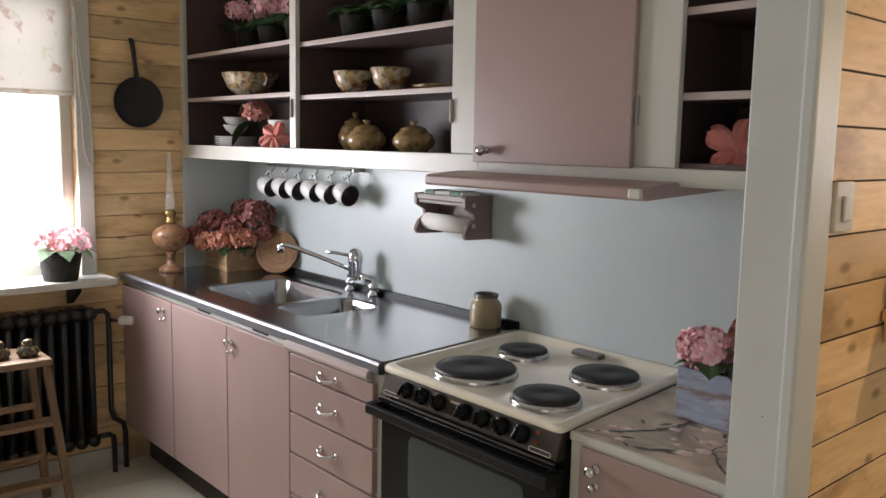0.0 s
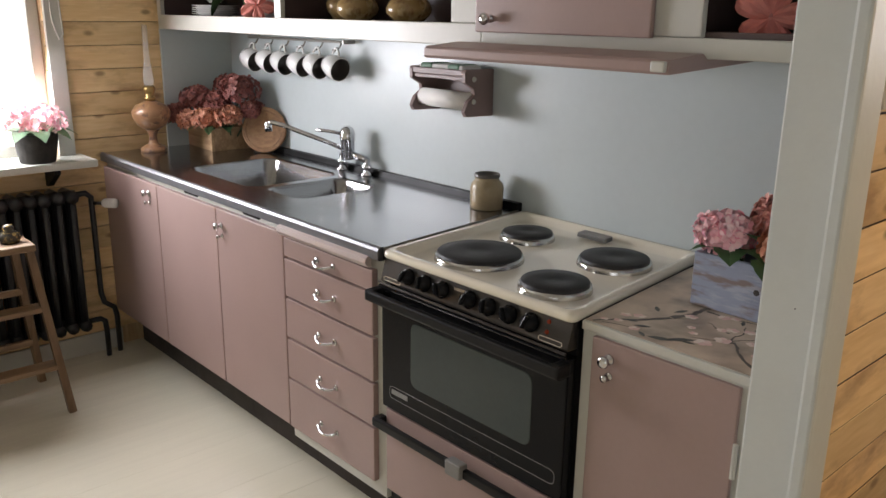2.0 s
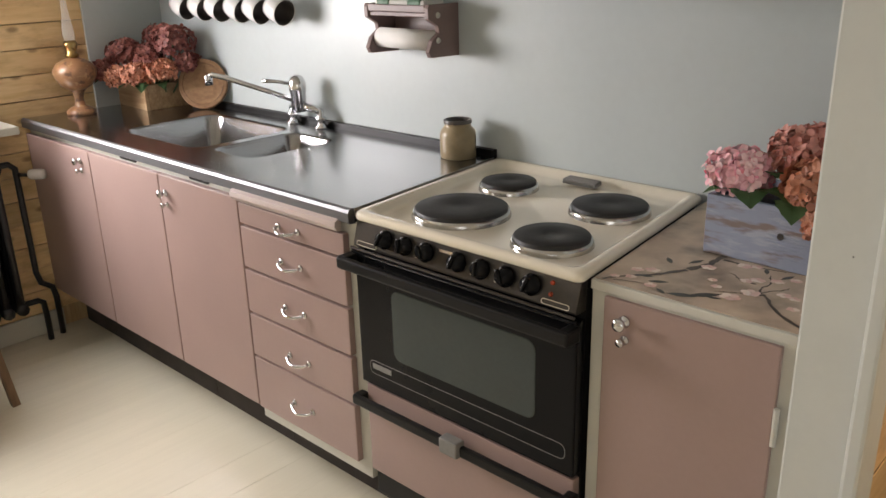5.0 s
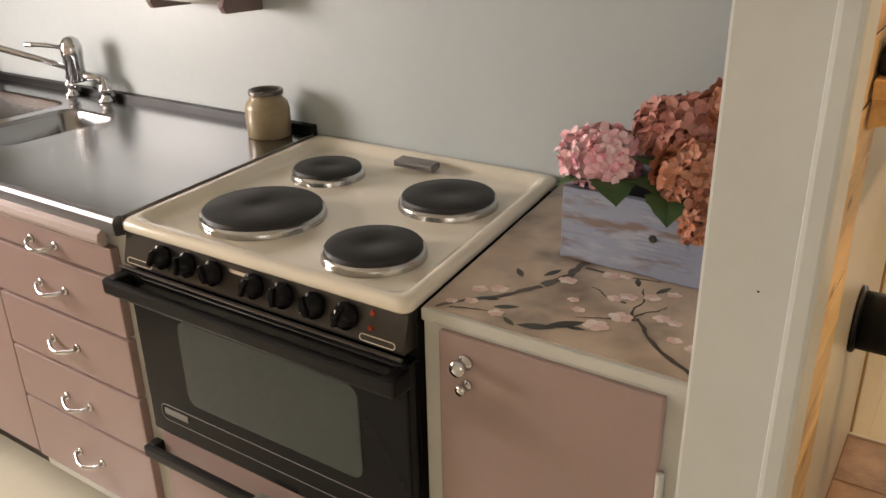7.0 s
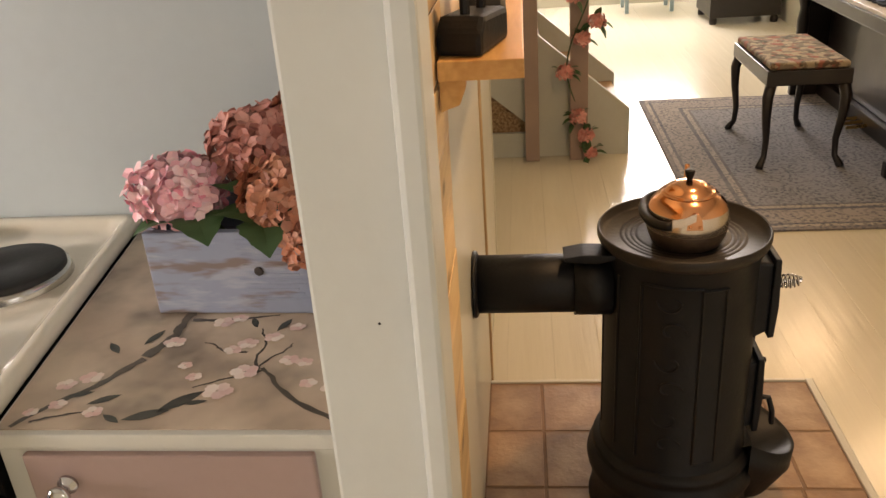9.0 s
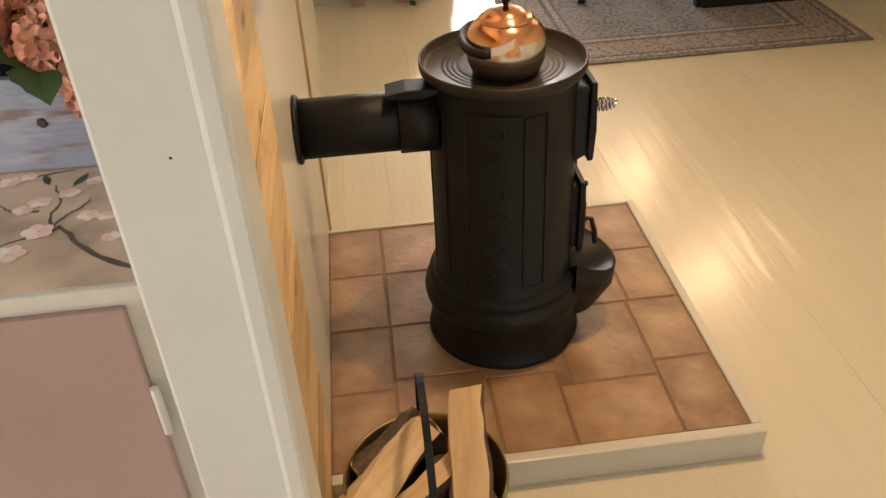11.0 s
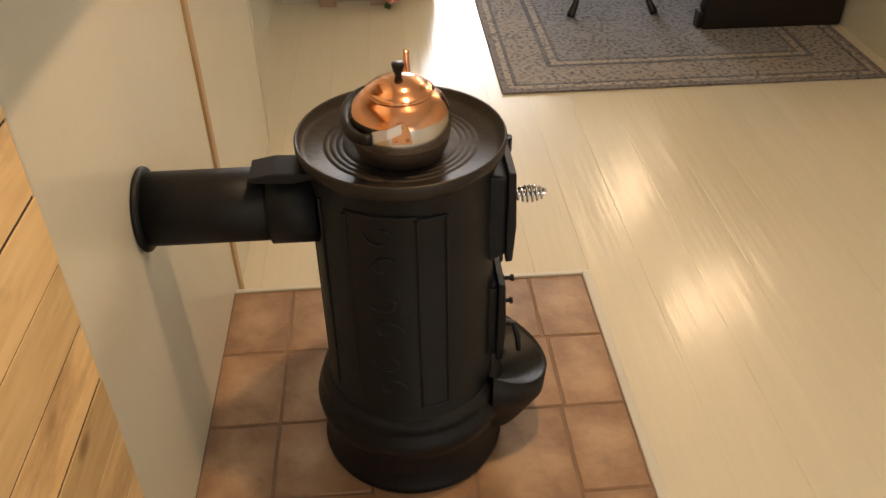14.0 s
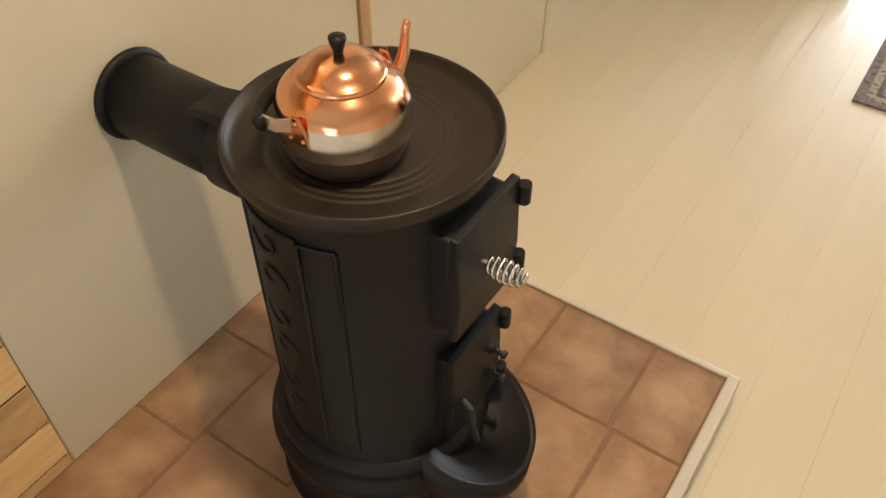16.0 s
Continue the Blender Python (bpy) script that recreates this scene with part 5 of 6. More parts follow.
for i, (x, y, z, dx, dy, dz, ln, w) in enumerate(((0.05, 0.02, 0.118, -0.9, -0.5, 0.25, 0.075, 0.05), (0.07, 0.02, 0.122, 0.5, -0.8, 0.1, 0.075, 0.07), (0.10, 0.02, 0.125, 1, -0.35, 0.25, 0.09, 0.05), (0.165, 0.01, 0.118, 0.35, -0.9, 0.0, 0.075, 0.065),
                                                  (0.17, 0.02, 0.13, 1, -0.4, 0.4, 0.07, 0.045), (0.03, 0.08, 0.12, -1, 0.1, 0.3, 0.07, 0.045), (0.10, 0.07, 0.14, 0.4, -0.7, 0.6, 0.08, 0.06), (0.25, 0.0, 0.10, 0.5, -0.8, -0.4, 0.05, 0.04))):
    part("leaf", leaf((bx + x, by + y, bz + z + 0.014), (dx, dy, dz), ln * 0.9, w, 0.38), M_LEAF, fb)

# ---- window side of the kitchen ----
pot_plant("pink hydrangea in a dark wicker pot on the windowsill", (XW + 0.10, -0.90, 0.9055), 0.085, 0.115, 0.07, 3, M_PETALPINK, 9, M_DARKPOT)
blind = thing("window_blind", "pale roller blind with a faint floral print", "blind")
M_BLIND = blotch("floral_blind_cloth", (0.74, 0.71, 0.64), ((0.50, 0.36, 0.28), (0.58, 0.60, 0.46)), 13, 0.9, (0.60, 0.66), 0.0)
bn_ = M_BLIND.node_tree
tl = bn_.nodes.new("ShaderNodeBsdfTranslucent")
ms = bn_.nodes.new("ShaderNodeMixShader")
ms.inputs[0].default_value = 0.75
bp_ = bn_.nodes["Principled BSDF"]
bn_.links.new(bp_.inputs["Base Color"].links[0].from_socket, tl.inputs["Color"])
bn_.links.new(bp_.outputs[0], ms.inputs[1])
bn_.links.new(tl.outputs[0], ms.inputs[2])
bn_.links.new(ms.outputs[0], bn_.nodes["Material Output"].inputs["Surface"])
bb = bmesh.new()
ys = [WY0 + 0.0 + (WY1 - WY0) * i / 24 for i in range(25)]
rows = []
for zz in (WZ1, 1.95, 1.80, 1.695):
    rows.append([bb.verts.new((XW - 0.012 + 0.004 * math.sin(i * 0.9) * (WZ1 - zz), y, zz)) for i, y in enumerate(ys)])
for a, b2 in zip(rows, rows[1:]):
    for i in range(24):
        bb.faces.new((a[i], a[i + 1], b2[i + 1], b2[i]))
bmesh.ops.solidify(bb, geom=bb.faces[:], thickness=0.0012)
part("cloth", bb, M_BLIND, blind)
part("bottom_bar", tube([(XW - 0.012, WY0, 1.69), (XW - 0.012, WY1, 1.69)], 0.011, 10), M_BLIND, blind, "wrapped bottom bar")
cord = thing("blind_cord", "thin white looped blind cord beside the window", "cord")
part("loop", tube([(XW + 0.03, -0.79, 2.05), (XW + 0.03, -0.775, 1.7), (XW + 0.032, -0.765, 1.45), (XW + 0.035, -0.745, 1.38), (XW + 0.034, -0.728, 1.40), (XW + 0.03, -0.735, 1.6), (XW + 0.03, -0.765, 1.8), (XW + 0.03, -0.785, 2.05)], 0.0028, 6), M_WHITEPAPER, cord)

pan = thing("frying_pan", "black cast-iron frying pan hanging on the boards", "pan")
pm = pose(XW + 0.008, -0.525, 1.665, 0, 90, 0)
part("dish", lathe([(0, 0), (0.088, 0), (0.104, 0.012), (0.112, 0.036), (0.109, 0.037), (0.100, 0.014), (0.085, 0.006), (0, 0.006)], 36, pm), M_PLATE, pan, smooth=True)
part("handle", tube([(XW + 0.03, -0.527, 1.762), (XW + 0.032, -0.532, 1.81), (XW + 0.028, -0.54, 1.90), (XW + 0.022, -0.546, 1.945)], 0.010, 8, taper=[1.3, 0.9, 1.0, 1.1]), M_PLATE, pan)
part("nail", tube([(XW - 0.002, -0.546, 1.94), (XW + 0.036, -0.546, 1.943)], 0.003, 6), M_HINGE, pan)

rad = thing("column_radiator", "black cast-iron column radiator under the window", "radiator")
M_RAD = material("black_radiator_paint", (0.014, 0.014, 0.015), 0.32, vary=0.15, scale=12, bump=0.05)
sec = bmesh.new()
for dx in (0.035, 0.075, 0.115):
    tube([(dx, 0, 0.0), (dx, 0, 0.60)], 0.0165, 8, sec)
tube([(0.015, 0, 0.02), (0.135, 0, 0.02)], 0.024, 8, sec)
tube([(0.015, 0, 0.585), (0.135, 0, 0.585)], 0.026, 8, sec)
lathe([(0, -0.027), (0.022, -0.027), (0.022, 0.027), (0, 0.027)], 10, pose(0.075, 0, 0.585, 90), sec)
lathe([(0, -0.027), (0.022, -0.027), (0.022, 0.027), (0, 0.027)], 10, pose(0.075, 0, 0.02, 90), sec)
first = part("section", sec, M_RAD, rad, smooth=True)
first.matrix_local = pose(XW + 0.02, -0.80, 0.165)
for i in range(1, 19):
    piece("section", first.data, rad, pose(XW + 0.02, -0.80 - 0.054 * i, 0.165))
pp = tube([(XW + 0.095, -0.775, 0.75), (XW + 0.095, -0.73, 0.752), (XW + 0.085, -0.705, 0.73), (XW + 0.08, -0.702, 0.66), (XW + 0.08, -0.702, 0.30), (XW + 0.078, -0.69, 0.25), (XW + 0.065, -0.645, 0.215), (XW + 0.06, -0.635, 0.17), (XW + 0.06, -0.635, 0.002)], 0.012, 10)
part("supply_pipe", pp, M_RAD, rad, smooth=True)
pp = tube([(XW + 0.095, -0.775, 0.185), (XW + 0.095, -0.72, 0.185), (XW + 0.09, -0.70, 0.17), (XW + 0.085, -0.695, 0.12), (XW + 0.085, -0.695, 0.002)], 0.012, 10)
part("return_pipe", pp, M_RAD, rad, smooth=True)
part("valve_stem", tube([(XW + 0.08, -0.705, 0.705), (XW + 0.12, -0.665, 0.705)], 0.010, 8), M_CHROME, rad)
part("thermostat", lathe([(0, 0), (0.017, 0), (0.021, 0.01), (0.021, 0.05), (0.018, 0.06), (0, 0.061)], 18, look((XW + 0.118, -0.667, 0.705), (XW + 0.05, -0.73, 0.705))), M_CHINA, rad, "white thermostat head", True)

steps = thing("step_stool", "worn wooden step stool by the radiator", "stool")
M_STOOL = wood("worn_stool_wood", (0.23, 0.14, 0.075), (0.13, 0.075, 0.038), 2, 0.6, False, 0.15)
M_STOOLY = wood("worn_stool_top", (0.28, 0.18, 0.10), (0.17, 0.10, 0.05), 1, 0.55, False, 0.1)
part("seat", box(-1.73, -1.475, -1.42, -1.055, 0.645, 0.672, 0.008), M_STOOLY, steps)
for yb, yt in ((-1.01, -1.075), (-1.46, -1.395)):
    part("front_leg", tube([(-1.435, yb, 0.0), (-1.50, yt, 0.645)], 0.019, 4), M_STOOL, steps)
    part("back_leg", tube([(-1.80, yb, 0.0), (-1.72, yt, 0.645)], 0.019, 4), M_STOOL, steps)
for z0, yy in ((0.18, 0.018), (0.41, 0.042)):
    u = z0 / 0.645
    part("tread", box(-1.50 - 0.06 * u, -1.425 - 0.065 * u, -1.46 + 0.06 * u, -1.01 - 0.06 * u, z0, z0 + 0.02, 0.004), M_STOOLY, steps)
    part("rear_rail", box(-1.80 + 0.08 * u, -1.775 + 0.08 * u, -1.45 + 0.06 * u, -1.02 - 0.06 * u, z0, z0 + 0.025, 0.004), M_STOOLY, steps)
orn = thing("ornament", "small dark and gold glazed ornament on the stool", "ornament", (-1.56, -1.12, 0.672), group="stool ornaments")
M_ORN = blotch("dark_gold_glaze", (0.06, 0.05, 0.03), ((0.45, 0.30, 0.08), (0.02, 0.02, 0.02)), 40, 0.25, (0.52, 0.58))
part("lump", lathe([(0, 0), (0.032, 0), (0.040, 0.018), (0.034, 0.036), (0.018, 0.046), (0.022, 0.058), (0.012, 0.068), (0, 0.07)], 18), M_ORN, orn, smooth=True)
copy_thing(orn, pose(-1.58, -1.215, 0.672, 0, 0, 40))
copy_thing(orn, pose(-1.53, -1.29, 0.672, 0, 0, 140))
ps = thing("silk_bloom", "pale pink silk hydrangea lying on the stool", "flower")
part("flower_head", head((-1.60, -1.36, 0.735), 0.058, 77, 0.02, 60), M_PETALPINK, ps)
part("leaf", leaf((-1.58, -1.34, 0.70), (0.9, 0.6, 0.1), 0.10, 0.06, 0.3), M_LEAF, ps)
part("leaf", leaf((-1.62, -1.40, 0.70), (0.4, -0.9, 0.1), 0.10, 0.06, 0.3), M_LEAF, ps)

sw = thing("light_switch", "cream rocker light switch on the pine boards", "switch")
part("plate", box(XP, XP + 0.010, -0.49, -0.415, 1.365, 1.455, 0.004), M_CREAM, sw)
part("rocker", box(XP + 0.010, XP + 0.016, -0.467, -0.438, 1.385, 1.43, 0.003), M_CREAM, sw)

# ---- hearth ----
hearth = thing("hearth", "raised terracotta tiled hearth with a white wooden edge", "hearth", kind="structure")
HX1, HY0, HY1, HZ = 2.014, -0.172, 0.694, 0.07
part("hearth_bed", box(XP, HX1, HY0, HY1, 0, HZ - 0.0012), M_GROUT, hearth)
part("edge_board", box(XP, HX1 + 0.022, HY0 - 0.026, HY0, 0, HZ + 0.004, 0.004), M_CREAM, hearth, "white painted edge board")
part("edge_board", box(HX1, HX1 + 0.022, HY0 + 0.0005, HY1 + 0.012, 0, HZ + 0.004, 0.004), M_CREAM, hearth, "white painted edge board")
part("edge_board", box(XP, HX1 - 0.0005, HY1, HY1 + 0.012, 0, HZ + 0.004, 0.003), M_CREAM, hearth, "white painted edge board")
GAP = 0.0017
ROWS = ((-0.172, 0.047), (0.047, 0.262), (0.262, 0.475), (0.475, 0.694))
for r, (y0, y1) in enumerate(ROWS):
    xs = (XP, 1.291, 1.497, 1.650, 1.874, HX1) if r == 0 else ((XP, 1.291, 1.480, 1.680, 1.876, HX1) if r % 2 else (XP, 1.291, 1.470, 1.668, 1.884, HX1))
    for i in range(5):
        dy = 0.03 if (r == 0 and i == 1) else (-0.045 if (r == 0 and i == 3) else (0.025 if (r == 1 and i == 4) else 0))
        top = y1 + (dy if r == 0 else 0)
        low = y0 + (0.03 if (r == 1 and i == 1) else (-0.045 if (r == 1 and i == 3) else 0))
        rr = random.Random(r * 9 + i)
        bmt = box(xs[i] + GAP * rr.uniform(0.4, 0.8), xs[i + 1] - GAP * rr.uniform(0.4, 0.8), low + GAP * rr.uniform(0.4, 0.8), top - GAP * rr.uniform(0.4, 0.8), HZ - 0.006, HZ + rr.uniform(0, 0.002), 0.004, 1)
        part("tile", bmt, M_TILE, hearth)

# ---- stove ----
SX, SY = 1.567, 0.242
ST = HZ + 0.002
stove = thing("iron_stove", "black cast-iron column stove on the tiled hearth", "stove", (SX, SY, ST))
base = [(0, 0), (0.176, 0), (0.178, 0.006), (0.176, 0.016), (0.171, 0.022), (0.171, 0.088), (0.174, 0.100), (0.181, 0.112), (0.183, 0.126), (0.180, 0.140), (0.170, 0.150), (0.168, 0.158), (0.172, 0.165), (0.168, 0.176), (0.156, 0.182)]
part("base_drum", lathe(base, 56), M_IRON, stove, smooth=True)
part("body_drum", lathe([(0.156, 0.180), (0.152, 0.186), (0.1505, 0.56), (0.1505, 0.64), (0.156, 0.650), (0.160, 0.655)], 64), M_IRON, stove, smooth=True)
top = [(0.160, 0.652), (0.164, 0.656), (0.167, 0.664), (0.167, 0.676), (0.165, 0.679), (0.162, 0.676), (0.159, 0.664), (0.150, 0.660)]
for i in range(4):
    r = 0.124 - i * 0.010
    top += [(r, 0.6605), (r - 0.0015, 0.6595), (r - 0.003, 0.6605)]
top += [(0.085, 0.661), (0, 0.661)]
M_TOP = material("worn_stove_top", (0.036, 0.029, 0.023), 0.46, 0.35, vary=0.3, scale=8, bump=0.06)
part("top_plate", lathe(top, 56), M_TOP, stove, "ringed round top plate", True)
# upright ribs that frame the cast panels
for a0 in (-128, -84, -66, 128, 84, 66, 180, 150, -150):
    a = radians(a0)
    pts = [(0.151 * math.cos(a), 0.151 * math.sin(a), z) for z in (0.21, 0.40, 0.61)]
    part("rib", tube(pts, 0.0036, 6), M_IRON, stove)
for a0, a1, z in ((-84, -66, 0.61), (-128, -84, 0.615), (-84, -66, 0.21), (66, 84, 0.61), (84, 128, 0.615)):
    pts = [(0.151 * math.cos(radians(a0 + (a1 - a0) * i / 8)), 0.151 * math.sin(radians(a0 + (a1 - a0) * i / 8)), z) for i in range(9)]
    part("rib", tube(pts, 0.003, 6), M_IRON, stove)
# cast leaf scrolls
for mid in (-105, 105):
    for i in range(6):
        z0 = 0.225 + i * 0.066
        pts = []
        for k in range(14):
            t = k / 13
            ang = t * 4.6 + (i % 2) * math.pi
            rad_ = 0.030 * (1 - 0.75 * t)
            u, v = rad_ * math.cos(ang), rad_ * math.sin(ang) * 0.9
            a = radians(mid) + u / 0.151
            pts.append((0.151 * math.cos(a), 0.151 * math.sin(a), z0 + 0.03 + v))
        part("cast_scroll", tube(pts, 0.0030, 6, taper=[0.5 + 0.6 * math.sin(math.pi * k / 13) for k in range(14)]), M_IRON, stove)
# flue
flue = tube([(XP - SX + 0.001, -0.010, 0.562), (-0.14, -0.010, 0.562)], 0.0605, 32)
part("flue_pipe", flue, M_IRON, stove, "black flue pipe into the wall", True)
part("wall_collar", lathe([(0.060, 0), (0.069, 0), (0.070, 0.003), (0.069, 0.007), (0.064, 0.010), (0.060, 0.011)], 36, pose(XP - SX + 0.0015, -0.010, 0.562, 0, 90)), M_IRON, stove, smooth=True)
part("pipe_sleeve", lathe([(0.0605, 0), (0.0665, 0), (0.0665, 0.075), (0.0605, 0.075)], 32, pose(-0.215, -0.010, 0.562, 0, 90)), M_IRON, stove, smooth=True)
part("damper_plate", prism([(-0.055, 0), (0.01, 0), (0.05, 0.012), (0.045, 0.020), (-0.02, 0.018), (-0.058, 0.008)], -0.03, 0.03, pose(-0.18, -0.03, 0.627, 0, 4), 0.003), M_IRON, stove)


def stove_door(parent, x0, x1, hw, z0, z1, chamfer):
    """A boxed door frame that grows out of the drum, with a sloped head and foot."""
    prof = [(x0, z0 - 0.0), (x1 - 0.012, z0 + chamfer), (x1 - 0.012, z1 - 0.004), (x0, z1)]
    part("door_frame", prism(prof, -hw, hw, None, 0.006), M_IRON, parent)
    d = part("fire_door", prism([(x1 - 0.012, z0 + chamfer - 0.012), (x1, z0 + chamfer - 0.010), (x1 + 0.004, (z0 + z1) / 2), (x1, z1 + 0.006), (x1 - 0.012, z1 + 0.008)], -hw - 0.006, hw + 0.006, None, 0.003), M_IRON, parent)
    for zz in (z1 - 0.02, z0 + chamfer + 0.02):
        part("door_hinge", tube([(x1 + 0.004, hw + 0.010, zz - 0.014), (x1 + 0.004, hw + 0.010, zz + 0.014)], 0.009, 10), M_IRON, d)
    return d


d = stove_door(stove, 0.10, 0.176, 0.062, 0.435, 0.625, 0.035)
coil = []
for i in range(90):
    a = i * 0.45
    u = i / 89
    r = 0.0135 * (0.55 + 0.45 * math.sin(math.pi * min(1, u * 1.05)))
    coil.append((0.184 + 0.050 * u, -0.012 + r * math.cos(a), 0.557 + r * math.sin(a)))
part("coil_handle", tube(coil, 0.0024, 6), M_CHROME, d, "bright coiled wire handle", True)
part("handle_pin", tube([(0.17, -0.012, 0.557), (0.234, -0.012, 0.557)], 0.004, 8), M_CHROME, d)
d = stove_door(stove, 0.10, 0.168, 0.055, 0.215, 0.395, 0.02)
part("latch", tube([(0.172, -0.04, 0.30), (0.188, -0.045, 0.30), (0.196, -0.05, 0.27), (0.20, -0.045, 0.235)], 0.006, 8), M_IRON, d)
for zz in (0.345, 0.29):
    part("bolt", lathe([(0, 0), (0.008, 0), (0.008, 0.010), (0.004, 0.012), (0.004, 0.022), (0.007, 0.024), (0.006, 0.029), (0, 0.029)], 12, pose(0.168, 0.03, zz, 0, 90)), M_IRON, d)
lip = bmesh.new()
n = 24
outer_, inner_, mid_, low_ = [], [], [], []
for i in range(n + 1):
    a = radians(-92 + 184 * i / n)
    outer_.append(lip.verts.new((0.150 + 0.114 * math.cos(a), 0.105 * math.sin(a), 0.218 - 0.058 * math.cos(a))))
    inner_.append(lip.verts.new((0.150 + 0.104 * math.cos(a), 0.096 * math.sin(a), 0.212 - 0.057 * math.cos(a))))
    mid_.append(lip.verts.new((0.150 + 0.110 * math.cos(a), 0.102 * math.sin(a), 0.150 - 0.040 * math.cos(a))))
    low_.append(lip.verts.new((0.145 + 0.078 * math.cos(a), 0.080 * math.sin(a), 0.060)))
ci = lip.verts.new((0.13, 0, 0.130))
co = lip.verts.new((0.13, 0, 0.062))
for i in range(n):
    lip.faces.new((outer_[i], outer_[i + 1], inner_[i + 1], inner_[i]))
    lip.faces.new((inner_[i], inner_[i + 1], ci))
    lip.faces.new((mid_[i], mid_[i + 1], outer_[i + 1], outer_[i]))
    lip.faces.new((low_[i], low_[i + 1], mid_[i + 1], mid_[i]))
    lip.faces.new((co, low_[i + 1], low_[i]))
part("ash_lip", lip, M_IRON, stove, "rounded cast ash lip", True)

# ---- kettle ----
KX, KY, KZ = 1.567, 0.211, ST + 0.6612
kettle = thing("copper_kettle", "polished copper kettle with a reflection-darkened lower band", "kettle", (KX, KY, KZ))
kettle.scale = (0.94, 0.94, 0.94)
# the stove top's dark reflection is put into the lower body's colour
M_REFLECTTIN = material("dark_reflection_tin", (0.30, 0.235, 0.19), 0.5, 1.0, vary=0.2, scale=9, bump=0.02)
part("lower_body", lathe([(0, 0), (0.064, 0), (0.070, 0.004), (0.077, 0.020), (0.0805, 0.032), (0.0815, 0.038)], 48), M_REFLECTTIN, kettle, "lower body with the stove top's dark reflection in its colour", True)
part("tinned_band", lathe([(0.0815, 0.038), (0.0825, 0.048), (0.0825, 0.058), (0.0808, 0.070), (0.0790, 0.078)], 48), M_TIN, kettle, "bright tinned band", True)
part("shoulder", lathe([(0.0790, 0.078), (0.0775, 0.082), (0.073, 0.091), (0.062, 0.102), (0.052, 0.107), (0.050, 0.109)], 48), M_COPPER, kettle, smooth=True)
lid = part("lid", lathe([(0.054, 0.107), (0.055, 0.111), (0.050, 0.114), (0.046, 0.115), (0.042, 0.121), (0.026, 0.129), (0.008, 0.133), (0, 0.134)], 40), M_COPPER, kettle, smooth=True)
part("lid_knob", lathe([(0, 0.132), (0.006, 0.133), (0.006, 0.138), (0.008, 0.141), (0.0105, 0.151), (0.010, 0.154), (0, 0.155)], 18), M_BLACK, lid, "black turned knob", True)
part("spout", tube([(0.010, 0.070, 0.050), (0.014, 0.092, 0.064), (0.015, 0.102, 0.086), (0.015, 0.105, 0.106), (0.0155, 0.107, 0.120), (0.016, 0.111, 0.126)], 0.0082, 14, taper=[1.6, 1.25, 0.9, 0.72, 0.62, 0.68]), M_COPPER, kettle, smooth=True)
for sy in (-1, 1):
    e = part("ear_plate", prism([(-0.016, 0.058), (0.016, 0.058), (0.013, 0.078), (0.006, 0.094), (-0.006, 0.094), (-0.013, 0.078)], -0.002, 0.002, pose(0, sy * 0.0815, 0), 0.0008), M_COPPER, kettle, "riveted handle ear")
    for rx, rz in ((-0.009, 0.065), (0.009, 0.065), (0, 0.086)):
        part("rivet", lathe([(0, 0), (0.0032, 0), (0.002, 0.002), (0, 0.0024)], 8, pose(rx, sy * 0.0835, rz, 90 if sy < 0 else -90)), M_COPPER, e)
M_STRAP = material("pale_tinned_strap", (0.80, 0.72, 0.68), 0.25, 1.0, vary=0.05, bump=0)
bail = [(0, -0.088, 0.088), (-0.022, -0.091, 0.080), (-0.045, -0.086, 0.074)]
for sy in (1, -1):
    st = bmesh.new()
    rings = []
    for x, y, z in bail:
        rings.append([st.verts.new((x, sy * (y + oy), z + oz)) for oy, oz in ((-0.0012, -0.0085), (-0.0012, 0.0085), (0.0012, 0.0085), (0.0012, -0.0085))])
    for a, b in zip(rings, rings[1:]):
        for k in range(4):
            st.faces.new((a[k], a[(k + 1) % 4], b[(k + 1) % 4], b[k]))
    st.faces.new(rings[0])
    st.faces.new(rings[-1][::-1])
    bmesh.ops.recalc_face_normals(st, faces=st.faces[:])
    part("bail_strap", st, M_STRAP, kettle, "flat metal bail")
grip = [(-0.045 - 0.043 * math.sin(math.pi * i / 14), -0.086 * math.cos(math.pi * i / 14), 0.070 - 0.004 * math.sin(math.pi * i / 14)) for i in range(15)]
part("grip", tube(grip, 0.0095, 10), M_BLACK, kettle, "black wooden grip", True)

# ---- log bucket ----
BX, BY = 1.326, -0.382
bucket = thing("log_bucket", "round brass-coloured bucket holding firewood", "bucket", (BX, BY, 0))
M_BUCKET = material("dull_olive_brass", (0.30, 0.24, 0.11), 0.32, 0.75, vary=0.2, scale=6, bump=0.03)
part("shell", lathe([(q * 0.9, z) for q, z in ((0, 0.004), (0.115, 0.004), (0.122, 0.0), (0.126, 0.01), (0.142, 0.15), (0.150, 0.285), (0.152, 0.295), (0.150, 0.30), (0.146, 0.297), (0.144, 0.285), (0.136, 0.15), (0.118, 0.012), (0, 0.010))], 48), M_BUCKET, bucket, smooth=True)
for sy in (-1, 1):
    part("ear", tube(arc((0, sy * 0.132, 0.298), 0.012, 0, 180, 8, "xz"), 0.004, 6), M_IRON, bucket)
hp_ = [(0.004, 0.132 * math.cos(math.pi * i / 20), 0.300 + 0.185 * math.sin(math.pi * i / 20)) for i in range(21)]
hs = bmesh.new()
rings = []
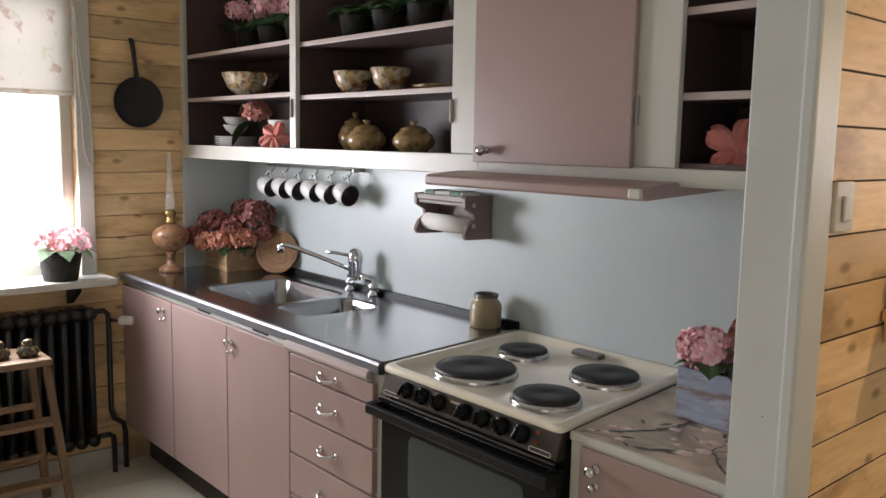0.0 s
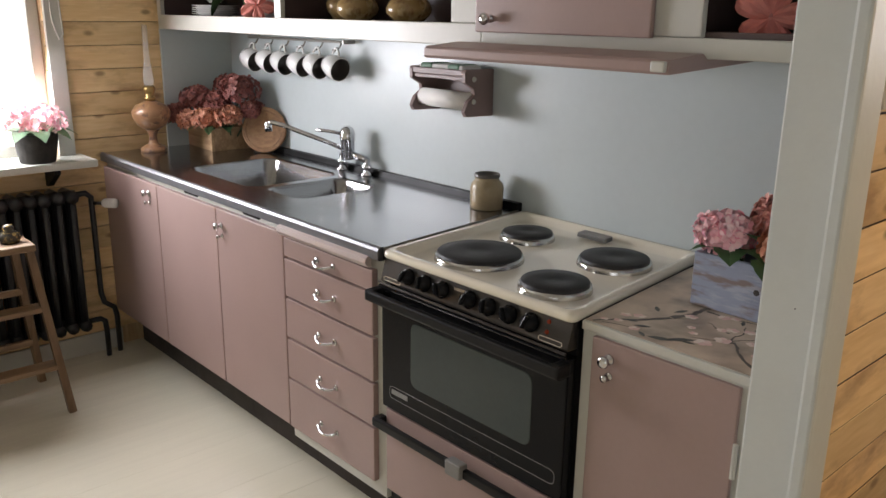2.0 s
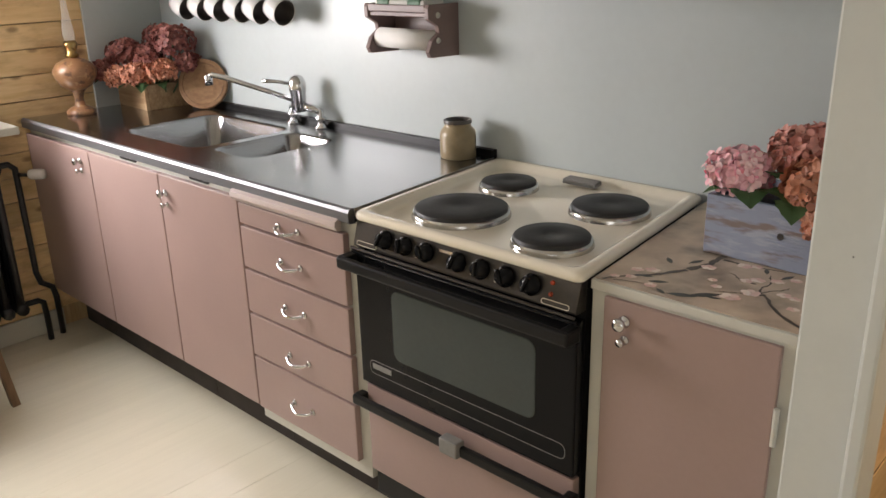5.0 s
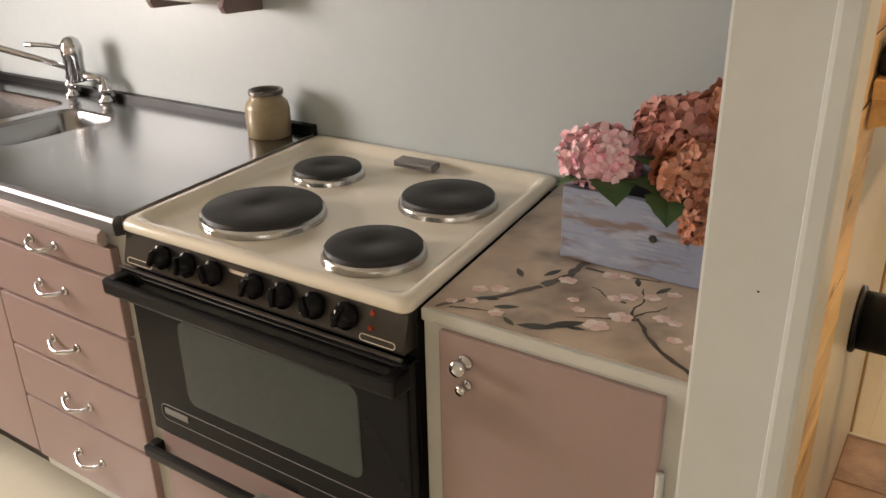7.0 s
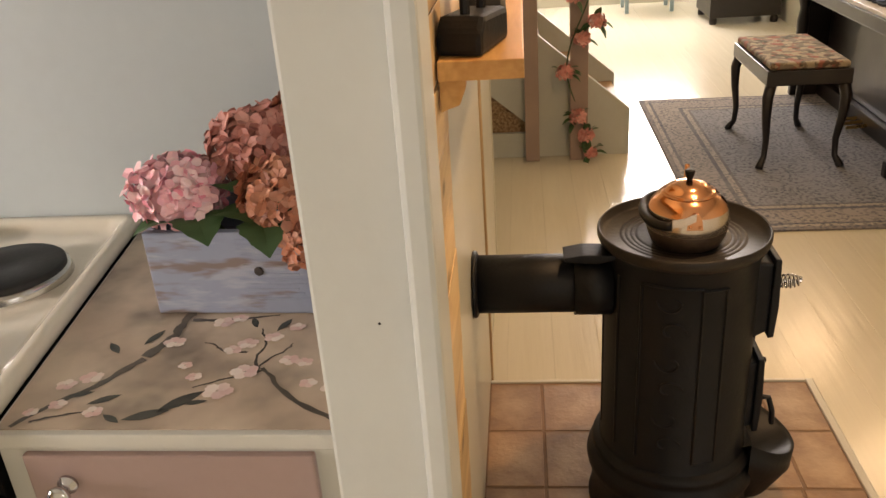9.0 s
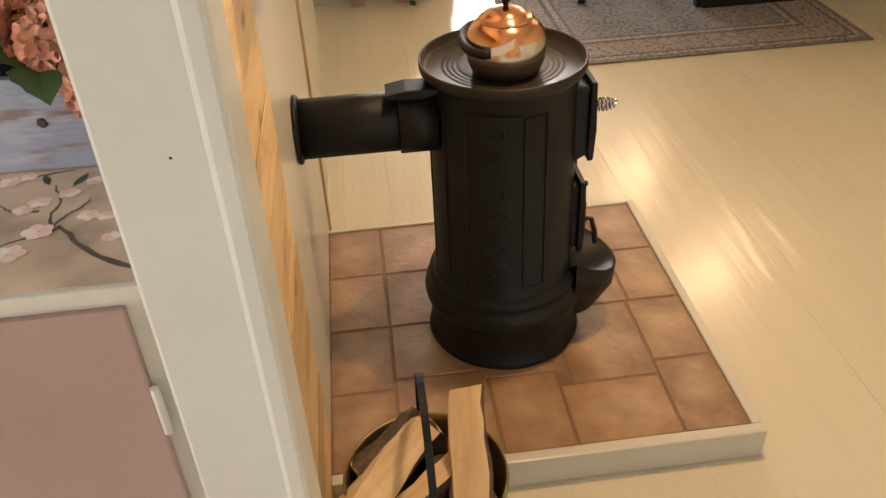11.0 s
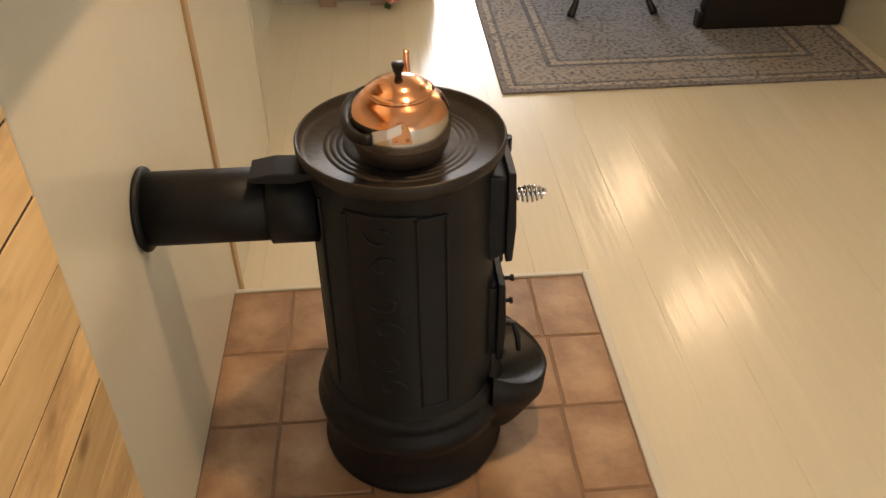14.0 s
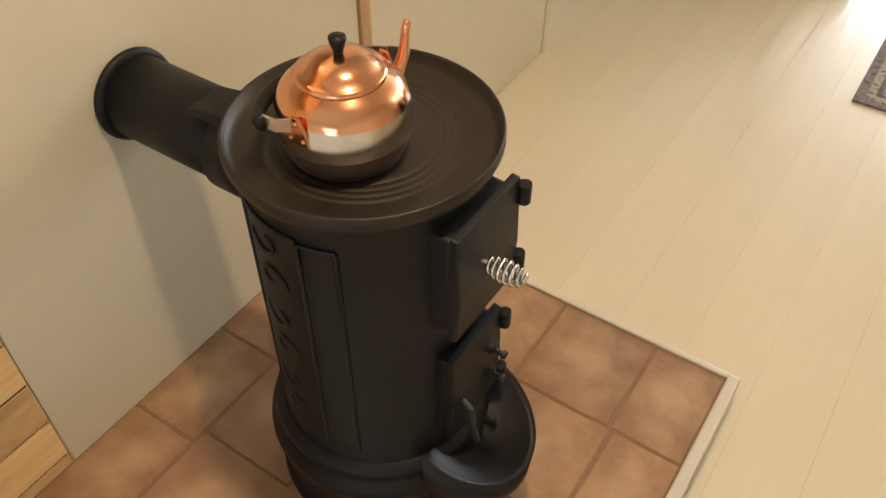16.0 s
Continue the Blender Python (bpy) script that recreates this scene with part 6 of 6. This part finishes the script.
for i, p in enumerate(hp_):
    a = math.pi * i / 20
    nn = Vector((0, math.cos(a), math.sin(a)))
    c = Vector(p)
    rings.append([hs.verts.new(c + Vector((sx * 0.006, 0, 0)) + nn * (sn * 0.0022)) for sx, sn in ((-1, -1), (1, -1), (1, 1), (-1, 1))])
for a, b in zip(rings, rings[1:]):
    for k in range(4):
        hs.faces.new((a[k], a[(k + 1) % 4], b[(k + 1) % 4], b[k]))
bmesh.ops.recalc_face_normals(hs, faces=hs.faces[:])
part("bail_handle", hs, M_IRON, bucket, "flat black iron handle")
M_SPLIT = wood("fresh_split_birch", (0.80, 0.64, 0.42), (0.62, 0.43, 0.24), 0, 0.65, False, 0.12)
M_BARK = material("rough_birch_bark", (0.13, 0.085, 0.06), 0.9, vary=0.35, scale=22, fine=120, bump=0.4, dark=(0.035, 0.025, 0.02))


def log(at, target, length, r, seed, spin=0):
    """A split log: bark on its round back, pale wood on its flat faces."""
    rng = random.Random(seed)
    bm = bmesh.new()
    n = 9
    rings = []
    for s in range(8):
        u = s / 7
        ring = []
        wob = 0.10 * math.sin(u * 4 + seed)
        for i in range(n):
            a = radians(-65 + 130 * i / (n - 1))
            rr = r * (1 + rng.uniform(-0.06, 0.06) + wob)
            ring.append(bm.verts.new((length * (u - 0.5) + (rng.uniform(-0.006, 0.006) if s in (0, 7) else 0), rr * math.sin(a), rr * math.cos(a) - 0.35 * r)))
        ring.append(bm.verts.new((length * (u - 0.5), r * 0.12 * math.sin(u * 5 + seed), -0.52 * r + rng.uniform(-0.05, 0.05) * r)))
        rings.append(ring)
    for a, b in zip(rings, rings[1:]):
        for i in range(n + 1):
            j = (i + 1) % (n + 1)
            f = bm.faces.new((a[i], a[j], b[j], b[i]))
            f.material_index = 1 if i < n - 1 else 0
    bm.faces.new(rings[0][::-1])
    bm.faces.new(rings[-1])
    bmesh.ops.recalc_face_normals(bm, faces=bm.faces[:])
    t = thing("split_log", "split firewood log with rough dark bark", "log", group="firewood in the bucket")
    d = (Vector(target) - Vector(at)).normalized()
    q = d.to_track_quat("X", "Z").to_matrix().to_4x4()
    part("log_wood", bm, [M_SPLIT, M_BARK], t)
    t.matrix_world = Matrix.Translation((Vector(at) + Vector(target)) / 2) @ q @ pose(0, 0, 0, spin)
    return t


log((BX + 0.055, BY - 0.075, 0.30), (BX + 0.075, BY + 0.075, 0.375), 0.20, 0.054, 1, 130)
log((BX - 0.11, BY - 0.045, 0.300), (BX - 0.005, BY + 0.085, 0.310), 0.19, 0.050, 2, 165)
log((BX - 0.085, BY - 0.095, 0.285), (BX + 0.045, BY + 0.01, 0.290), 0.19, 0.048, 3, 125)
log((BX - 0.095, BY + 0.035, 0.275), (BX + 0.00, BY + 0.105, 0.285), 0.15, 0.045, 4, 20)
log((BX - 0.04, BY - 0.11, 0.250), (BX + 0.08, BY - 0.04, 0.255), 0.18, 0.05, 5, 10)
log((BX - 0.09, BY, 0.20), (BX + 0.09, BY + 0.02, 0.205), 0.2, 0.055, 6, 30)
log((BX + 0.02, BY - 0.09, 0.18), (BX + 0.03, BY + 0.09, 0.185), 0.2, 0.055, 7, 60)

# ---- shelf on the pine wall ----
shelf = thing("wall_shelf", "short thick pine shelf on the boarded wall", "shelf")
M_SHELF = wood("shelf_pine", (0.68, 0.42, 0.17), (0.50, 0.27, 0.09), 1, 0.45, True, 0.08)
part("shelf_board", box(XP + 0.004, 1.262, -0.228, 0.66, 1.172, 1.198, 0.002), M_SHELF, shelf)
part("bracket", prism([(0, 0), (0.035, 0), (0.035, -0.012), (0.026, -0.035), (0.010, -0.040), (0, -0.045)], -0.012, 0.012, pose(XP + 0.004, -0.205, 1.1718), 0.002), M_SHELF, shelf)
ironob = thing("flat_iron", "old black flat iron on the pine shelf", "iron", (1.195, -0.14, 1.1985), 75)
part("sole", prism([(-0.07, 0), (0.06, 0), (0.06, 0.045), (-0.05, 0.05), (-0.068, 0.03)], -0.032, 0.032, None, 0.008), M_IRON, ironob)
part("post", tube([(-0.035, 0, 0.045), (-0.035, 0, 0.085)], 0.007, 8), M_IRON, ironob)
part("post", tube([(0.035, 0, 0.045), (0.035, 0, 0.085)], 0.007, 8), M_IRON, ironob)
part("grip", tube([(-0.055, 0, 0.09), (0, 0, 0.096), (0.055, 0, 0.09)], 0.014, 10), M_SHELF, ironob, "turned wooden grip", True)
copy_thing(ironob, pose(1.20, 0.04, 1.1985, 0, 0, 95))

# ---- stairs with garland ----
stairs = thing("stairs", "pale painted stair foot with wooden treads", "stairs", kind="structure")
M_STAIR = material("pale_green_white_paint", (0.52, 0.53, 0.47), 0.4, vary=0.04)
M_TREAD = wood("stair_tread_wood", (0.42, 0.26, 0.13), (0.26, 0.15, 0.07), 1, 0.5, False, 0.1)
for yy in (2.862, 3.62):
    part("stringer", prism([(1.79, 0), (1.79, 0.24), (-0.3, 2.02), (-0.55, 2.02), (-0.55, 1.72), (1.33, 0.13), (1.08, 0.13), (1.08, 0)], yy, yy + 0.03, None, 0.003), M_STAIR, stairs)
for i in range(10):
    x0 = 1.56 - i * 0.215
    part("tread", box(x0 - 0.03, x0 + 0.215, 2.893, 3.619, 0.165 + i * 0.185, 0.195 + i * 0.185, 0.004), M_TREAD, stairs)
    part("riser", box(x0 + 0.18, x0 + 0.195, 2.893, 3.619, 0.01 + i * 0.185 if i == 0 else -0.02 + i * 0.185 + 0.03, 0.164 + i * 0.185, 0.001), M_STAIR, stairs)
M_POSTP = material("dusty_pink_post_paint", (0.36, 0.26, 0.21), 0.45, vary=0.05)
for x0, x1 in ((1.262, 1.333), (1.488, 1.576)):
    part("newel_post", box(x0, x1, 2.79, 2.86, 0.0, 2.3, 0.004), M_POSTP, stairs, "dusty pink square post")
part("handrail", tube([(1.62, 2.825, 1.05), (0.2, 2.825, 2.25)], 0.022, 8), M_POSTP, stairs)
basket = thing("wicker_basket", "low brown wicker basket under the stairs", "basket")
M_WICK = blotch("brown_wicker", (0.30, 0.19, 0.10), ((0.16, 0.09, 0.04), (0.42, 0.30, 0.17)), 60, 0.8, (0.45, 0.6))
bk = bmesh.new()
loft([(rrect(1.02, 1.40, 2.92, 3.25, 0.06, 5), 0.0), (rrect(1.0, 1.42, 2.90, 3.27, 0.07, 5), 0.15), (rrect(0.99, 1.43, 2.895, 3.275, 0.07, 5), 0.30), (rrect(1.0, 1.42, 2.905, 3.265, 0.07, 5), 0.305), (rrect(1.01, 1.41, 2.915, 3.255, 0.07, 5), 0.29), (rrect(1.03, 1.39, 2.93, 3.24, 0.06, 5), 0.02)], True, True, bk)
part("weave", bk, M_WICK, basket)
for i in range(8):
    part("withe", tube([(x, y, 0.02 + 0.036 * i) for x, y in rrect(1.015 - 0.003 * i, 1.405 + 0.003 * i, 2.915 - 0.002 * i, 3.255 + 0.002 * i, 0.06, 5)], 0.009, 6, closed=True), M_WICK, basket)
garland = thing("rose_garland", "artificial pink rose garland wound round the post", "garland")
vine = []
for i in range(60):
    u = i / 59
    a = u * 10
    vine.append((1.532 + 0.062 * math.cos(a), 2.825 - 0.05 + 0.03 * math.sin(a) - 0.01, 0.03 + 1.45 * u))
part("vine", tube(vine, 0.004, 5), M_STEM, garland)
rng = random.Random(31)
M_ROSE = petal_material("pink_rose_petals", (0.70, 0.30, 0.26), (0.76, 0.40, 0.34), (0.60, 0.20, 0.18))
for i, (x, z) in enumerate(((1.59, 0.03), (1.565, 0.12), (1.525, 0.215), (1.46, 0.44), (1.54, 0.60), (1.61, 0.68), (1.50, 0.80), (1.57, 0.92), (1.47, 1.0), (1.55, 1.12), (1.60, 1.25), (1.50, 1.38))):
    part("rose", head((x, 2.755, z + 0.02), 0.034 if i else 0.022, 90 + i, 0.020, 26, 0.9), M_ROSE, garland)
    for k in range(5):
        a = rng.uniform(0, 6.28)
        part("leaf", leaf((x + 0.02 * math.cos(a), 2.762, z + 0.02 + 0.02 * math.sin(a)), (math.cos(a), -0.35, math.sin(a)), 0.065, 0.04, 0.2), M_LEAF, garland)

# ---- rug, bench and piano ----
RX0, RX1, RY0, RY1 = 1.968, 3.44, 1.842, 3.835
rug = thing("rug", "faded grey-blue patterned rug with a border", "rug", ((RX0 + RX1) / 2, (RY0 + RY1) / 2, 0))
hx, hy = (RX1 - RX0) / 2, (RY1 - RY0) / 2
M_RUG = bpy.data.materials.new("faded_persian_weave")
M_RUG.use_nodes = True
n, l = M_RUG.node_tree.nodes, M_RUG.node_tree.links
rb = n["Principled BSDF"]
rb.inputs["Roughness"].default_value = 0.95
tc = n.new("ShaderNodeTexCoord")
sep = n.new("ShaderNodeSeparateXYZ")
l.new(tc.outputs["Object"], sep.inputs[0])


def rmath(op, a, b=None):
    nd = n.new("ShaderNodeMath")
    nd.operation = op
    for i, v in enumerate((a, b)):
        if v is None:
            continue
        if isinstance(v, (int, float)):
            nd.inputs[i].default_value = v
        else:
            l.new(v, nd.inputs[i])
    return nd.outputs[0]


edge = rmath("MINIMUM", rmath("SUBTRACT", hx, rmath("ABSOLUTE", sep.outputs[0])), rmath("SUBTRACT", hy, rmath("ABSOLUTE", sep.outputs[1])))
ramp = n.new("ShaderNodeValToRGB")
ramp.color_ramp.interpolation = "CONSTANT"
els = ramp.color_ramp.elements
els[0].position, els[0].color = 0.0, (0.20, 0.18, 0.18, 1)
els[1].position, els[1].color = 0.05, (0.36, 0.32, 0.28, 1)
for p, c in ((0.09, (0.14, 0.135, 0.15)), (0.12, (0.30, 0.27, 0.25)), (0.38, (0.13, 0.125, 0.14)), (0.42, (0.36, 0.32, 0.28)), (0.47, (0.15, 0.14, 0.15)), (0.50, (0.235, 0.235, 0.255))):
    e = els.new(p)
    e.color = (*c, 1)
l.new(rmath("MULTIPLY", edge, 1.9), ramp.inputs[0])
v2 = n.new("ShaderNodeTexVoronoi")
v2.inputs["Scale"].default_value, v2.inputs["Randomness"].default_value = 8, 0.8
v2.distance = "EUCLIDEAN"
l.new(tc.outputs["Object"], v2.inputs["Vector"])
v3 = n.new("ShaderNodeTexVoronoi")
v3.inputs["Scale"].default_value, v3.inputs["Randomness"].default_value = 46, 1.0
l.new(tc.outputs["Object"], v3.inputs["Vector"])
nz = n.new("ShaderNodeTexNoise")
nz.inputs["Scale"].default_value, nz.inputs["Detail"].default_value = 5, 6
l.new(tc.outputs["Object"], nz.inputs["Vector"])
mot = rmath("ADD", rmath("MULTIPLY", rmath("GREATER_THAN", rmath("SINE", rmath("MULTIPLY", v2.outputs[0], 38)), 0.45), 0.42), rmath("MULTIPLY", rmath("LESS_THAN", v3.outputs[0], 0.38), 0.75))
mx = n.new("ShaderNodeMix")
mx.data_type = "RGBA"
mx.inputs["B"].default_value = (0.05, 0.058, 0.085, 1)
l.new(ramp.outputs[0], mx.inputs["A"])
l.new(rmath("MULTIPLY", mot, rmath("MULTIPLY", nz.outputs[0], 1.35)), mx.inputs["Factor"])
mx2 = n.new("ShaderNodeMix")
mx2.data_type = "RGBA"
mx2.inputs["B"].default_value = (0.27, 0.26, 0.26, 1)
l.new(mx.outputs["Result"], mx2.inputs["A"])
fade = n.new("ShaderNodeMapRange")
fade.inputs["From Min"].default_value, fade.inputs["From Max"].default_value, fade.inputs["To Max"].default_value = 0.5, 0.75, 0.4
l.new(nz.outputs[0], fade.inputs[0])
l.new(fade.outputs[0], mx2.inputs["Factor"])
l.new(mx2.outputs["Result"], rb.inputs["Base Color"])
part("woven_carpet", box(-hx, hx, -hy, hy, 0.0005, 0.009, 0.003), M_RUG, rug)

bench = thing("piano_bench", "dark wooden bench with cabriole legs and floral seat", "bench")
SXA, SXB, SYA, SYB = 2.36, 2.735, 2.545, 3.20
M_SEAT = blotch("floral_tapestry", (0.20, 0.16, 0.11), ((0.30, 0.08, 0.05), (0.05, 0.05, 0.03), (0.40, 0.33, 0.22)), 16, 0.85, (0.52, 0.58))
part("apron", box(SXA, SXB, SYA, SYB, 0.405, 0.475, 0.006), M_DARKWOOD, bench)
cush = box(SXA + 0.012, SXB - 0.012, SYA + 0.012, SYB - 0.012, 0.475, 0.508, 0.014, 3)
part("seat", cush, M_SEAT, bench, "floral tapestry seat pad")
for x, y, dx, dy in ((SXA + 0.03, SYA + 0.03, -1, -1), (SXB - 0.03, SYA + 0.03, 1, -1), (SXA + 0.03, SYB - 0.03, -1, 1), (SXB - 0.03, SYB - 0.03, 1, 1)):
    pts = [(x, y, 0.42), (x + 0.016 * dx, y + 0.016 * dy, 0.35), (x + 0.012 * dx, y + 0.012 * dy, 0.25), (x, y, 0.14), (x + 0.004 * dx, y + 0.004 * dy, 0.06), (x + 0.022 * dx, y + 0.022 * dy, 0.026), (x + 0.028 * dx, y + 0.028 * dy, 0.0095)]
    part("leg", tube(pts, 0.021, 10, taper=[1.25, 1.2, 0.95, 0.72, 0.65, 0.85, 0.9]), M_DARKWOOD, bench, smooth=True)

piano = thing("upright_piano", "black upright piano standing on the rug", "piano")
part("case", box(3.06, 3.48, 2.36, 3.85, 0.10, 1.22, 0.008), M_DARKWOOD, piano)
part("plinth", box(3.02, 3.48, 2.36, 3.85, 0.0095, 0.10, 0.006), M_DARKWOOD, piano)
part("lower_panel", box(3.045, 3.06, 2.46, 3.75, 0.14, 0.58, 0.006), M_DARKWOOD, piano)
part("key_bed", box(2.86, 3.06, 2.36, 3.85, 0.60, 0.665, 0.006), M_DARKWOOD, piano)
part("fallboard", box(3.03, 3.06, 2.42, 3.79, 0.69, 0.86, 0.006), M_DARKWOOD, piano)
for y in (2.345, 3.85):
    part("end_panel", box(2.885, 3.478, y, y + 0.014, 0.0095, 0.735, 0.004), M_DARKWOOD, piano)
for y in (2.36, 3.81):
    part("cheek", box(2.86, 3.06, y, y + 0.04, 0.665, 0.74, 0.008), M_DARKWOOD, piano)
    part("toe_block", box(2.86, 3.02, y, y + 0.05, 0.0095, 0.085, 0.010), M_DARKWOOD, piano)
    part("front_leg", lathe([(0, 0.085), (0.026, 0.085), (0.03, 0.10), (0.022, 0.13), (0.030, 0.30), (0.034, 0.45), (0.024, 0.52), (0.034, 0.56), (0.034, 0.60), (0, 0.60)], 18, pose(2.90, y + 0.025, 0)), M_DARKWOOD, piano, smooth=True)
M_IVORY = material("ivory_keys", (0.70, 0.64, 0.52), 0.3, vary=0.04)
km = plank_mesh("white_key", 0.135, 0.0225, 0.02, 0.0015, M_IVORY)
for i in range(58):
    piece("white_key", km, piano, pose(2.875, 2.405 + i * 0.0238, 0.665))
kb_ = plank_mesh("black_key", 0.085, 0.011, 0.012, 0.002, M_BLACKGLOSS)
for i in range(57):
    if i % 7 not in (2, 6):
        piece("black_key", kb_, piano, pose(2.925, 2.405 + i * 0.0238 + 0.0175, 0.685))
for i, y in enumerate((3.03, 3.10, 3.17)):
    part("pedal", tube([(3.02, y, 0.05), (2.96, y, 0.045), (2.92, y, 0.042)], 0.010, 8), M_BRASS, piano, "brass pedal")

# ---- far end of the parlour ----
chest = thing("dark_chest", "dark wooden cabinet at the far end", "cabinet")
part("carcass", box(2.86, 3.45, 6.15, 6.75, 0.06, 0.80, 0.006), M_DARKWOOD, chest)
part("top", box(2.84, 3.47, 6.12, 6.77, 0.80, 0.83, 0.006), M_DARKWOOD, chest)
for x in (2.90, 3.41):
    for y in (6.20, 6.70):
        part("foot", lathe([(0, 0), (0.03, 0), (0.035, 0.03), (0.025, 0.06), (0, 0.06)], 12, pose(x, y, 0)), M_DARKWOOD, chest)
table = thing("blue_table", "pale blue painted table at the far end", "table")
M_BLUE = material("pale_blue_paint", (0.30, 0.42, 0.46), 0.45, vary=0.06)
part("tabletop", box(2.20, 2.72, 6.90, 7.35, 0.70, 0.73, 0.006), M_BLUE, table)
for x in (2.235, 2.655):
    for y in (6.93, 7.29):
        part("leg", box(x, x + 0.035, y, y + 0.035, 0, 0.70, 0.004), M_BLUE, table)
structure("door_trim", box(3.40, 3.499, 1.60, 1.675, 0, ZC, 0.006), M_CREAM, "white painted trim at the parlour opening", "trim")
structure("hall_corner_bead", box(XP - 0.03, XP - 0.002, 1.581, 1.602, 0, ZC, 0.004), M_WALLCREAM, "cream painted bead at the wall corner", "trim")
